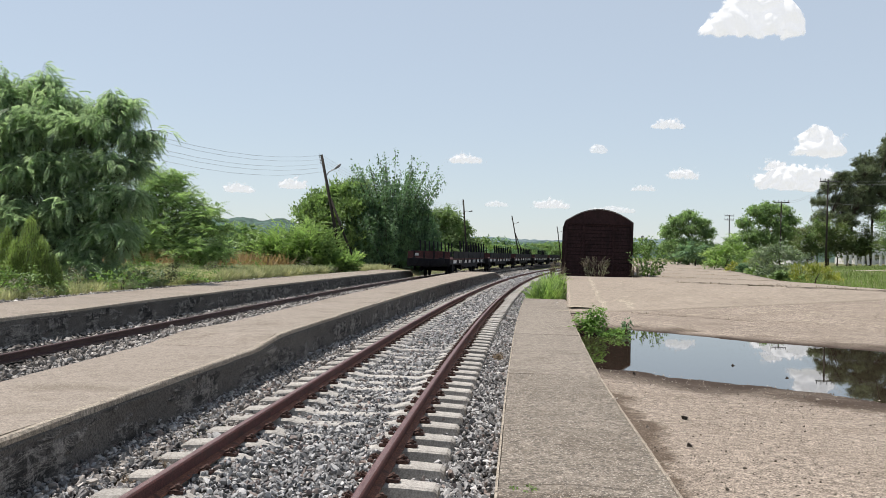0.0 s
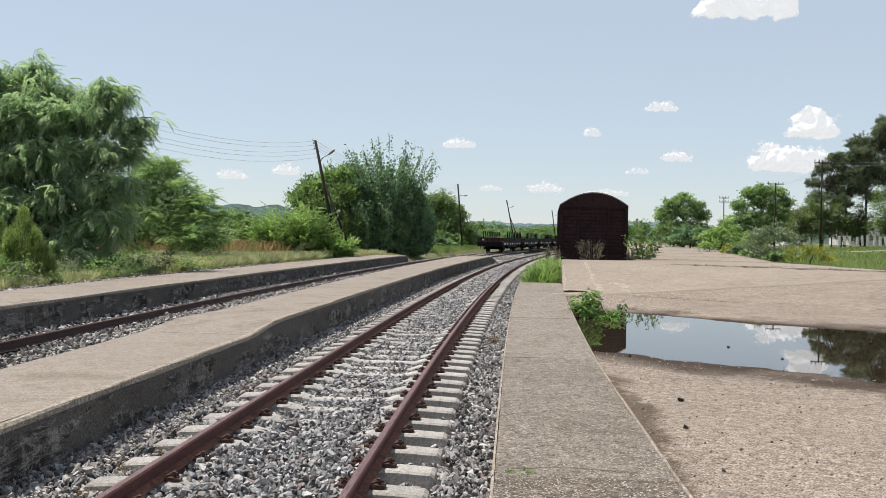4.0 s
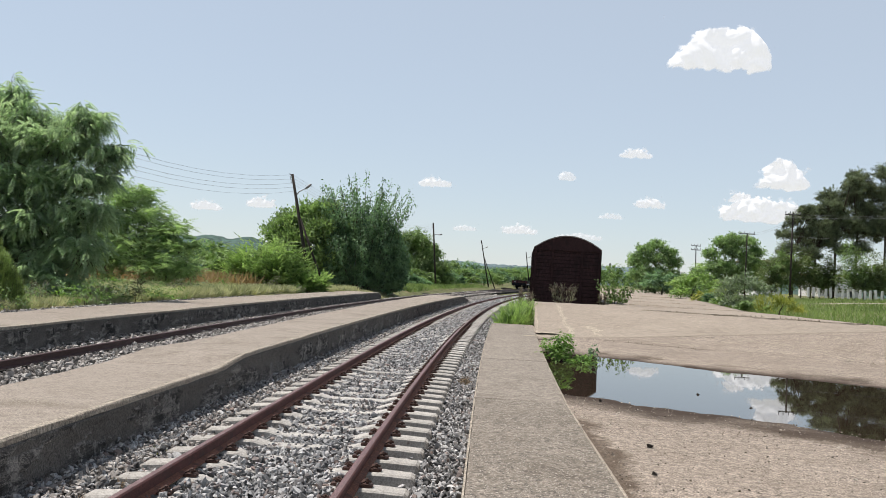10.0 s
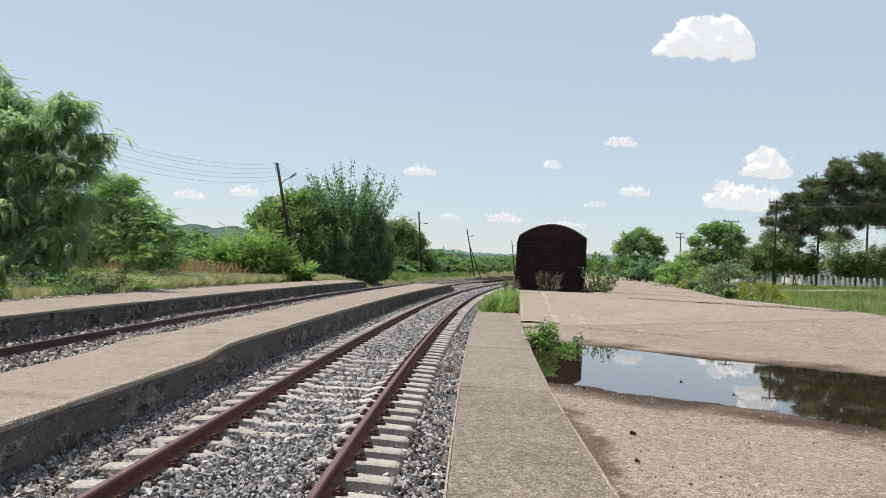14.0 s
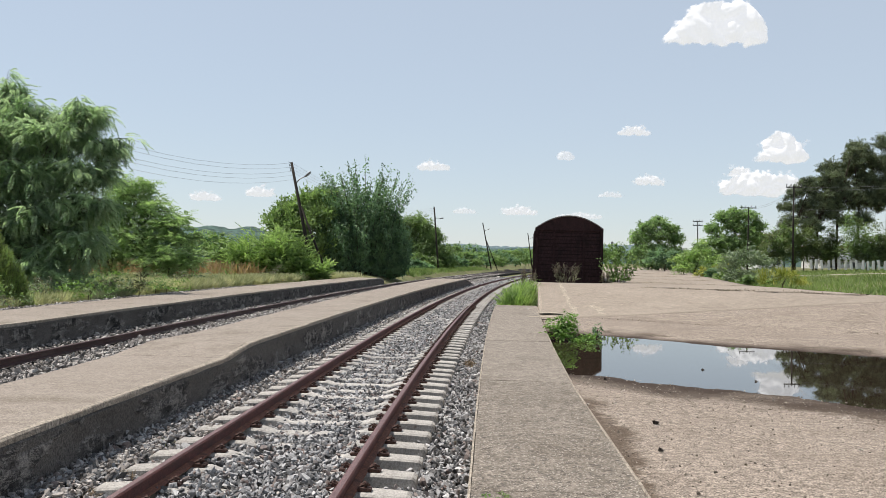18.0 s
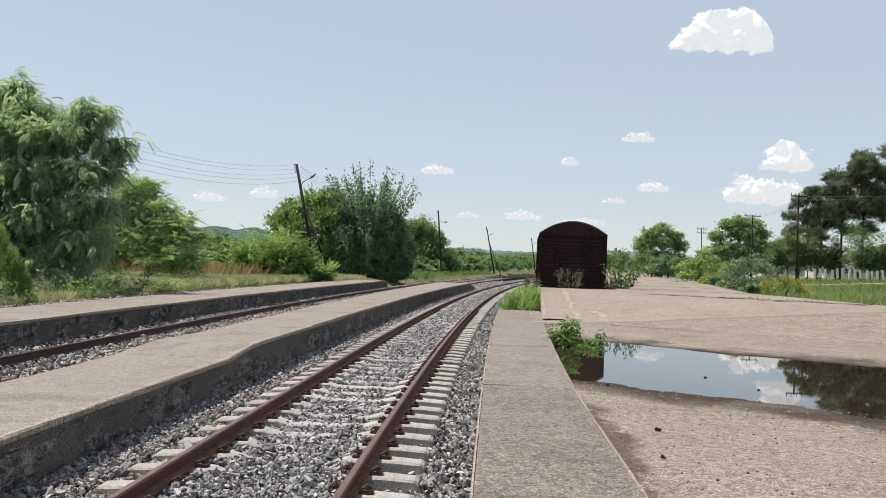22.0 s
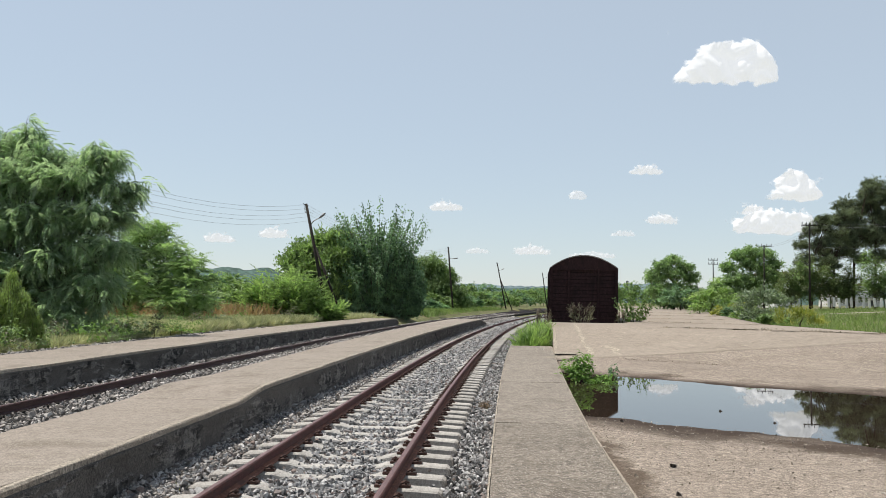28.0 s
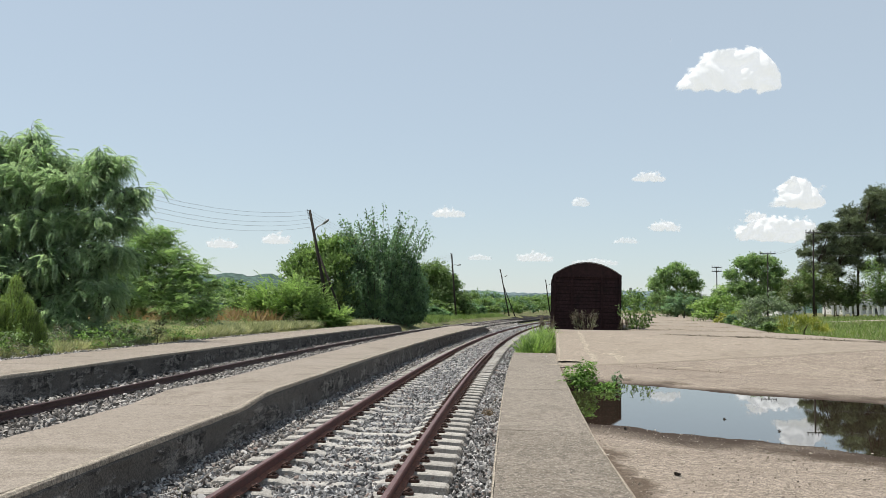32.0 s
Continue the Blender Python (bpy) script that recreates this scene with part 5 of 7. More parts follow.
# ---- flat wagons of the train ----
def build_flat_wagon():
    """A bogie flat wagon with stanchions, low end flap and fish-bellied sills; origin at rail level under its middle."""
    root = tagged(new("flat_wagon"), "dark maroon bogie flat wagon with upright stanchions, rolling", "railway wagon", "wagons of the departing train")
    L, W, D = 22.4, 1.42, 1.24
    h = L / 2
    part("deck", box(-W, W, -h, h, D - 0.08, D), WAGON_MAROON, root)
    for s in (-1, 1):
        bm = bmesh.new()
        prof = [(-h, D - 0.08), (-h, D - 0.38), (-5.5, D - 0.42), (-3.6, D - 0.62), (3.6, D - 0.62), (5.5, D - 0.42), (h, D - 0.38), (h, D - 0.08)]
        a = [bm.verts.new((s * (W - 0.10), y, z)) for y, z in prof]
        b = [bm.verts.new((s * (W - 0.03), y, z)) for y, z in prof]
        bm.faces.new(a)
        bm.faces.new(b[::-1])
        for i in range(len(prof)):
            bm.faces.new((a[i], a[(i + 1) % len(prof)], b[(i + 1) % len(prof)], b[i]))
        bmesh.ops.recalc_face_normals(bm, faces=bm.faces[:])
        part("sole_bar", bm, WAGON_DARK, root)
        for j in range(9):
            y = -h + 5.4 + j * (L - 6.2) / 8
            post = part("stanchion", box(-0.05, 0.05, -0.05, 0.05, 0, 1.55, 0.012), WAGON_DARK, root)
            post.matrix_basis = pose(s * W, y, D - 0.3, 2.5, -3.5, 0)
        for j in range(8):
            y = -h + 1.25 + j * (L - 2.5) / 7
            if j < 7:
                y2 = y + (L - 2.5) / 14
                part("side_flap", box(s * W - 0.02, s * W + 0.02, y + 0.1, y + (L - 2.5) / 7 - 0.1, D + 0.005, D + 0.50, 0.006), WAGON_DARK, root)
                # pale panels stand in for sunlit brackets and daylight under the deck
                part("sill_light_panel", box(s * (W - 0.02) - 0.008, s * (W - 0.02) + 0.008, y2 - 0.92, y2 + 0.55, D - 0.32, D - 0.10), WAGON_PALE, root, "pale panel standing in for sunlit brackets and daylight below")
        for y in (-9.2, -4.6, 4.6, 9.2):
            part("step", box(s * 1.28 - 0.03, s * 1.28 + 0.03, y - 0.25, y + 0.25, 0.42, D - 0.3, 0.01), WAGON_DARK, root)
        part("brake_gear", box(s * 0.9 - 0.25, s * 0.9 + 0.1, -1.6, -0.4, 0.42, 0.85, 0.04), WAGON_DARK, root)
        part("tank", tube([(s * 0.7, 1.0, 0.62), (s * 0.7, 2.6, 0.62)], [0.22, 0.22], 12), WAGON_DARK, root)
    part("center_sill", box(-0.38, 0.38, -h, h, 0.66, D - 0.09, 0.01), WAGON_DARK, root)
    for e in (-1, 1):
        part("headstock", box(-W + 0.02, W - 0.02, e * h - 0.06, e * h + 0.06, D - 0.52, D - 0.02, 0.02), WAGON_DARK, root)
        flap = part("end_flap", box(-W + 0.03, W - 0.03, e * (h - 0.03) - 0.025, e * (h - 0.03) + 0.025, D + 0.005, D + 0.46, 0.01), WAGON_MAROON, root, "maroon end flap")
        for x in (-0.95, -0.3, 0.35, 1.0):
            part("hinge", box(x - 0.05, x + 0.05, e * (h + 0.01) - 0.02, e * (h + 0.01) + 0.02, D - 0.05, D + 0.44, 0.008), WAGON_DARK, flap)
        part("plate", box(-0.92, -0.66, e * (h + 0.002) - 0.004, e * (h + 0.002) + 0.004, D + 0.16, D + 0.33), WAGON_PALE, flap, "small pale number plate with a dark border")
        for x in (-0.875, 0.875):
            part("buffer", tube([(x, e * h, 1.05), (x, e * (h + 0.42), 1.05), (x, e * (h + 0.44), 1.05), (x, e * (h + 0.5), 1.05)], [0.1, 0.09, 0.25, 0.24], 16), WAGON_DARK, root)
        part("coupling", box(-0.07, 0.07, e * (h + 0.15) - 0.2, e * (h + 0.15) + 0.2, 0.72, 1.08, 0.03), WAGON_DARK, root)
        bogie = part("bogie", box(-0.95, 0.95, e * 7.0 - 0.22, e * 7.0 + 0.22, 0.5, 0.82, 0.03), WAGON_DARK, root)
        for s in (-1, 1):
            part("side_frame", box(s * 1.0 - 0.07, s * 1.0 + 0.07, e * 7.0 - 1.25, e * 7.0 + 1.25, 0.40, 0.68, 0.05), WAGON_DARK, bogie)
            for a in (-0.9, 0.9):
                part("wheel", tube([(s * 0.75 - 0.065, e * 7.0 + a, 0.46), (s * 0.75 + 0.065, e * 7.0 + a, 0.46)], [0.46, 0.46], 24), WAGON_DARK, bogie)
                part("axle_box", box(s * 1.05 - 0.1, s * 1.05 + 0.1, e * 7.0 + a - 0.14, e * 7.0 + a + 0.14, 0.34, 0.62, 0.03), WAGON_DARK, bogie)
        for a in (-0.9, 0.9):
            part("axle", tube([(-0.8, e * 7.0 + a, 0.46), (0.8, e * 7.0 + a, 0.46)], [0.08, 0.08], 10), WAGON_DARK, bogie)
    return root


def train_pose(y_rear):
    """A wagon's pose on the far track, by where its rear bogie stands along y."""
    a = Vector((*beside(c2, y_rear, 0), 0))
    b = Vector((*beside(c2, y_rear + 14 * 0.985, 0), 0))
    mid = (a + b) / 2
    return pose(mid.x, mid.y, 0.0, 0, 0, -math.degrees(math.atan2(b.x - a.x, b.y - a.y)))


wagon = build_flat_wagon()
WAGONS = [wagon] + [copy_thing(wagon, pose(0, 0, 0)) for _ in range(4)]

# ---- poles, lamps, wires ----
def sag(a, b, drop, n=14):
    a, b = Vector(a), Vector(b)
    return [a.lerp(b, i / n) + Vector((0, 0, -4 * drop * (i / n) * (1 - i / n))) for i in range(n + 1)]


def lamp_pole(base, top, arm, label, brace=None, r=0.13):
    root = tagged(new("lamp_pole"), label, "utility pole", "lamp poles along the track")
    base, top = Vector(base), Vector(top)
    part("pole", tube([base, base.lerp(top, 0.5), top], [r, r * 0.85, r * 0.68], 10), POLE_WOOD, root, smooth=True)
    if brace:
        part("brace", tube([brace, base.lerp(top, 0.68)], [r * 0.7, r * 0.55], 8), POLE_WOOD, root, smooth=True)
    a = base.lerp(top, 0.82)
    arm = Vector(arm)
    part("arm", tube([a, a.lerp(arm, 0.35) + Vector((0, 0, 0.12)), a.lerp(arm, 0.7) + Vector((0, 0, 0.06)), arm], [0.035, 0.035, 0.03, 0.03], 6), GREY_METAL, root)
    d = (arm - a).normalized()
    part("lamp_head", tube([arm - d * 0.08, arm + d * 0.08, arm + d * 0.36, arm + d * 0.46], [0.04, 0.08, 0.09, 0.04], 10), GREY_METAL, root, "grey street-lamp head", smooth=True)
    for i in range(4):
        p = base.lerp(top, 0.995 - 0.022 * i)
        part("insulator", tube([p, p + Vector((-0.16, -0.05, 0.0)), p + Vector((-0.17, -0.05, 0.10))], [0.015, 0.03, 0.03], 6), GREY_METAL, root)
    return root


lamp_pole((-9.0, 60, -0.1), (-10.70, 60, 7.95), (-9.75, 60, 7.05), "dark leaning wooden lamp pole with a raking brace", (-7.95, 60, -0.1), 0.125)
lamp_pole((-1.7, 125, -0.4), (-2.49, 125, 9.02), (-1.63, 125, 7.43), "dark upright wooden pole with a street lamp", None, 0.14)
lamp_pole((7.6, 170, -0.4), (5.76, 170, 8.85), (6.67, 170, 7.53), "dark leaning wooden lamp pole by the track", (8.8, 170, -0.4), 0.135)
lamp_pole((23.2, 260, -0.4), (21.75, 260, 9.93), (22.8, 260, 8.52), "dark far wooden lamp pole by the track", None, 0.17)


def wires(name, a, b, drops, gap, label):
    root = tagged(new(name), label, "power line")
    for i, d in enumerate(drops):
        k = Vector((0.05 * i, 0, -gap * i))
        part("wire", tube(sag(Vector(a) + k, Vector(b) + k, d), [0.0075] * 15, 4), WIRE, root)
    return root


wires("overhead_wires", (-10.74, 60, 7.9), (-21.5, 20, 10.6), (2.3, 2.25, 2.35, 2.3, 2.35), 0.27, "sagging grey overhead wires between leaning poles")
wires("overhead_wires", (-10.65, 60, 7.9), (-2.5, 125, 8.9), (1.4, 1.4, 1.4, 1.4), 0.22, "thin grey wires between two lamp poles")


def cross_pole(base, top, half, label, arms=1):
    root = tagged(new("utility_pole"), label, "utility pole", "poles along the road")
    base, top = Vector(base), Vector(top)
    part("pole", tube([base, top], [0.085, 0.06], 10), POLE_WOOD, root, smooth=True)
    for i in range(arms):
        z = top.z - 0.12 - 0.55 * i
        part("crossarm", box(top.x - half, top.x + half, top.y - 0.06, top.y + 0.06, z - 0.045, z + 0.045, 0.01), POLE_WOOD, root)
        for x in (-0.92, -0.35, 0.35, 0.92):
            part("insulator", tube([(top.x + x * half, top.y, z + 0.05), (top.x + x * half, top.y, z + 0.16), (top.x + x * half, top.y, z + 0.26)], [0.02, 0.04, 0.03], 8), GREY_METAL, root)
    return root


cross_pole((32.5, 100, 1.0), (32.54, 100, 8.1), 0.85, "dark wooden power pole with a crossarm")
cross_pole((33.8, 125, 1.0), (33.74, 125, 7.7), 0.65, "dark wooden power pole with two crossarms", 2)
cross_pole((26.95, 72, 0.9), (26.99, 72, 8.0), 0.62, "dark wooden power pole in front of pines")
wires("overhead_wires", (26.4, 72, 7.9), (45, 45, 9.6), (1.1, 1.0), 0.25, "sagging wires from the road poles")
wires("overhead_wires", (27.0, 72, 6.2), (46, 45, 8.2), (1.3,), 0.25, "low sagging cable from the road pole")
wires("overhead_wires", (27.4, 72, 7.9), (32.0, 100, 8.0), (0.5, 0.5), 0.15, "thin wires between road poles")

# ---- trees and bushes, along the far side ----
ACACIA, AILANTHUS, BROAD = frond(6, 0.26, 0.095, 0.5), frond(5, 0.34, 0.09, 0.45), (LEAF_V, LEAF_F)
HANG = frond(9, 0.24, 0.07, 0.5)
ACACIA_LOBES = [(-14.4, 30.6, 6.05, 0.95, 1.2, 0.62), (-12.6, 30.6, 6.1, 0.85, 1.0, 0.55), (-16.3, 30.8, 6.35, 1.0, 1.2, 0.75), (-15.2, 30.9, 6.95, 0.4, 0.5, 0.4), (-11.75, 30.4, 5.1, 0.6, 0.9, 0.42),
                (-13.4, 30.0, 5.3, 1.25, 1.3, 0.6), (-15.3, 30.0, 5.2, 1.3, 1.3, 0.7), (-12.2, 29.8, 4.15, 0.9, 1.1, 0.42), (-13.7, 29.6, 3.95, 1.2, 1.2, 0.5), (-15.3, 29.6, 3.7, 1.4, 1.2, 0.6),
                (-11.9, 29.5, 3.05, 0.75, 1.0, 0.4), (-13.1, 29.3, 2.7, 1.2, 1.1, 0.5), (-14.9, 29.2, 2.3, 1.4, 1.1, 0.55), (-17.3, 30.2, 5.0, 1.4, 1.4, 0.8), (-17.3, 29.8, 3.1, 1.4, 1.4, 0.8),
                (-11.9, 29.2, 1.75, 0.85, 1.0, 0.45), (-13.4, 28.9, 1.35, 1.1, 1.0, 0.5), (-15.2, 28.8, 1.1, 1.3, 1.0, 0.55), (-16.9, 29.2, 1.2, 1.3, 1.0, 0.6), (-12.4, 28.8, 0.75, 0.9, 0.8, 0.4)]
bough_tree("acacia_tree", (-14.0, 30.6, 0.15), ACACIA_LOBES, LEAF_ACACIA, "large feathery dark-green acacia tree with drooping boughs", HANG, 0.50, density=34, per=12, trunk=0.13, grow=1.15, tall=1.4,
           fill=32, fill_size=0.45, hearts=[(-14.6, 30.8, 4.8, 2.3, 1.3, 1.9), (-14.4, 30.3, 2.2, 2.7, 1.2, 2.0), (-16.9, 30.8, 4.0, 1.6, 1.3, 2.6), (-12.7, 30.2, 2.4, 1.1, 1.0, 2.1)], pitch=(16, 24), side=(62, 25), jitter=0.06, taper=0.2, t0=0.25, arch=0.7, rise=(-0.2, 0.85),
           extra=([[(-15.3, 30.9, 7.0), (-15.5, 30.9, 7.6), (-15.1, 30.9, 7.75)], [(-15.2, 30.9, 6.9), (-15.4, 30.8, 7.5), (-15.25, 30.9, 7.9)], [(-15.6, 30.9, 6.9), (-15.9, 30.9, 7.3), (-16.0, 30.9, 7.25)]],
                  [[(-12.0, 30.3, 5.0), (-11.2, 30.2, 5.5), (-10.85, 30.2, 4.95)], [(-12.0, 30.3, 4.9), (-11.3, 30.3, 5.2), (-11.0, 30.3, 4.6)], [(-12.2, 30.3, 5.1), (-11.5, 30.3, 5.4), (-11.2, 30.3, 4.95)], [(-11.9, 30.3, 4.7), (-11.4, 30.3, 4.9), (-11.25, 30.3, 4.4)]],
                  [[(-11.9, 30.3, 5.25), (-11.2, 30.3, 5.7), (-10.5, 30.3, 5.4)]]))
bough_tree("ailanthus_tree", (-14.6, 43, 0.2), [(-15.3, 43, 4.3, 1.1, 1.2, 0.95), (-14.1, 42.6, 3.6, 0.9, 1.1, 0.6), (-13.2, 42.5, 3.0, 0.8, 1.0, 0.55), (-12.5, 42.2, 2.3, 0.7, 0.9, 0.6), (-14.4, 42.0, 2.3, 1.2, 1.2, 0.7),
                                              (-16.2, 42.5, 3.0, 1.3, 1.3, 1.0), (-15.9, 41.6, 1.5, 1.2, 1.1, 0.8), (-13.3, 41.6, 1.3, 1.1, 1.0, 0.7), (-12.2, 41.6, 1.2, 0.7, 0.8, 0.5)],
           LEAF_THICKET, "light-green young tree thicket at the field edge", AILANTHUS, 0.55, density=22, per=8, trunk=0.08, fill=22, grow=1.35, limb=0.3, pitch=(-12, 22), side=(55, 22), rise=(0.0, 0.98), arch=0.3,
           extra=([[(-15.0, 43, 4.4), (-15.0, 43, 5.0), (-14.7, 43, 5.3)], [(-14.0, 42.6, 3.7), (-13.8, 42.6, 4.2), (-13.6, 42.6, 4.3)], [(-12.8, 42.5, 3.1), (-12.5, 42.5, 3.6), (-12.3, 42.5, 3.6)], [(-15.6, 43, 4.4), (-15.7, 43, 5.0), (-15.9, 43, 5.2)]],))


def build_conifer(base, tops, label):
    """A young conifer: many upright shoots under pointed tops, with needles all along them."""
    st = []
    for x, y, z, w in tops:
        n = int(420 * w)
        a, u = RNG.uniform(0, 2 * math.pi, n), RNG.random(n) ** 1.3
        q = w * (1.02 - u) ** 0.75 * RNG.uniform(0.45, 1.0, n)
        e = np.stack([x + np.cos(a) * q, y + np.sin(a) * q, base[2] + (z - base[2]) * u + 0.12], 1)
        s0 = np.stack([x + np.cos(a) * q * 0.6, y + np.sin(a) * q * 0.6, e[:, 2] - RNG.uniform(0.25, 0.45, n)], 1)
        st.append(np.stack([s0, (s0 + e) / 2 + np.stack([np.cos(a), np.sin(a), -0.3 * np.ones(n)], 1) * 0.06, e], 1))
    st = np.concatenate(st)
    st[:, :, 2] = np.maximum(st[:, :, 2], base[2] - 0.1)
    return fan_bush("conifer_shrub", base, st, LEAF_CONIFER, label, (NEEDLE_V, LEAF_F), 0.13, per=18, t0=0.0, twig=0.004, pitch=(-52, 18), side=(80, 60), jitter=0.03, taper=0.45)


build_conifer((-12.1, 24, 0.15), ((-12.12, 24, 2.2, 0.85), (-12.85, 24.1, 1.9, 0.7), (-11.75, 23.9, 1.65, 0.62), (-11.45, 24.0, 1.15, 0.45), (-12.4, 23.8, 1.6, 0.75), (-13.3, 24.2, 1.7, 0.6)), "bushy yellow-green young conifer beside the platform")
AIL = frond(7, 0.27, 0.08, 0.3)
fan_bush("ailanthus_bush", (-11.4, 56.5, 0.1), np.concatenate([fan_stems((-11.9, 56.5, 0.1), 44, 3.8, 1.9, 70), fan_stems((-10.6, 56.3, 0.1), 34, 3.5, 1.6, 70), fan_stems((-13.0, 56.4, 0.1), 20, 2.3, 1.0, 65), fan_stems((-9.4, 56.3, 0.1), 22, 1.9, 1.1, 70), fan_stems((-8.4, 56.4, 0.1), 22, 1.3, 0.9, 72)]),
         LEAF_BRIGHT, "bright yellow-green ailanthus bush beside the platform", AIL, 0.85, per=9, t0=0.25, pitch=(-42, 20), side=(48, 28), roll=(0, 14), taper=0.15)
plant("grey_bush", (-14.2, 48, 0.2), [(-14.2, 48, 1.2, 0.8, 0.8, 0.8)], 700, BROAD, 0.2, LEAF_GREY, "small rounded grey-green bush in dry grass", "bush", trunk=0.04, clumps=20)
bough_tree("broad_tree", (-12.2, 80.5, 0.1), [(-15.3, 80, 4.4, 1.3, 1.5, 1.5), (-14.0, 80, 5.6, 1.3, 1.5, 1.2), (-12.6, 80.2, 6.5, 1.2, 1.5, 1.1), (-11.0, 80.4, 6.7, 1.3, 1.5, 1.1), (-13.4, 79, 4.2, 1.7, 1.5, 1.4), (-11.2, 79, 4.8, 1.7, 1.5, 1.4),
                                             (-15.4, 79.2, 2.3, 1.3, 1.4, 1.3), (-13.2, 78.6, 2.2, 1.6, 1.3, 1.3), (-11.0, 78.6, 2.4, 1.6, 1.3, 1.4)],
           LEAF_MULBERRY, "dense dark-green tree with upright leafy shoots", BROAD, 0.36, density=28, per=22, trunk=0.14, fill=36, grow=1.3, pitch=(-45, 28), roll=(0, 40), side=(45, 25), rise=(0.1, 1.0), arch=0.1, jitter=0.12, t0=0.15)
FAN = np.concatenate([fan_stems((-7.7, 79.6, 0.2), 90, 10.6, 5.0, 60, -0.07, 0.05, 0.22), fan_stems((-7.6, 79.2, 0.2), 80, 7.4, 4.4, 72, 0.12, 0.25, 0.35), fan_stems((-6.0, 79.0, 0.2), 44, 5.0, 2.4, 70, 0.2, 0.3), fan_stems((-9.6, 79.0, 0.2), 44, 6.0, 2.2, 70, 0.2, 0.3), fan_stems((-4.9, 79.2, 0.2), 40, 5.2, 1.7, 70, 0.2, 0.4)])
fan_bush("fan_tree", (-7.9, 79.6, 0.1), FAN, LEAF_DARK, "large dark-green tree with branches spread like a fan", BROAD, 0.29, per=180, category="tree", t0=0.12, twig=0.035, pitch=(30, 35), side=(65, 35), roll=(0, 40), jitter=0.17, taper=0.15,
         more=[heart_leaves([(-7.6, 80, 4.6, 3.2, 2.4, 3.2), (-7.4, 79.6, 1.8, 3.7, 2.2, 2.2), (-5.1, 79.5, 2.4, 1.7, 1.7, 2.6)], 26, BROAD, 0.45)])
bough_tree("broad_tree", (-4.12, 130, 0.1), [(-5.14, 130, 6.0, 2.3, 2.4, 1.9), (-2.83, 130, 4.6, 1.7, 2.1, 1.5), (-1.4, 129, 2.6, 1.5, 1.7, 1.3), (-4.4, 129, 3.0, 2.2, 2.2, 1.8), (-0.4, 129, 1.1, 1.1, 1.2, 0.9), (-2.8, 129, 1.5, 2.0, 1.8, 1.3), (-7.4, 130, 5.2, 2.0, 2.0, 2.2), (-6.4, 129, 2.0, 2.4, 2.0, 1.8)],
           LEAF_FAR, "rounded mid-green tree beside the tracks", BROAD, 0.42, density=28, per=16, trunk=0.16, fill=20, limb=0.25, pitch=(35, 35), roll=(0, 40), side=(60, 30), rise=(-0.1, 1.0), jitter=0.12)


def far_bushes():
    spots = [(-12, 95, 2.5, 3.4), (-17, 90, 2.8, 3.6), (-21, 84, 3.0, 3.8), (-25, 92, 3.2, 4.2), (-30, 80, 3.2, 4.0), (-18, 76, 2.2, 2.8)]
    for y, r, h, back in ((118, 1.6, 2.0, 3), (126, 2.0, 3.2, 4), (136, 2.2, 3.4, 5), (148, 2.4, 3.8, 4), (160, 2.6, 3.6, 6), (172, 2.6, 4.2, 5), (186, 3.0, 4.6, 6), (200, 3.0, 4.4, 5), (216, 3.4, 5.2, 7),
                          (232, 3.4, 5.4, 6), (250, 3.6, 6.2, 7), (268, 4.0, 6.8, 6), (288, 4.4, 7.6, 8), (310, 4.6, 8.0, 7), (340, 5.0, 9.0, 9), (150, 3.0, 4.6, 14), (190, 3.6, 6.4, 15), (235, 4.0, 8.0, 18), (280, 5.0, 9.0, 20)):
        spots.append((c3(y) - back - r * 0.4, y, r, h))
    spots += [(35, 214, 3.4, 7.5), (40, 218, 4.0, 8.6), (46, 216, 3.6, 7.8), (52, 222, 4.2, 9.0), (30, 224, 3.0, 6.8)]
    for i, (x, y, r, h) in enumerate(spots):
        h *= 0.78 if y > 110 else 1.0
        plant("bush", (x, y, 0.0), [(x - r * 0.45, y, h * 0.5, r * 0.85, r * 0.8, h * 0.46), (x + r * 0.6, y, h * 0.4, r * 0.85, r * 0.8, h * 0.40), (x, y, h * 0.75, r * 0.55, r * 0.5, h * 0.25)],
              2600, BROAD, 0.30 + y * 0.0012, LEAF_FAR if i % 3 else LEAF_DARK, "leafy green bush beyond the far end of the tracks", "bush", trunk=0.08, limbs=False, group="bushes along the far track", pitch=(0, 28), roll=(0, 20), spray=9)


far_bushes()

# ---- trees and shrubs on the yard's side ----
ROUND_A = [(23.8, 115.5, 4.6, 1.3, 1.5, 1.3), (24.6, 115, 6.1, 1.2, 1.4, 0.9), (26.0, 115, 6.8, 1.1, 1.4, 0.85), (27.5, 115, 5.9, 1.1, 1.4, 1.0), (28.4, 115, 4.6, 0.95, 1.3, 1.0), (26.0, 114.4, 5.0, 1.6, 1.3, 1.1),
           (24.2, 114.4, 2.9, 1.6, 1.3, 1.2), (26.4, 114, 2.9, 1.7, 1.3, 1.2), (28.2, 114.4, 2.7, 1.3, 1.3, 1.1), (25.2, 114, 1.5, 1.8, 1.3, 0.9), (27.6, 114, 1.4, 1.6, 1.3, 0.8)]
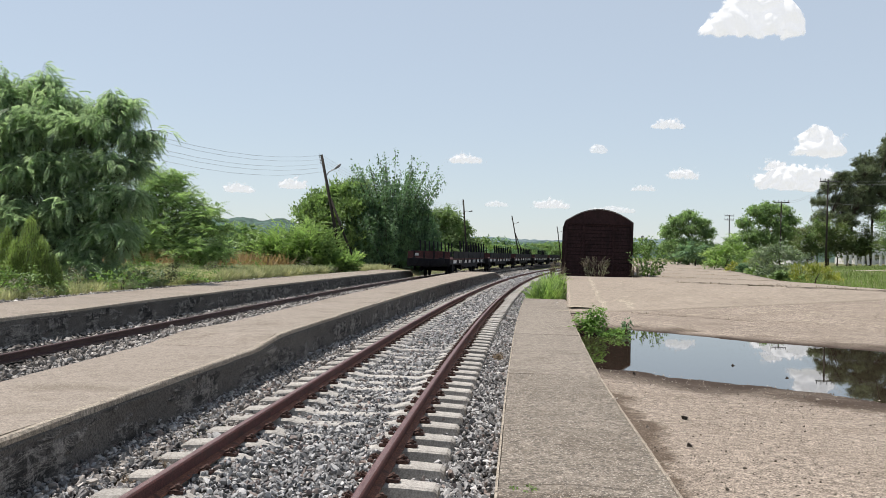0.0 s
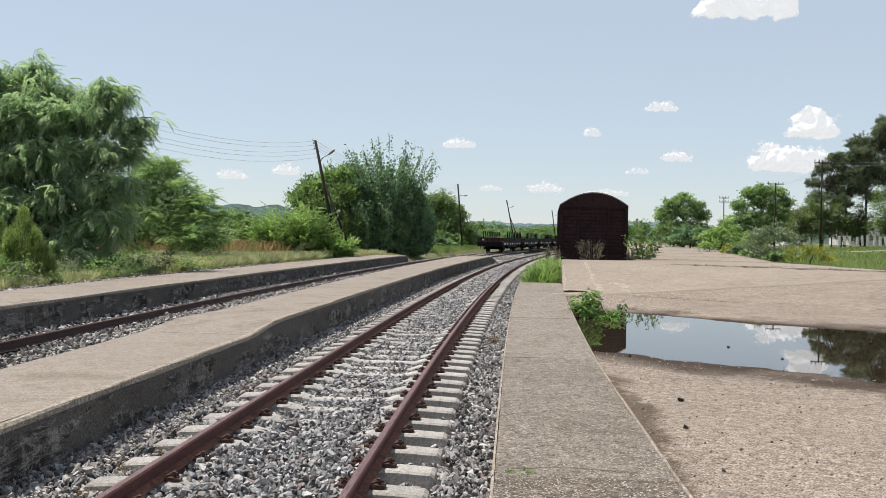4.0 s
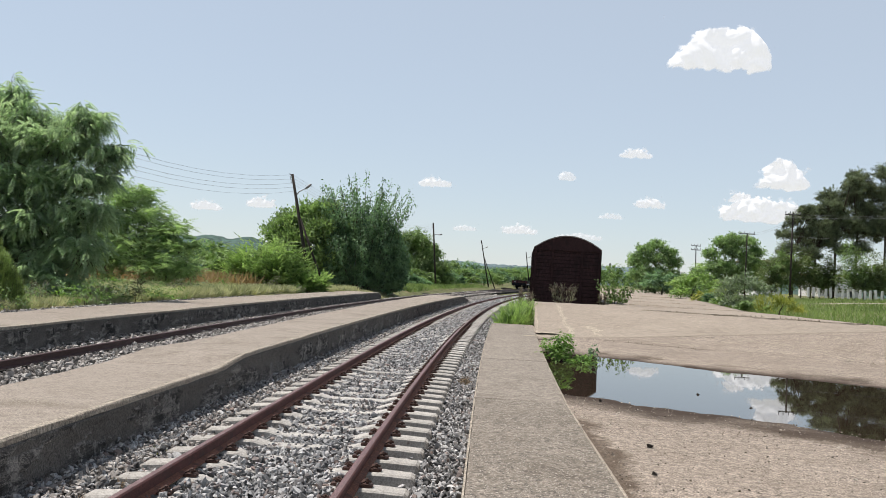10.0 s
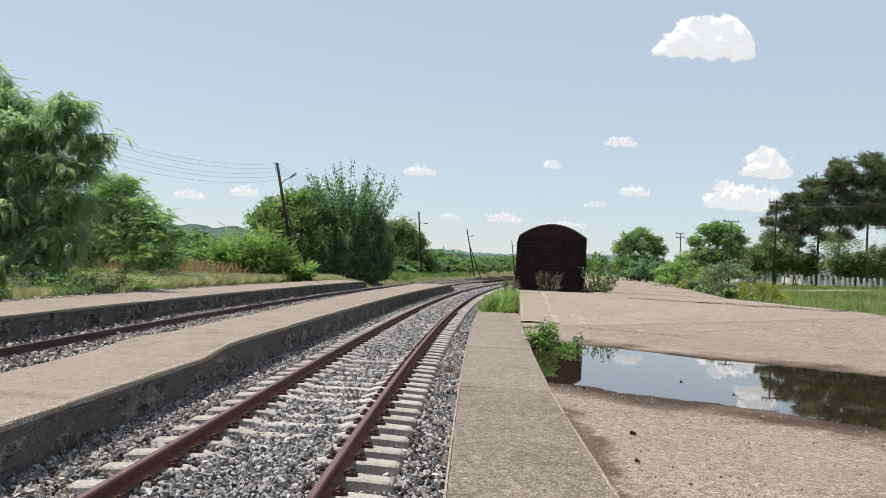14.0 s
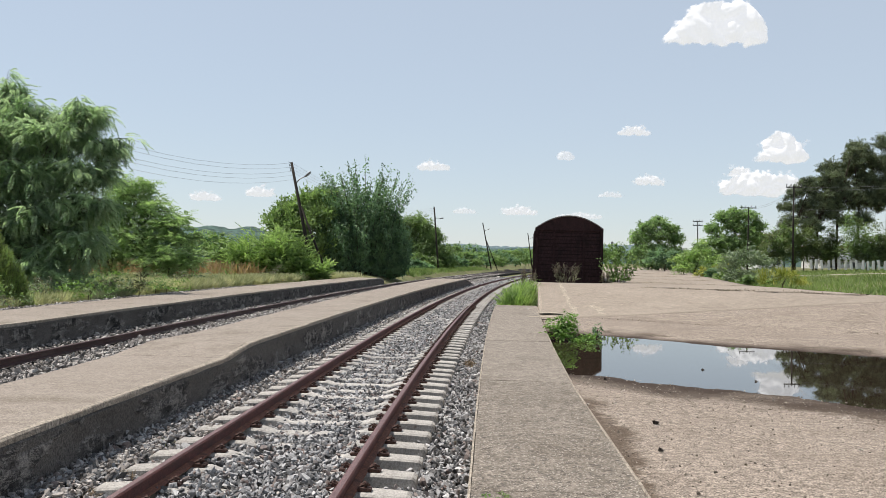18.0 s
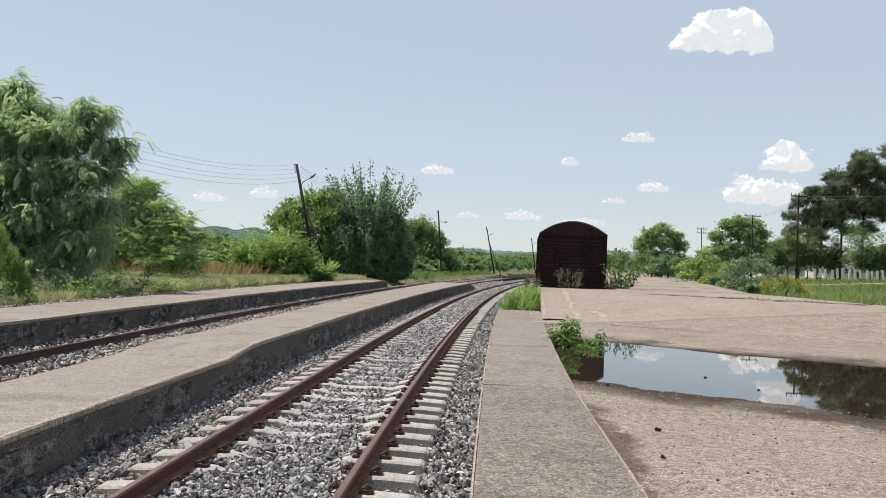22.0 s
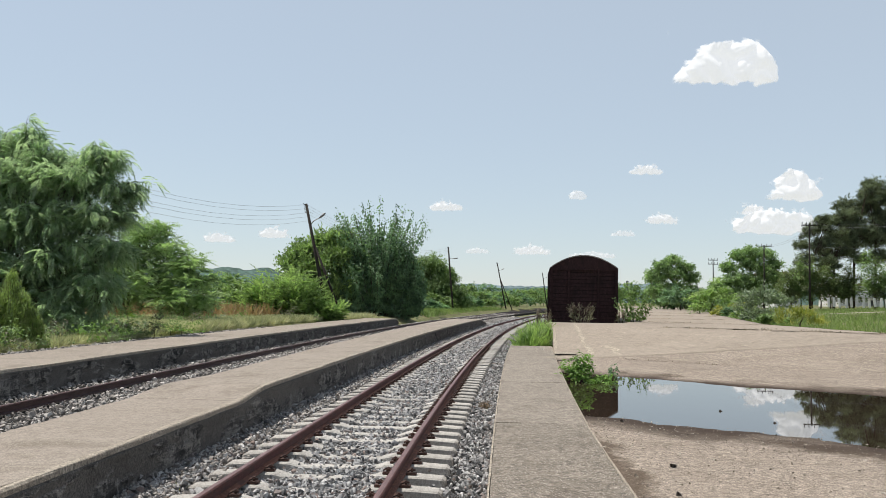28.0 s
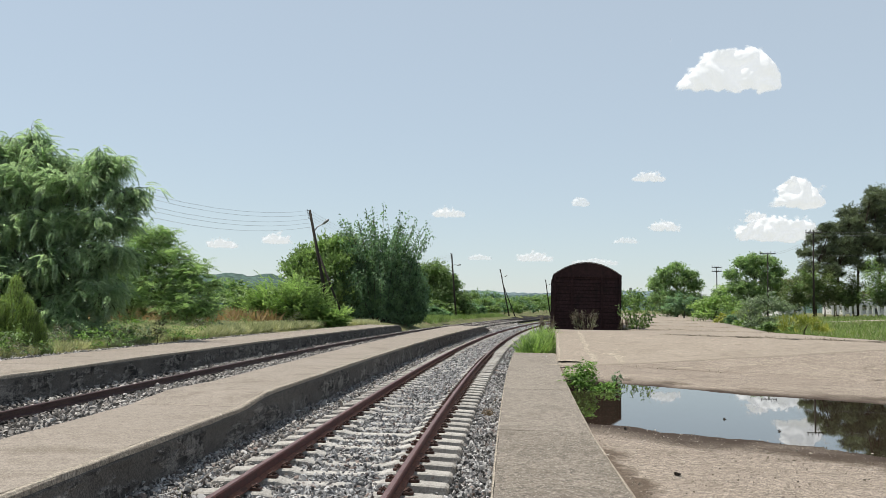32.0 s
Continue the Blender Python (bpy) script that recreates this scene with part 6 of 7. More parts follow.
bough_tree("round_tree", (26.0, 115, 0.9), ROUND_A, LEAF_ROUND, "round-crowned green tree beyond the yard", BROAD, hearts=[(26.0, 114.6, 3.0, 3.1, 1.5, 2.2)], size=0.36, density=34, per=18, trunk=0.2, fill=26, grow=1.2, limb=0.25, pitch=(30, 35), roll=(0, 40), side=(60, 30), rise=(-0.2, 1.0), jitter=0.10)
ROUND_B = [(32.3, 112.5, 6.0, 1.0, 1.4, 0.9), (33.4, 112, 7.4, 1.1, 1.4, 0.9), (34.9, 112, 7.9, 1.2, 1.4, 0.8), (36.5, 112, 7.6, 1.2, 1.4, 0.9), (37.6, 112, 6.3, 1.0, 1.4, 0.9), (38.0, 112, 4.6, 0.9, 1.3, 1.0), (34.8, 111.4, 6.2, 1.7, 1.3, 1.1),
           (36.6, 111.2, 5.2, 1.3, 1.3, 1.1), (32.6, 111.4, 4.3, 1.5, 1.3, 1.1), (34.6, 111, 4.0, 1.7, 1.3, 1.3), (37.0, 111, 3.0, 1.5, 1.3, 1.2), (32.4, 111, 2.4, 1.7, 1.3, 1.1), (34.8, 110.8, 2.0, 1.7, 1.3, 1.0), (30.6, 111.6, 3.6, 1.0, 1.2, 0.8)]
bough_tree("round_tree", (34.6, 112, 1.1), ROUND_B, LEAF_ROUND, "broad green tree behind power poles", BROAD, hearts=[(34.8, 111.6, 3.6, 3.6, 1.6, 2.6)], size=0.36, density=34, per=18, trunk=0.2, fill=26, grow=1.2, limb=0.25, pitch=(30, 35), roll=(0, 40), side=(60, 30), rise=(-0.2, 1.0), jitter=0.10)
plant("dark_shrub", (23.4, 100, 0.7), [(22.6, 100, 2.0, 1.3, 1.2, 1.1), (23.8, 100, 2.6, 1.2, 1.2, 1.1), (24.4, 100, 1.7, 1.0, 1.0, 1.0)], 1700, BROAD, 0.34, LEAF_DARK, "dark green shrub at the platform edge", "bush", trunk=0.08, limbs=False)
plant("light_shrub", (18.8, 70, 0.6), [(18.0, 70, 1.7, 1.1, 1.0, 1.1), (19.1, 70, 2.2, 1.1, 1.0, 1.2), (17.6, 69, 1.2, 0.8, 0.8, 0.7)], 2200, BROAD, 0.26, LEAF_BRIGHT, "light green shrub at the platform edge", "bush", trunk=0.07, limbs=False)
plant("light_shrub", (17.6, 60, 0.6), [(17.0, 60, 1.0, 0.7, 0.8, 0.5), (18.0, 60, 1.2, 0.8, 0.8, 0.6)], 1100, BROAD, 0.2, LEAF_YELLOW, "low yellow-green shrub at the platform edge", "bush", trunk=0.05, limbs=False)
for i, (y, d, r, h) in enumerate(((40, 0.9, 0.5, 0.6), (48, 1.2, 0.8, 0.9), (53, 1.0, 0.7, 0.9), (58, 1.0, 0.9, 1.0), (65, 1.4, 0.9, 1.2), (75, 1.0, 0.9, 1.1), (80, 1.6, 1.3, 2.0), (86, 1.2, 1.2, 1.5), (92, 1.6, 1.2, 1.8), (108, 1.5, 1.4, 1.9), (116, 2.0, 1.8, 2.4), (130, 2.5, 2.4, 3.4), (150, 3.5, 3.0, 4.4))):
    x = yard_right(y) + d
    plant("verge_shrub", (x, y, 0.6), [(x - r * 0.4, y, 0.6 + h * 0.5, r * 0.7, r * 0.7, h * 0.45), (x + r * 0.5, y, 0.6 + h * 0.4, r * 0.7, r * 0.7, h * 0.4)], 800, BROAD, 0.14 + y * 0.0022,
          (LEAF_FAR, LEAF_GREY, LEAF_BRIGHT, LEAF_DARK)[i % 4], "leafy shrub along the platform's grassy edge", "bush", trunk=0.03, limbs=False, group="shrubs along the platform edge", clumps=18)
plant("grey_shrub", (14.6, 45, 0.8), [(13.9, 45, 1.5, 0.7, 0.8, 0.7), (14.6, 45, 1.9, 0.6, 0.7, 0.7), (15.4, 45, 1.5, 0.6, 0.7, 0.6), (14.8, 44.5, 1.1, 1.0, 0.8, 0.4)], 3000, BROAD, 0.15, LEAF_GREY, "airy grey-green shrub at the platform edge", "bush", trunk=0.05, clumps=30, pitch=(-30, 30))
plant("yellow_shrub", (12.5, 34.5, 0.7), [(12.1, 34.5, 1.05, 0.45, 0.5, 0.4), (12.7, 34.5, 1.2, 0.4, 0.5, 0.35), (13.2, 34.5, 0.9, 0.4, 0.4, 0.25)], 900, (NEEDLE_V, LEAF_F), 0.22, LEAF_YELLOW, "low yellowish broom-like shrub at the platform edge", "bush", trunk=0.03, limbs=False, pitch=(-35, 30), clumps=20)


PINE_BARK = rough_material("pine_bark", (0.045, 0.033, 0.027), (0.095, 0.07, 0.056), 3, 25, 0.95, 0.6, 0.02, stretch=(3, 3, 0.7))
TUFT = ([(0, 0, 0), (0.5, 0.07, 0.05), (1, 0, 0), (0.5, -0.07, 0.05), (0, 0, 0), (0.45, 0.30, 0.08), (0.85, 0.5, 0), (0.40, 0.38, 0.02), (0, 0, 0), (0.45, -0.30, 0.08), (0.85, -0.5, 0), (0.40, -0.38, 0.02), (0, 0, 0), (0.3, 0.06, 0.4), (0.5, 0, 0.8), (0.3, -0.06, 0.4)],
        [(0, 1, 2, 3), (4, 5, 6, 7), (8, 9, 10, 11), (12, 13, 14, 15)])


def pine(foot, puffs, seed, label):
    """A pine: a bare leaning trunk and rounded puffs of needles on crooked limbs."""
    r = np.random.default_rng(seed)
    lobes = []
    for x, z, q in puffs:
        y = foot[1] + r.normal(0, 0.7)
        lobes.append((x, y, z, q, q * 0.95, q * 0.82))
        for _ in range(4):
            a, k = r.uniform(0, 2 * math.pi), q * r.uniform(0.42, 0.6)
            lobes.append((x + math.cos(a) * q * 0.8, y + math.sin(a) * q * 0.6, z + r.uniform(-0.9, 0.6) * q, k, k, k * 0.75))
    return bough_tree("pine_tree", foot, lobes, LEAF_PINE, label, TUFT, 0.27, density=32, per=16, trunk=0.12, group="pines behind the fence", fill=34, grow=1.42, limb=0.25, fork_at=0.5, bark=PINE_BARK, twig=0.02,
                      pitch=(-30, 40), roll=(0, 45), side=(60, 40), rise=(-0.35, 1.0), arch=0.25, jitter=0.06, t0=0.35)


pine((34.6, 92, 1.5), ((33.3, 4.6, 0.8), (34.0, 6.0, 0.9), (33.7, 7.4, 0.75), (34.7, 9.0, 0.85), (35.5, 9.8, 0.8), (35.6, 7.6, 1.0), (36.0, 5.8, 0.8), (34.9, 4.4, 0.7)), 1, "dark pine with separate puffs of needles, lowest of the row")
pine((37.2, 93, 1.5), ((37.0, 9.9, 0.9), (37.5, 8.3, 1.1), (36.9, 6.9, 0.9), (38.4, 10.6, 0.95), (38.6, 8.9, 1.0), (38.4, 7.0, 0.9), (37.0, 5.4, 0.8)), 2, "tall dark pine with layered puffs of needles")
pine((39.6, 94, 1.5), ((39.5, 12.0, 1.0), (39.4, 10.2, 1.1), (40.4, 11.2, 1.0), (40.2, 8.8, 1.2), (39.2, 7.6, 0.9), (40.9, 13.0, 0.9), (40.0, 6.2, 0.9)), 3, "tall dark pine with layered puffs of needles")
pine((42.2, 95, 1.5), ((42.0, 13.8, 1.1), (41.8, 12.0, 1.2), (43.0, 12.8, 1.1), (42.6, 10.4, 1.3), (41.8, 8.6, 1.1), (43.6, 9.0, 1.2), (42.6, 6.6, 1.0)), 4, "tall dark pine with layered puffs of needles")
pine((45.2, 95, 1.5), ((45.0, 14.4, 1.2), (44.8, 12.4, 1.3), (46.0, 13.2, 1.2), (45.4, 10.6, 1.4), (44.8, 8.6, 1.2), (46.4, 9.2, 1.3)), 5, "tallest dark pine with layered puffs of needles")
pine((48.4, 96, 1.5), ((48.2, 14.2, 1.3), (47.8, 12.2, 1.3), (49.2, 12.8, 1.3), (48.6, 10.2, 1.5), (47.8, 8.4, 1.2)), 6, "tall dark pine with layered puffs of needles")
pine((51.6, 96, 1.5), ((51.4, 13.6, 1.4), (51.0, 11.6, 1.4), (52.4, 12.0, 1.4), (51.6, 9.4, 1.5)), 7, "tall dark pine with layered puffs of needles")
for i in range(15):
    x, y, r, h = 31.5 + i * 1.15, 89.0 + (i * 29 % 7) * 0.5, 1.4 + 0.1 * (i % 4), 3.4 + 0.5 * (i * 7 % 5)
    plant("hedge_bush", (x, y, 1.45), [(x - r * 0.4, y, 1.5 + h * 0.5, r * 0.7, r * 0.6, h * 0.45), (x + r * 0.4, y, 1.5 + h * 0.45, r * 0.7, r * 0.6, h * 0.42), (x, y - 0.3, 1.5 + h * 0.25, r * 0.8, r * 0.5, h * 0.28)], 2400, BROAD, 0.24,
          (LEAF_OLIVE, LEAF_FAR, LEAF_OLIVE)[i % 3], "leafy green bush under the pines", "bush", trunk=0.06, limbs=False, group="bushes under the pines")


def build_fence():
    root = tagged(new("fence"), "low fence of whitewashed concrete posts before pines", "fence")
    for i in range(27):
        x = 34.25 + i * 0.54 + RNG.normal(0, 0.03)
        r = part("post", box(-0.115, 0.115, -0.05, 0.05, 0, 0.88, 0.02), WHITE_PAINT, root)
        r.matrix_basis = pose(x, 86.8, 1.42 + 0.05 * math.sin(i * 1.7), RNG.normal(0, 2), RNG.normal(-3, 3), RNG.normal(0, 8))
    part("rail", tube([(34.0, 86.88, 2.1), (48.6, 86.88, 2.1)], [0.02, 0.02], 6), GREY_METAL, root)


build_fence()


def build_house(x0, x1, y, z, h, storeys, label):
    root = tagged(new("house"), label, "house")
    part("wall", box(x0, x1, y, y + 9, z, z + h), WHITE_PAINT, root)
    part("roof", box(x0 - 0.4, x1 + 0.4, y - 0.4, y + 9.4, z + h, z + h + 0.35, 0.05), ROOF_TILE, root)
    n = max(2, int((x1 - x0) / 2.6))
    for s in range(storeys):
        for i in range(n):
            xc = x0 + (x1 - x0) * (i + 0.5) / n
            zc = z + h * (s + 0.5) / storeys
            w = part("window", box(xc - 0.55, xc + 0.55, y - 0.03, y + 0.05, zc - 0.6, zc + 0.6), WINDOW_DARK, root)
            part("frame", box(xc - 0.62, xc + 0.62, y - 0.05, y - 0.01, zc + 0.6, zc + 0.68), WHITE_PAINT, w)
        part("balcony", box(x0 - 0.2, x1 + 0.2, y - 1.0, y, z + h * s / storeys, z + h * s / storeys + 0.18), WHITE_PAINT, root)
    return root


build_house(50.5, 54.5, 150, 1.0, 5.6, 2, "white two-storey house with balconies behind trees")
build_house(61, 68, 150, 1.0, 3.8, 2, "white house with tiled roof behind pines")
tower = tagged(new("water_tower"), "slim grey far-off water tower", "tower")
part("shaft", tube([(159, 900, 0), (158.8, 900, 19)], [0.6, 0.5], 12), GREY_METAL, tower)
part("tank", tube([(158.8, 900, 18.5), (158.8, 900, 20), (158.8, 900, 23), (158.8, 900, 23.6)], [0.6, 1.3, 1.3, 0.4], 14), GREY_METAL, tower)


# ---- grass, weeds ----
BLADE_V = [(0, -0.03, 0), (0, 0.03, 0), (0.12, 0.02, 0.55), (0.38, 0, 1.0)]
BLADE_F = [(0, 1, 2, 3)]


def grass(name, count, where, height, material, label, width=1.0):
    p = np.array([where() for _ in range(count)])
    s = height * RNG.uniform(0.5, 1.3, count)
    v, f = scattered(BLADE_V, BLADE_F, p, rotations(count, (0, 14), (0, 14)), np.stack([s, s * width, s], 1))
    return tagged(link(name, np_mesh(name, v, f), material), label, "grass", kind="stuff")


def left_field(y0, y1, near=4.9, far=14):
    def pick():
        y = y0 + (y1 - y0) * RNG.random() ** 1.4
        x = c2(y) - (3.9 if y > 62 else near) - (far - near) * RNG.random() ** 1.3
        return x, y, ground_height(x, y) - 0.02
    return pick


def right_field():
    y = 22 + 75 * RNG.random() ** 1.3
    x = yard_right(y) + 0.15 + 26 * RNG.random() ** 1.5
    if -3.5 < y - (61.5 + 0.10 * (x - 19.5)) < 0.9:
        return right_field()
    return x, y, ground_height(x, y) - 0.02


grass("meadow_grass", 40000, left_field(18, 35, 5.45), 0.26, GRASS_FIELD, "low green and dry grass behind the platform", 0.3)
grass("meadow_grass", 95000, left_field(33, 66, 5.3), 0.42, GRASS_FIELD, "tall dry yellow-green meadow grass", 0.22)
grass("meadow_grass", 6000, left_field(90, 160, 3.9, 12), 0.5, GRASS_GREEN, "pale green verge grass along the far tracks", 1.4)
grass("russet_grass", 5000, lambda: (lambda x, y: (x, y, ground_height(x, y)))(RNG.uniform(-24, -11.5), RNG.uniform(50, 64)), 0.95, GRASS_RUST, "russet dry weeds in the meadow", 0.9)
grass("field_grass", 26000, right_field, 0.30, GRASS_GREEN, "short green field grass beyond the yard", 1.2)


def weed_clump(name, x, y, z, r, h, count, shape, size, material, label, category="weed", **kw):
    return plant(name, (x, y, z), [(x, y, z + h * 0.3, r, r, h * 0.36), (x + r * 0.4, y, z + h * 0.6, r * 0.6, r * 0.6, h * 0.35), (x - r * 0.45, y, z + h * 0.35, r * 0.7, r * 0.6, h * 0.35), (x + r * 0.2, y, z + h * 0.18, r * 0.9, r * 0.8, h * 0.2)],
                 count, shape, size, material, label, category, trunk=0.012, limbs=False, **kw)


for i in range(40):
    y = 20 + i * 0.42 + RNG.normal(0, 0.5) if i < 32 else 36 + (i - 32) * 3 + RNG.normal(0, 0.8)
    x = c2(y) - 5.0 - abs(RNG.normal(0, 2.2 if y < 34 else 2.6))
    weed_clump("meadow_weed", x, y, ground_height(x, y), RNG.uniform(0.35, 0.8), RNG.uniform(0.5, 1.1), 320, BROAD, 0.10, (LEAF_FAR, LEAF_WEED, LEAF_SEED, LEAF_FAR, LEAF_GREY)[i % 5],
               "low leafy weed in the meadow grass", "weed", group="weeds behind the platform", clumps=10)
for i, (off, y) in enumerate(((-1.12, 6.15), (-1.2, 6.75), (-1.1, 7.35), (-1.2, 5.6), (-1.3, 8.6))):
    x, yy = beside(c1, y, off)
    fan_bush("dry_tuft", (x, yy, -0.22), fan_stems((x, yy, -0.22), 34, 0.085, 0.13, 75, 0.1, 0.3), LEAF_RUST if i != 4 else LEAF_YELLOW, "small dry russet tuft in the ballast", (NEEDLE_V, LEAF_F), 0.05, per=7, category="weed", t0=0.2, twig=0.001, jitter=0.008)
x, yy = beside(c1, 15.9, 1.42)
fan_bush("dry_tuft", (x, yy, -0.26), fan_stems((x, yy, -0.26), 30, 0.20, 0.14, 70, 0.1, 0.3), LEAF_RUST, "small russet weed against the walkway", (NEEDLE_V, LEAF_F), 0.08, per=8, category="weed", t0=0.2, twig=0.002, jitter=0.01)
fan_bush("moss_tuft", (0.28, 5.2, 0.25), fan_stems((0.28, 5.2, 0.253), 14, 0.018, 0.10, 80, 0.1, 0.6), LEAF_WEED, "small green tuft in the walkway's joint", BROAD, 0.022, per=8, category="weed", t0=0.1, twig=0.0008, jitter=0.006)
weed_clump("leafy_weed", 2.14, 17.4, 0.07, 0.26, 0.66, 900, BROAD, 0.085, LEAF_WEED, "fresh green leafy weed at the puddle's edge", clumps=30, spread=0.2)
weed_clump("leafy_weed", 2.55, 17.2, 0.08, 0.26, 0.22, 420, BROAD, 0.06, LEAF_WEED, "low green weed in the puddle's shallows", clumps=20)
weed_clump("leafy_weed", 2.95, 18.3, 0.10, 0.11, 0.34, 150, BROAD, 0.06, LEAF_DARK, "small dark upright weed by the puddle", clumps=8)
fan_bush("leafy_weed", (6.75, 36.6, 0.8), fan_stems((6.75, 36.6, 0.8), 26, 1.5, 0.95, 75, 0.1, 0.2, 0.35), LEAF_WEED_DARK, "tall straggling green weeds beside the wagon", BROAD, 0.17, per=26, category="weed", t0=0.1, twig=0.008,
         pitch=(-10, 35), side=(60, 30), roll=(0, 35), jitter=0.04)


ARC_V = [(0, -0.5, 0), (0, 0.5, 0), (0.04, -0.6, 0.4), (0.04, 0.6, 0.4), (0.18, -0.5, 0.75), (0.18, 0.5, 0.75), (0.42, -0.28, 0.95), (0.42, 0.28, 0.95), (0.66, -0.03, 0.92), (0.66, 0.03, 0.92)]
ARC_F = [(0, 1, 3, 2), (2, 3, 5, 4), (4, 5, 7, 6), (6, 7, 9, 8)]


def grass_tuft(x, y, z, r, h, count, label):
    """Broad arching blades in a dense tuft."""
    root = tagged(new("grass_tuft"), label, "grass")
    root.location = (x, y, z)
    p = np.stack([RNG.normal(0, r, count), RNG.normal(0, r * 1.6, count), np.zeros(count)], 1)
    s = h * RNG.uniform(0.35, 1.15, count) * np.exp(-0.35 * (p[:, 0] / r) ** 2 * 0.3)
    v, f = scattered(ARC_V, ARC_F, p, rotations(count, (0, 12), (0, 12)), np.stack([s * RNG.uniform(0.3, 1.0, count), 0.03 * RNG.uniform(0.6, 1.3, count), s], 1))
    link("foliage", np_mesh("foliage", v, f), LEAF_REED, root)


def plume_weed(x, y, z, r, h, count, label):
    """Stalks with a few narrow leaves and brown feathery seed heads."""
    st = fan_stems((x, y, z), count, h, r, 70, 0.1, 0.5, 0.3)
    root = tagged(new("plume_weed"), label, "weed")
    root.location = (x, y, z)
    o = np.array((x, y, z))
    v, f = twigs(st - o, 0.006, 0.003)
    link("stalk", np_mesh("stalk", v, f), LEAF_DRY, root)
    v, f = leafy(st - o, 6, (NEEDLE_V, LEAF_F), 0.28, t0=0.05, pitch=(-35, 25), side=(40, 30), jitter=0.02, taper=0.4)
    link("foliage", np_mesh("foliage", v, f), LEAF_SEED, root)
    v, f = leafy(st - o, 60, (LEAF_V, LEAF_F), 0.07, t0=0.66, pitch=(-40, 35), side=(60, 40), jitter=0.022, taper=0.5)
    link("plume", np_mesh("plume", v, f), LEAF_PLUME, root, "brown feathery seed heads")


LEAF_PLUME = leaf_material("seed_plume", (0.085, 0.064, 0.054), (0.27, 0.21, 0.175), 2.5, 0.3, 0.9)
LEAF_REED = leaf_material("reed_leaf", (0.12, 0.21, 0.05), (0.42, 0.54, 0.185), 3.5, 0.45)
grass_tuft(2.12, 30.2, -0.2, 0.22, 0.95, 1000, "tall fresh green reeds at the walkway's end")
grass_tuft(2.55, 31.6, -0.2, 0.17, 1.15, 900, "tall green reed tuft beside the ramp wall")
plume_weed(2.95, 34.3, 0.0, 0.35, 1.75, 22, "tall brown seeding weeds beside the ramp wall")
plume_weed(4.55, 35.6, 0.8, 0.62, 0.95, 24, "brown seeding weeds before the wagon's end")
plume_weed(6.15, 36.2, 0.8, 0.14, 0.5, 8, "small brown seeding weed by the wagon's corner")

PATH_STONE = rough_material("path_gravel", (0.30, 0.26, 0.20), (0.42, 0.37, 0.30), 0.8, 12, 0.95, 0.4, 0.01)


def build_path():
    v, f = [], []
    for i in range(31):
        x = 19.5 + i
        y = 61.5 + 0.10 * i + 0.3 * math.sin(i * 0.5)
        for k in (-0.7, 0.7):
            v.append((x, y + k, ground_height(x, y + k) + 0.17))
        if i:
            f.append((2 * i - 2, 2 * i, 2 * i + 1, 2 * i - 1))
    tagged(link("path", np_mesh("path", v, f, True), PATH_STONE), "pale gravel path across the green field", "path", kind="structure")


build_path()

# ---- loose stones ----
def pebble(x, y, z, r, material, label):
    v, f = ROCKS[RNG.integers(0, 8)]
    o = tagged(link("stone", np_mesh("stone", v * r * 2, f), material), label, "stone")
    o.matrix_basis = pose(x, y, z + r * 0.35, RNG.uniform(0, 60), RNG.uniform(0, 60), RNG.uniform(0, 360))


for x, y, r in ((1.80, 7.95, 0.062), (1.58, 6.78, 0.045), (1.98, 11.55, 0.05), (2.3, 10.9, 0.02), (3.6, 12.95, 0.05), (3.95, 11.75, 0.035), (5.1, 10.6, 0.03), (2.52, 10.4, 0.018)):
    pebble(x, y, max(0.10, yard_height(x, y)), r * 0.6, PEBBLE, "small dark stone lying on the yard")
for x, y, r in ((2.2, 26.0, 0.04),):
    pebble(x, y, max(0.1, yard_height(x, y)) if x < 2.1 else 0.25, r, PALE_PEBBLE, "pale chip of stone on concrete")

def grit():
    """Fine loose stones over the yard, more of them on the wet shore."""
    pos, size = [], []
    while len(pos) < 5200:
        y = 3.5 + 12 * RNG.random() ** 1.5
        x = ramp_left(y) + 0.03 + RNG.random() ** 1.2 * 7
        q = slope_at(x, y)
        if q > -8.9:
            continue
        if RNG.random() > (1.0 if q > -10.6 else 0.45):
            continue
        pos.append((x, y, max(yard_height(x, y), 0.1) + 0.001))
        size.append(RNG.lognormal(math.log(0.013), 0.4))
    pos, size = np.array(pos), np.array(size)
    out = []
    which = RNG.integers(0, len(ROCKS), len(pos))
    for k, (rv, rf) in enumerate(ROCKS):
        m = which == k
        out.append(scattered(rv, rf, pos[m], rotations(int(m.sum()), (0, 40), (0, 40)), size[m]))
    v, f = joined(out)
    tagged(link("grit", np_mesh("grit", v, f), GRIT), "loose sandy grit and small stones on the yard", "gravel", kind="stuff")


GRIT = island_material("sandy_grit", [(0, (0.06, 0.048, 0.036)), (0.45, (0.20, 0.165, 0.125)), (0.8, (0.36, 0.31, 0.25)), (1, (0.55, 0.50, 0.43))])
grit()

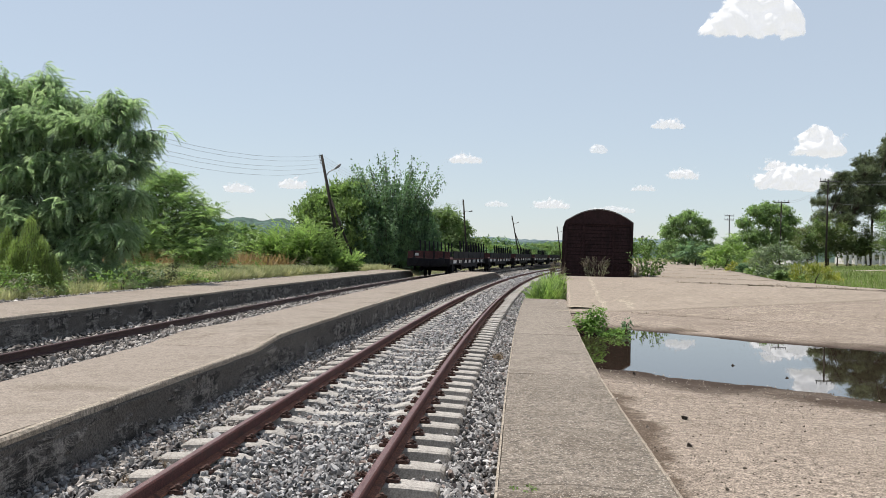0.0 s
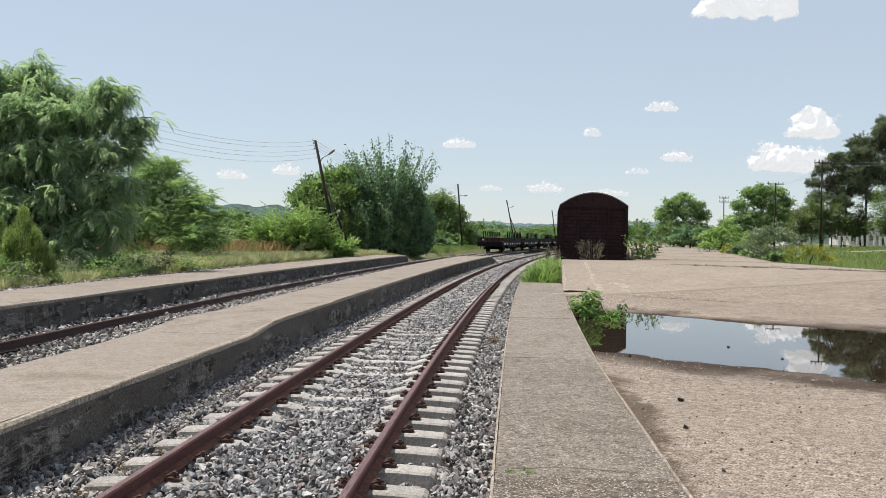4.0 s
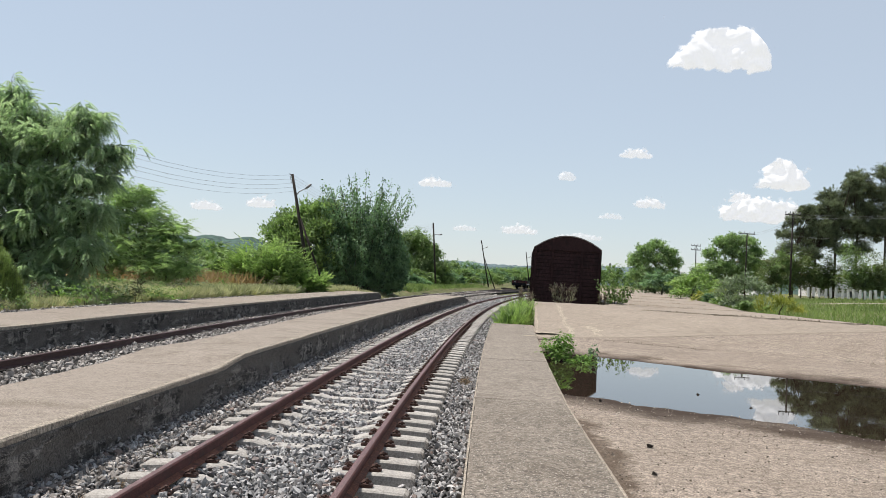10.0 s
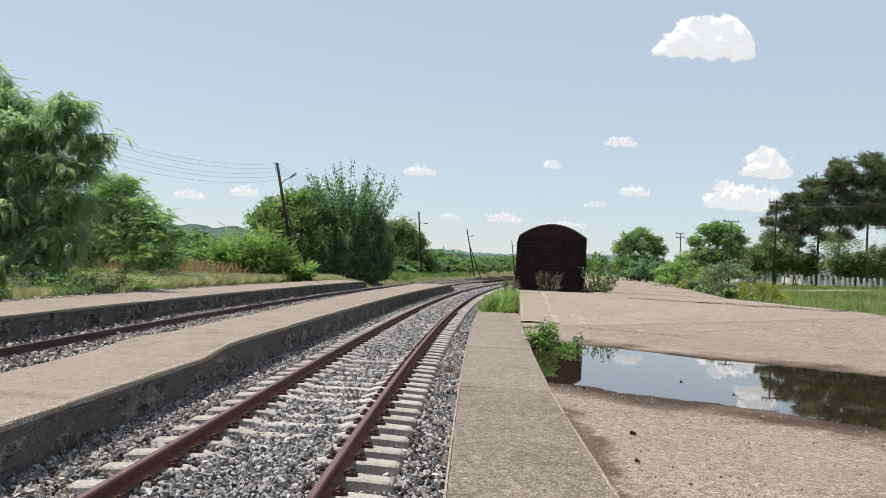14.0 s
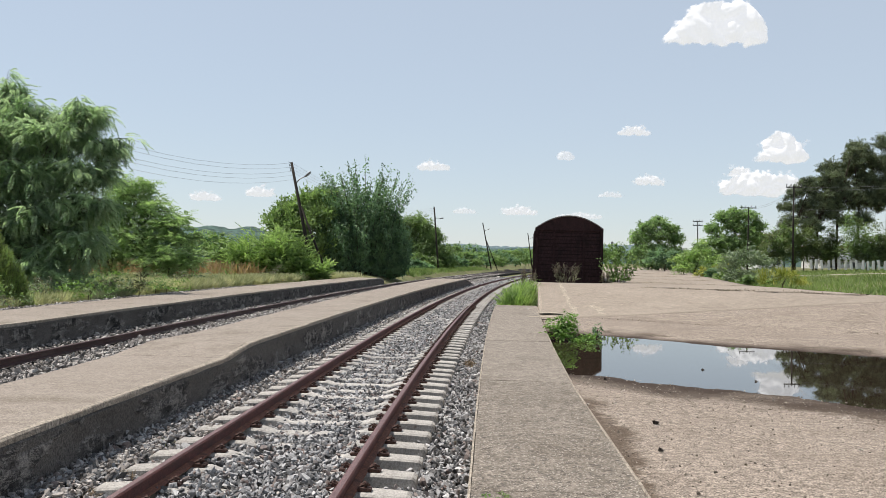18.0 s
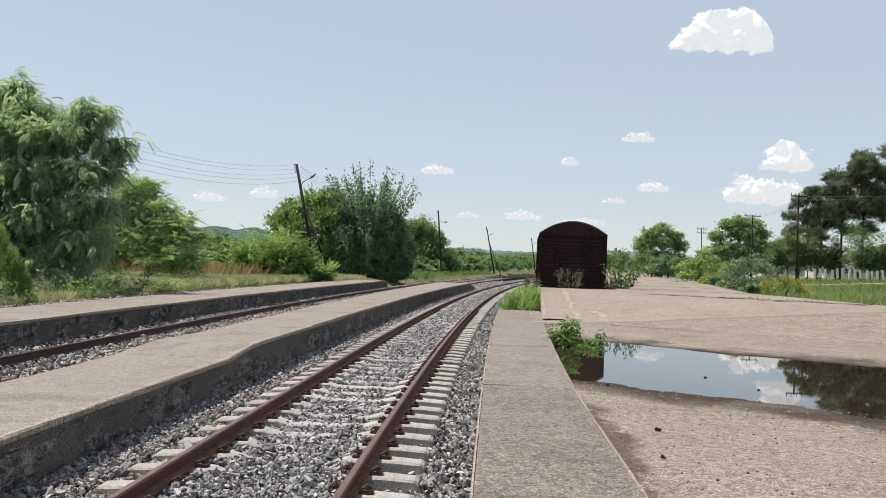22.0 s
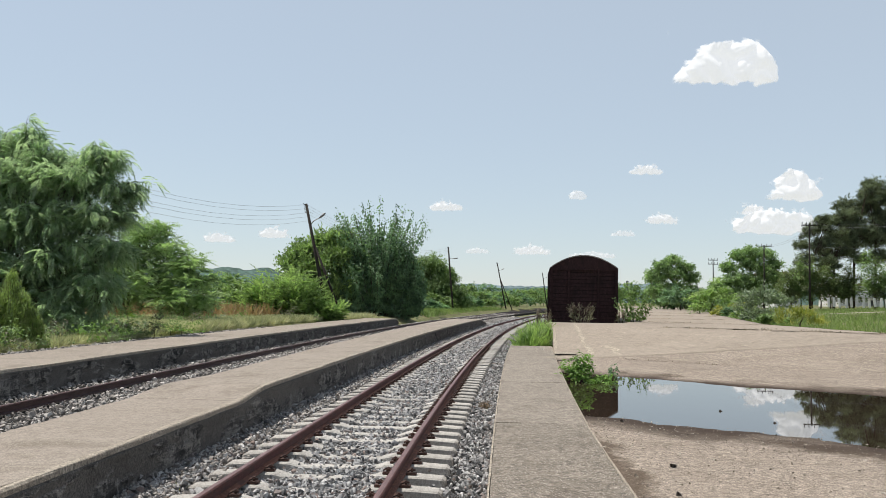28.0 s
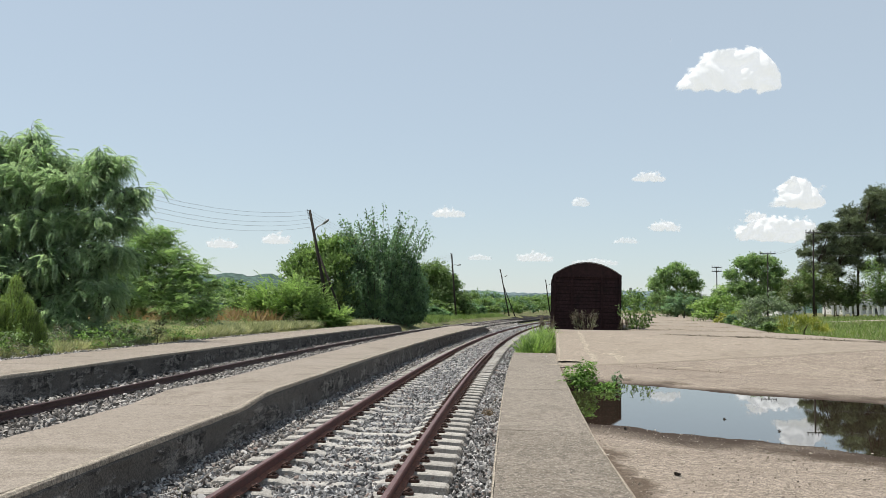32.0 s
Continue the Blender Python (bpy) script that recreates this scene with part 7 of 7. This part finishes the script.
# ---- clouds ----
def cloud(px, pz, w, h, puffs, seed, label, dist=3000.0, thin=1.0, lumps=None, edge=0.45):
    """A billowing mass with a flattish base, thick in the middle and ragged at its rim."""
    r = np.random.default_rng(seed)
    nx = int(min(170, max(50, w * 0.5)))
    nz = int(min(110, max(26, h * 0.55)))
    cs = []
    for i in range(puffs):
        u = -0.8 + 1.6 * (i + 0.5) / puffs + r.normal(0, 0.08)
        q = (0.52 - 0.26 * abs(u)) * r.uniform(0.75, 1.15)
        cs.append((u * w * 0.46, (-0.38 + q * r.uniform(0.8, 1.35)) * h, min(q * h * 0.85, w * 0.3)))
    if lumps:
        cs = [(a * w, b * h, c * h) for a, b, c in lumps]
    seedv = Vector(r.uniform(0, 90, 3))
    v, den = [], []
    for j in range(nz + 1):
        for i in range(nx + 1):
            x, z = (i / nx - 0.5) * w * 1.25, (j / nz - 0.5) * h * 1.3
            t = 1.25 * (sum(math.exp(-1.1 * (((x - a) / c) ** 2 + ((z - b) / c) ** 2)) for a, b, c in cs) - 0.48)
            f = noise.fractal(Vector((x / h * 3.4, z / h * 3.4, 0)) + seedv, 0.75, 2.1, 6)
            g = t + 0.74 * f - 1.3 * max(0.0, (-0.30 * h - z) / (0.16 * h))
            rim = max(abs(i / nx - 0.5), abs(j / nz - 0.5))
            g -= max(0.0, rim - 0.44) * 22
            k = max(0.0, min(1.0, (g + 0.05) / edge))
            den.append(k * k * (3 - 2 * k) * thin)
            heads = sum(a * math.sqrt(0.01 + noise.noise(Vector((x / h * k, z / h * k, k)) + seedv) ** 2) for k, a in ((2.6, 0.20), (6.0, 0.06)))
            v.append((x, -h * (0.26 if h > 80 else 0.20) * (1 - math.exp(-1.2 * max(0.0, t + 0.3))) - h * heads, z))
    n = nx + 1
    q = [(j * n + i, j * n + i + 1, (j + 1) * n + i + 1, (j + 1) * n + i) for j in range(nz) for i in range(nx)]
    q = [p for p in q if max(den[k] for k in p) > 0.004]
    me = np_mesh("cloud", v, q, True)
    me.attributes.new("thickness_share", "FLOAT", "POINT").data.foreach_set("value", np.array(den, dtype=np.float32))
    o = tagged(link("cloud", me, CLOUD), label, "cloud", "fair-weather clouds")
    o.location = (px, dist, pz)
    return o


K = 3000 / 1607


def soft_lumps(share, seed):
    """A low row of puffs, higher in the middle."""
    r = np.random.default_rng(90 + seed)
    n = max(5, int(2.2 * share))
    return [(-0.38 + 0.76 * k / (n - 1), r.uniform(-0.12, 0.1) - 0.18 * abs(2 * k / (n - 1) - 1), 0.46 - 0.14 * abs(2 * k / (n - 1) - 1) + r.uniform(-0.05, 0.03)) for k in range(n)]


CLOUDS = [cloud(863, 790, 200 * K, 108 * K, 9, 1, "large bright white cumulus cloud", lumps=((-0.22, 0.10, 0.20), (-0.08, 0.22, 0.20), (0.08, 0.20, 0.22), (0.22, 0.22, 0.18), (0.30, 0.02, 0.18), (-0.32, -0.16, 0.18), (-0.16, -0.18, 0.26), (0.04, -0.2, 0.28), (0.22, -0.2, 0.26), (0.37, -0.2, 0.16), (-0.42, -0.25, 0.12))),
          cloud(1080, 388, 100 * K, 76 * K, 6, 2, "tall white cumulus cloud with grey base", lumps=((-0.12, 0.30, 0.17), (-0.28, 0.06, 0.18), (0.06, 0.14, 0.22), (0.2, 0.0, 0.20), (0.36, -0.18, 0.16), (-0.38, -0.2, 0.15), (0.0, -0.2, 0.24), (-0.18, -0.18, 0.22), (0.2, -0.23, 0.2))),
          cloud(1008, 265, 145 * K, 50 * K, 8, 3, "long white cumulus cloud low in the sky", lumps=((-0.40, -0.12, 0.32), (-0.25, 0.0, 0.42), (-0.08, 0.05, 0.46), (0.09, 0.08, 0.46), (0.26, 0.06, 0.44), (0.40, 0.02, 0.32), (0.15, -0.24, 0.3), (-0.15, -0.2, 0.3))),
          cloud(940, 312, 50 * K, 28 * K, 4, 4, "small white cumulus cloud", lumps=((-0.15, 0.02, 0.46), (0.2, -0.08, 0.42)))]
for i, (x, z, w, h) in enumerate(((598, 441, 62, 26), (372, 355, 30, 20), (-63, 317, 68, 28), (651, 277, 60, 26), (522, 231, 44, 17), (221, 173, 70, 24), (-633, 221, 54, 26), (-815, 205, 60, 26), (418, 158, 100, 16), (44, 168, 50, 14))):
    CLOUDS.append(cloud(x, z, w * K, h * K, 4, 20 + i, "small soft white fair-weather cloud", thin=0.95 if h > 20 else 0.7, edge=0.75,
                        lumps=soft_lumps(w / h, i)))


# ---- what moves ----
def motions():
    pitch = 24.6
    for i, w in enumerate(WAGONS):
        rows = []
        for k in range(33):
            faster = 0.16 * k * k + 0.012 * max(0.0, k - 6.0) ** 3 if k < 14 else 0.16 * 196 + 6.15 + (k - 14) * 6.8   # it gathers speed
            rows.append((float(k), train_pose(63.1 + i * pitch + 9.9 * k + faster)))
        walk(w, rows)
    for o in CLOUDS:
        p = o.location.copy()
        walk(o, [(0.0, pose(p.x + 7, p.y, p.z)), (32.0, pose(p.x - 9, p.y, p.z))])


motions()
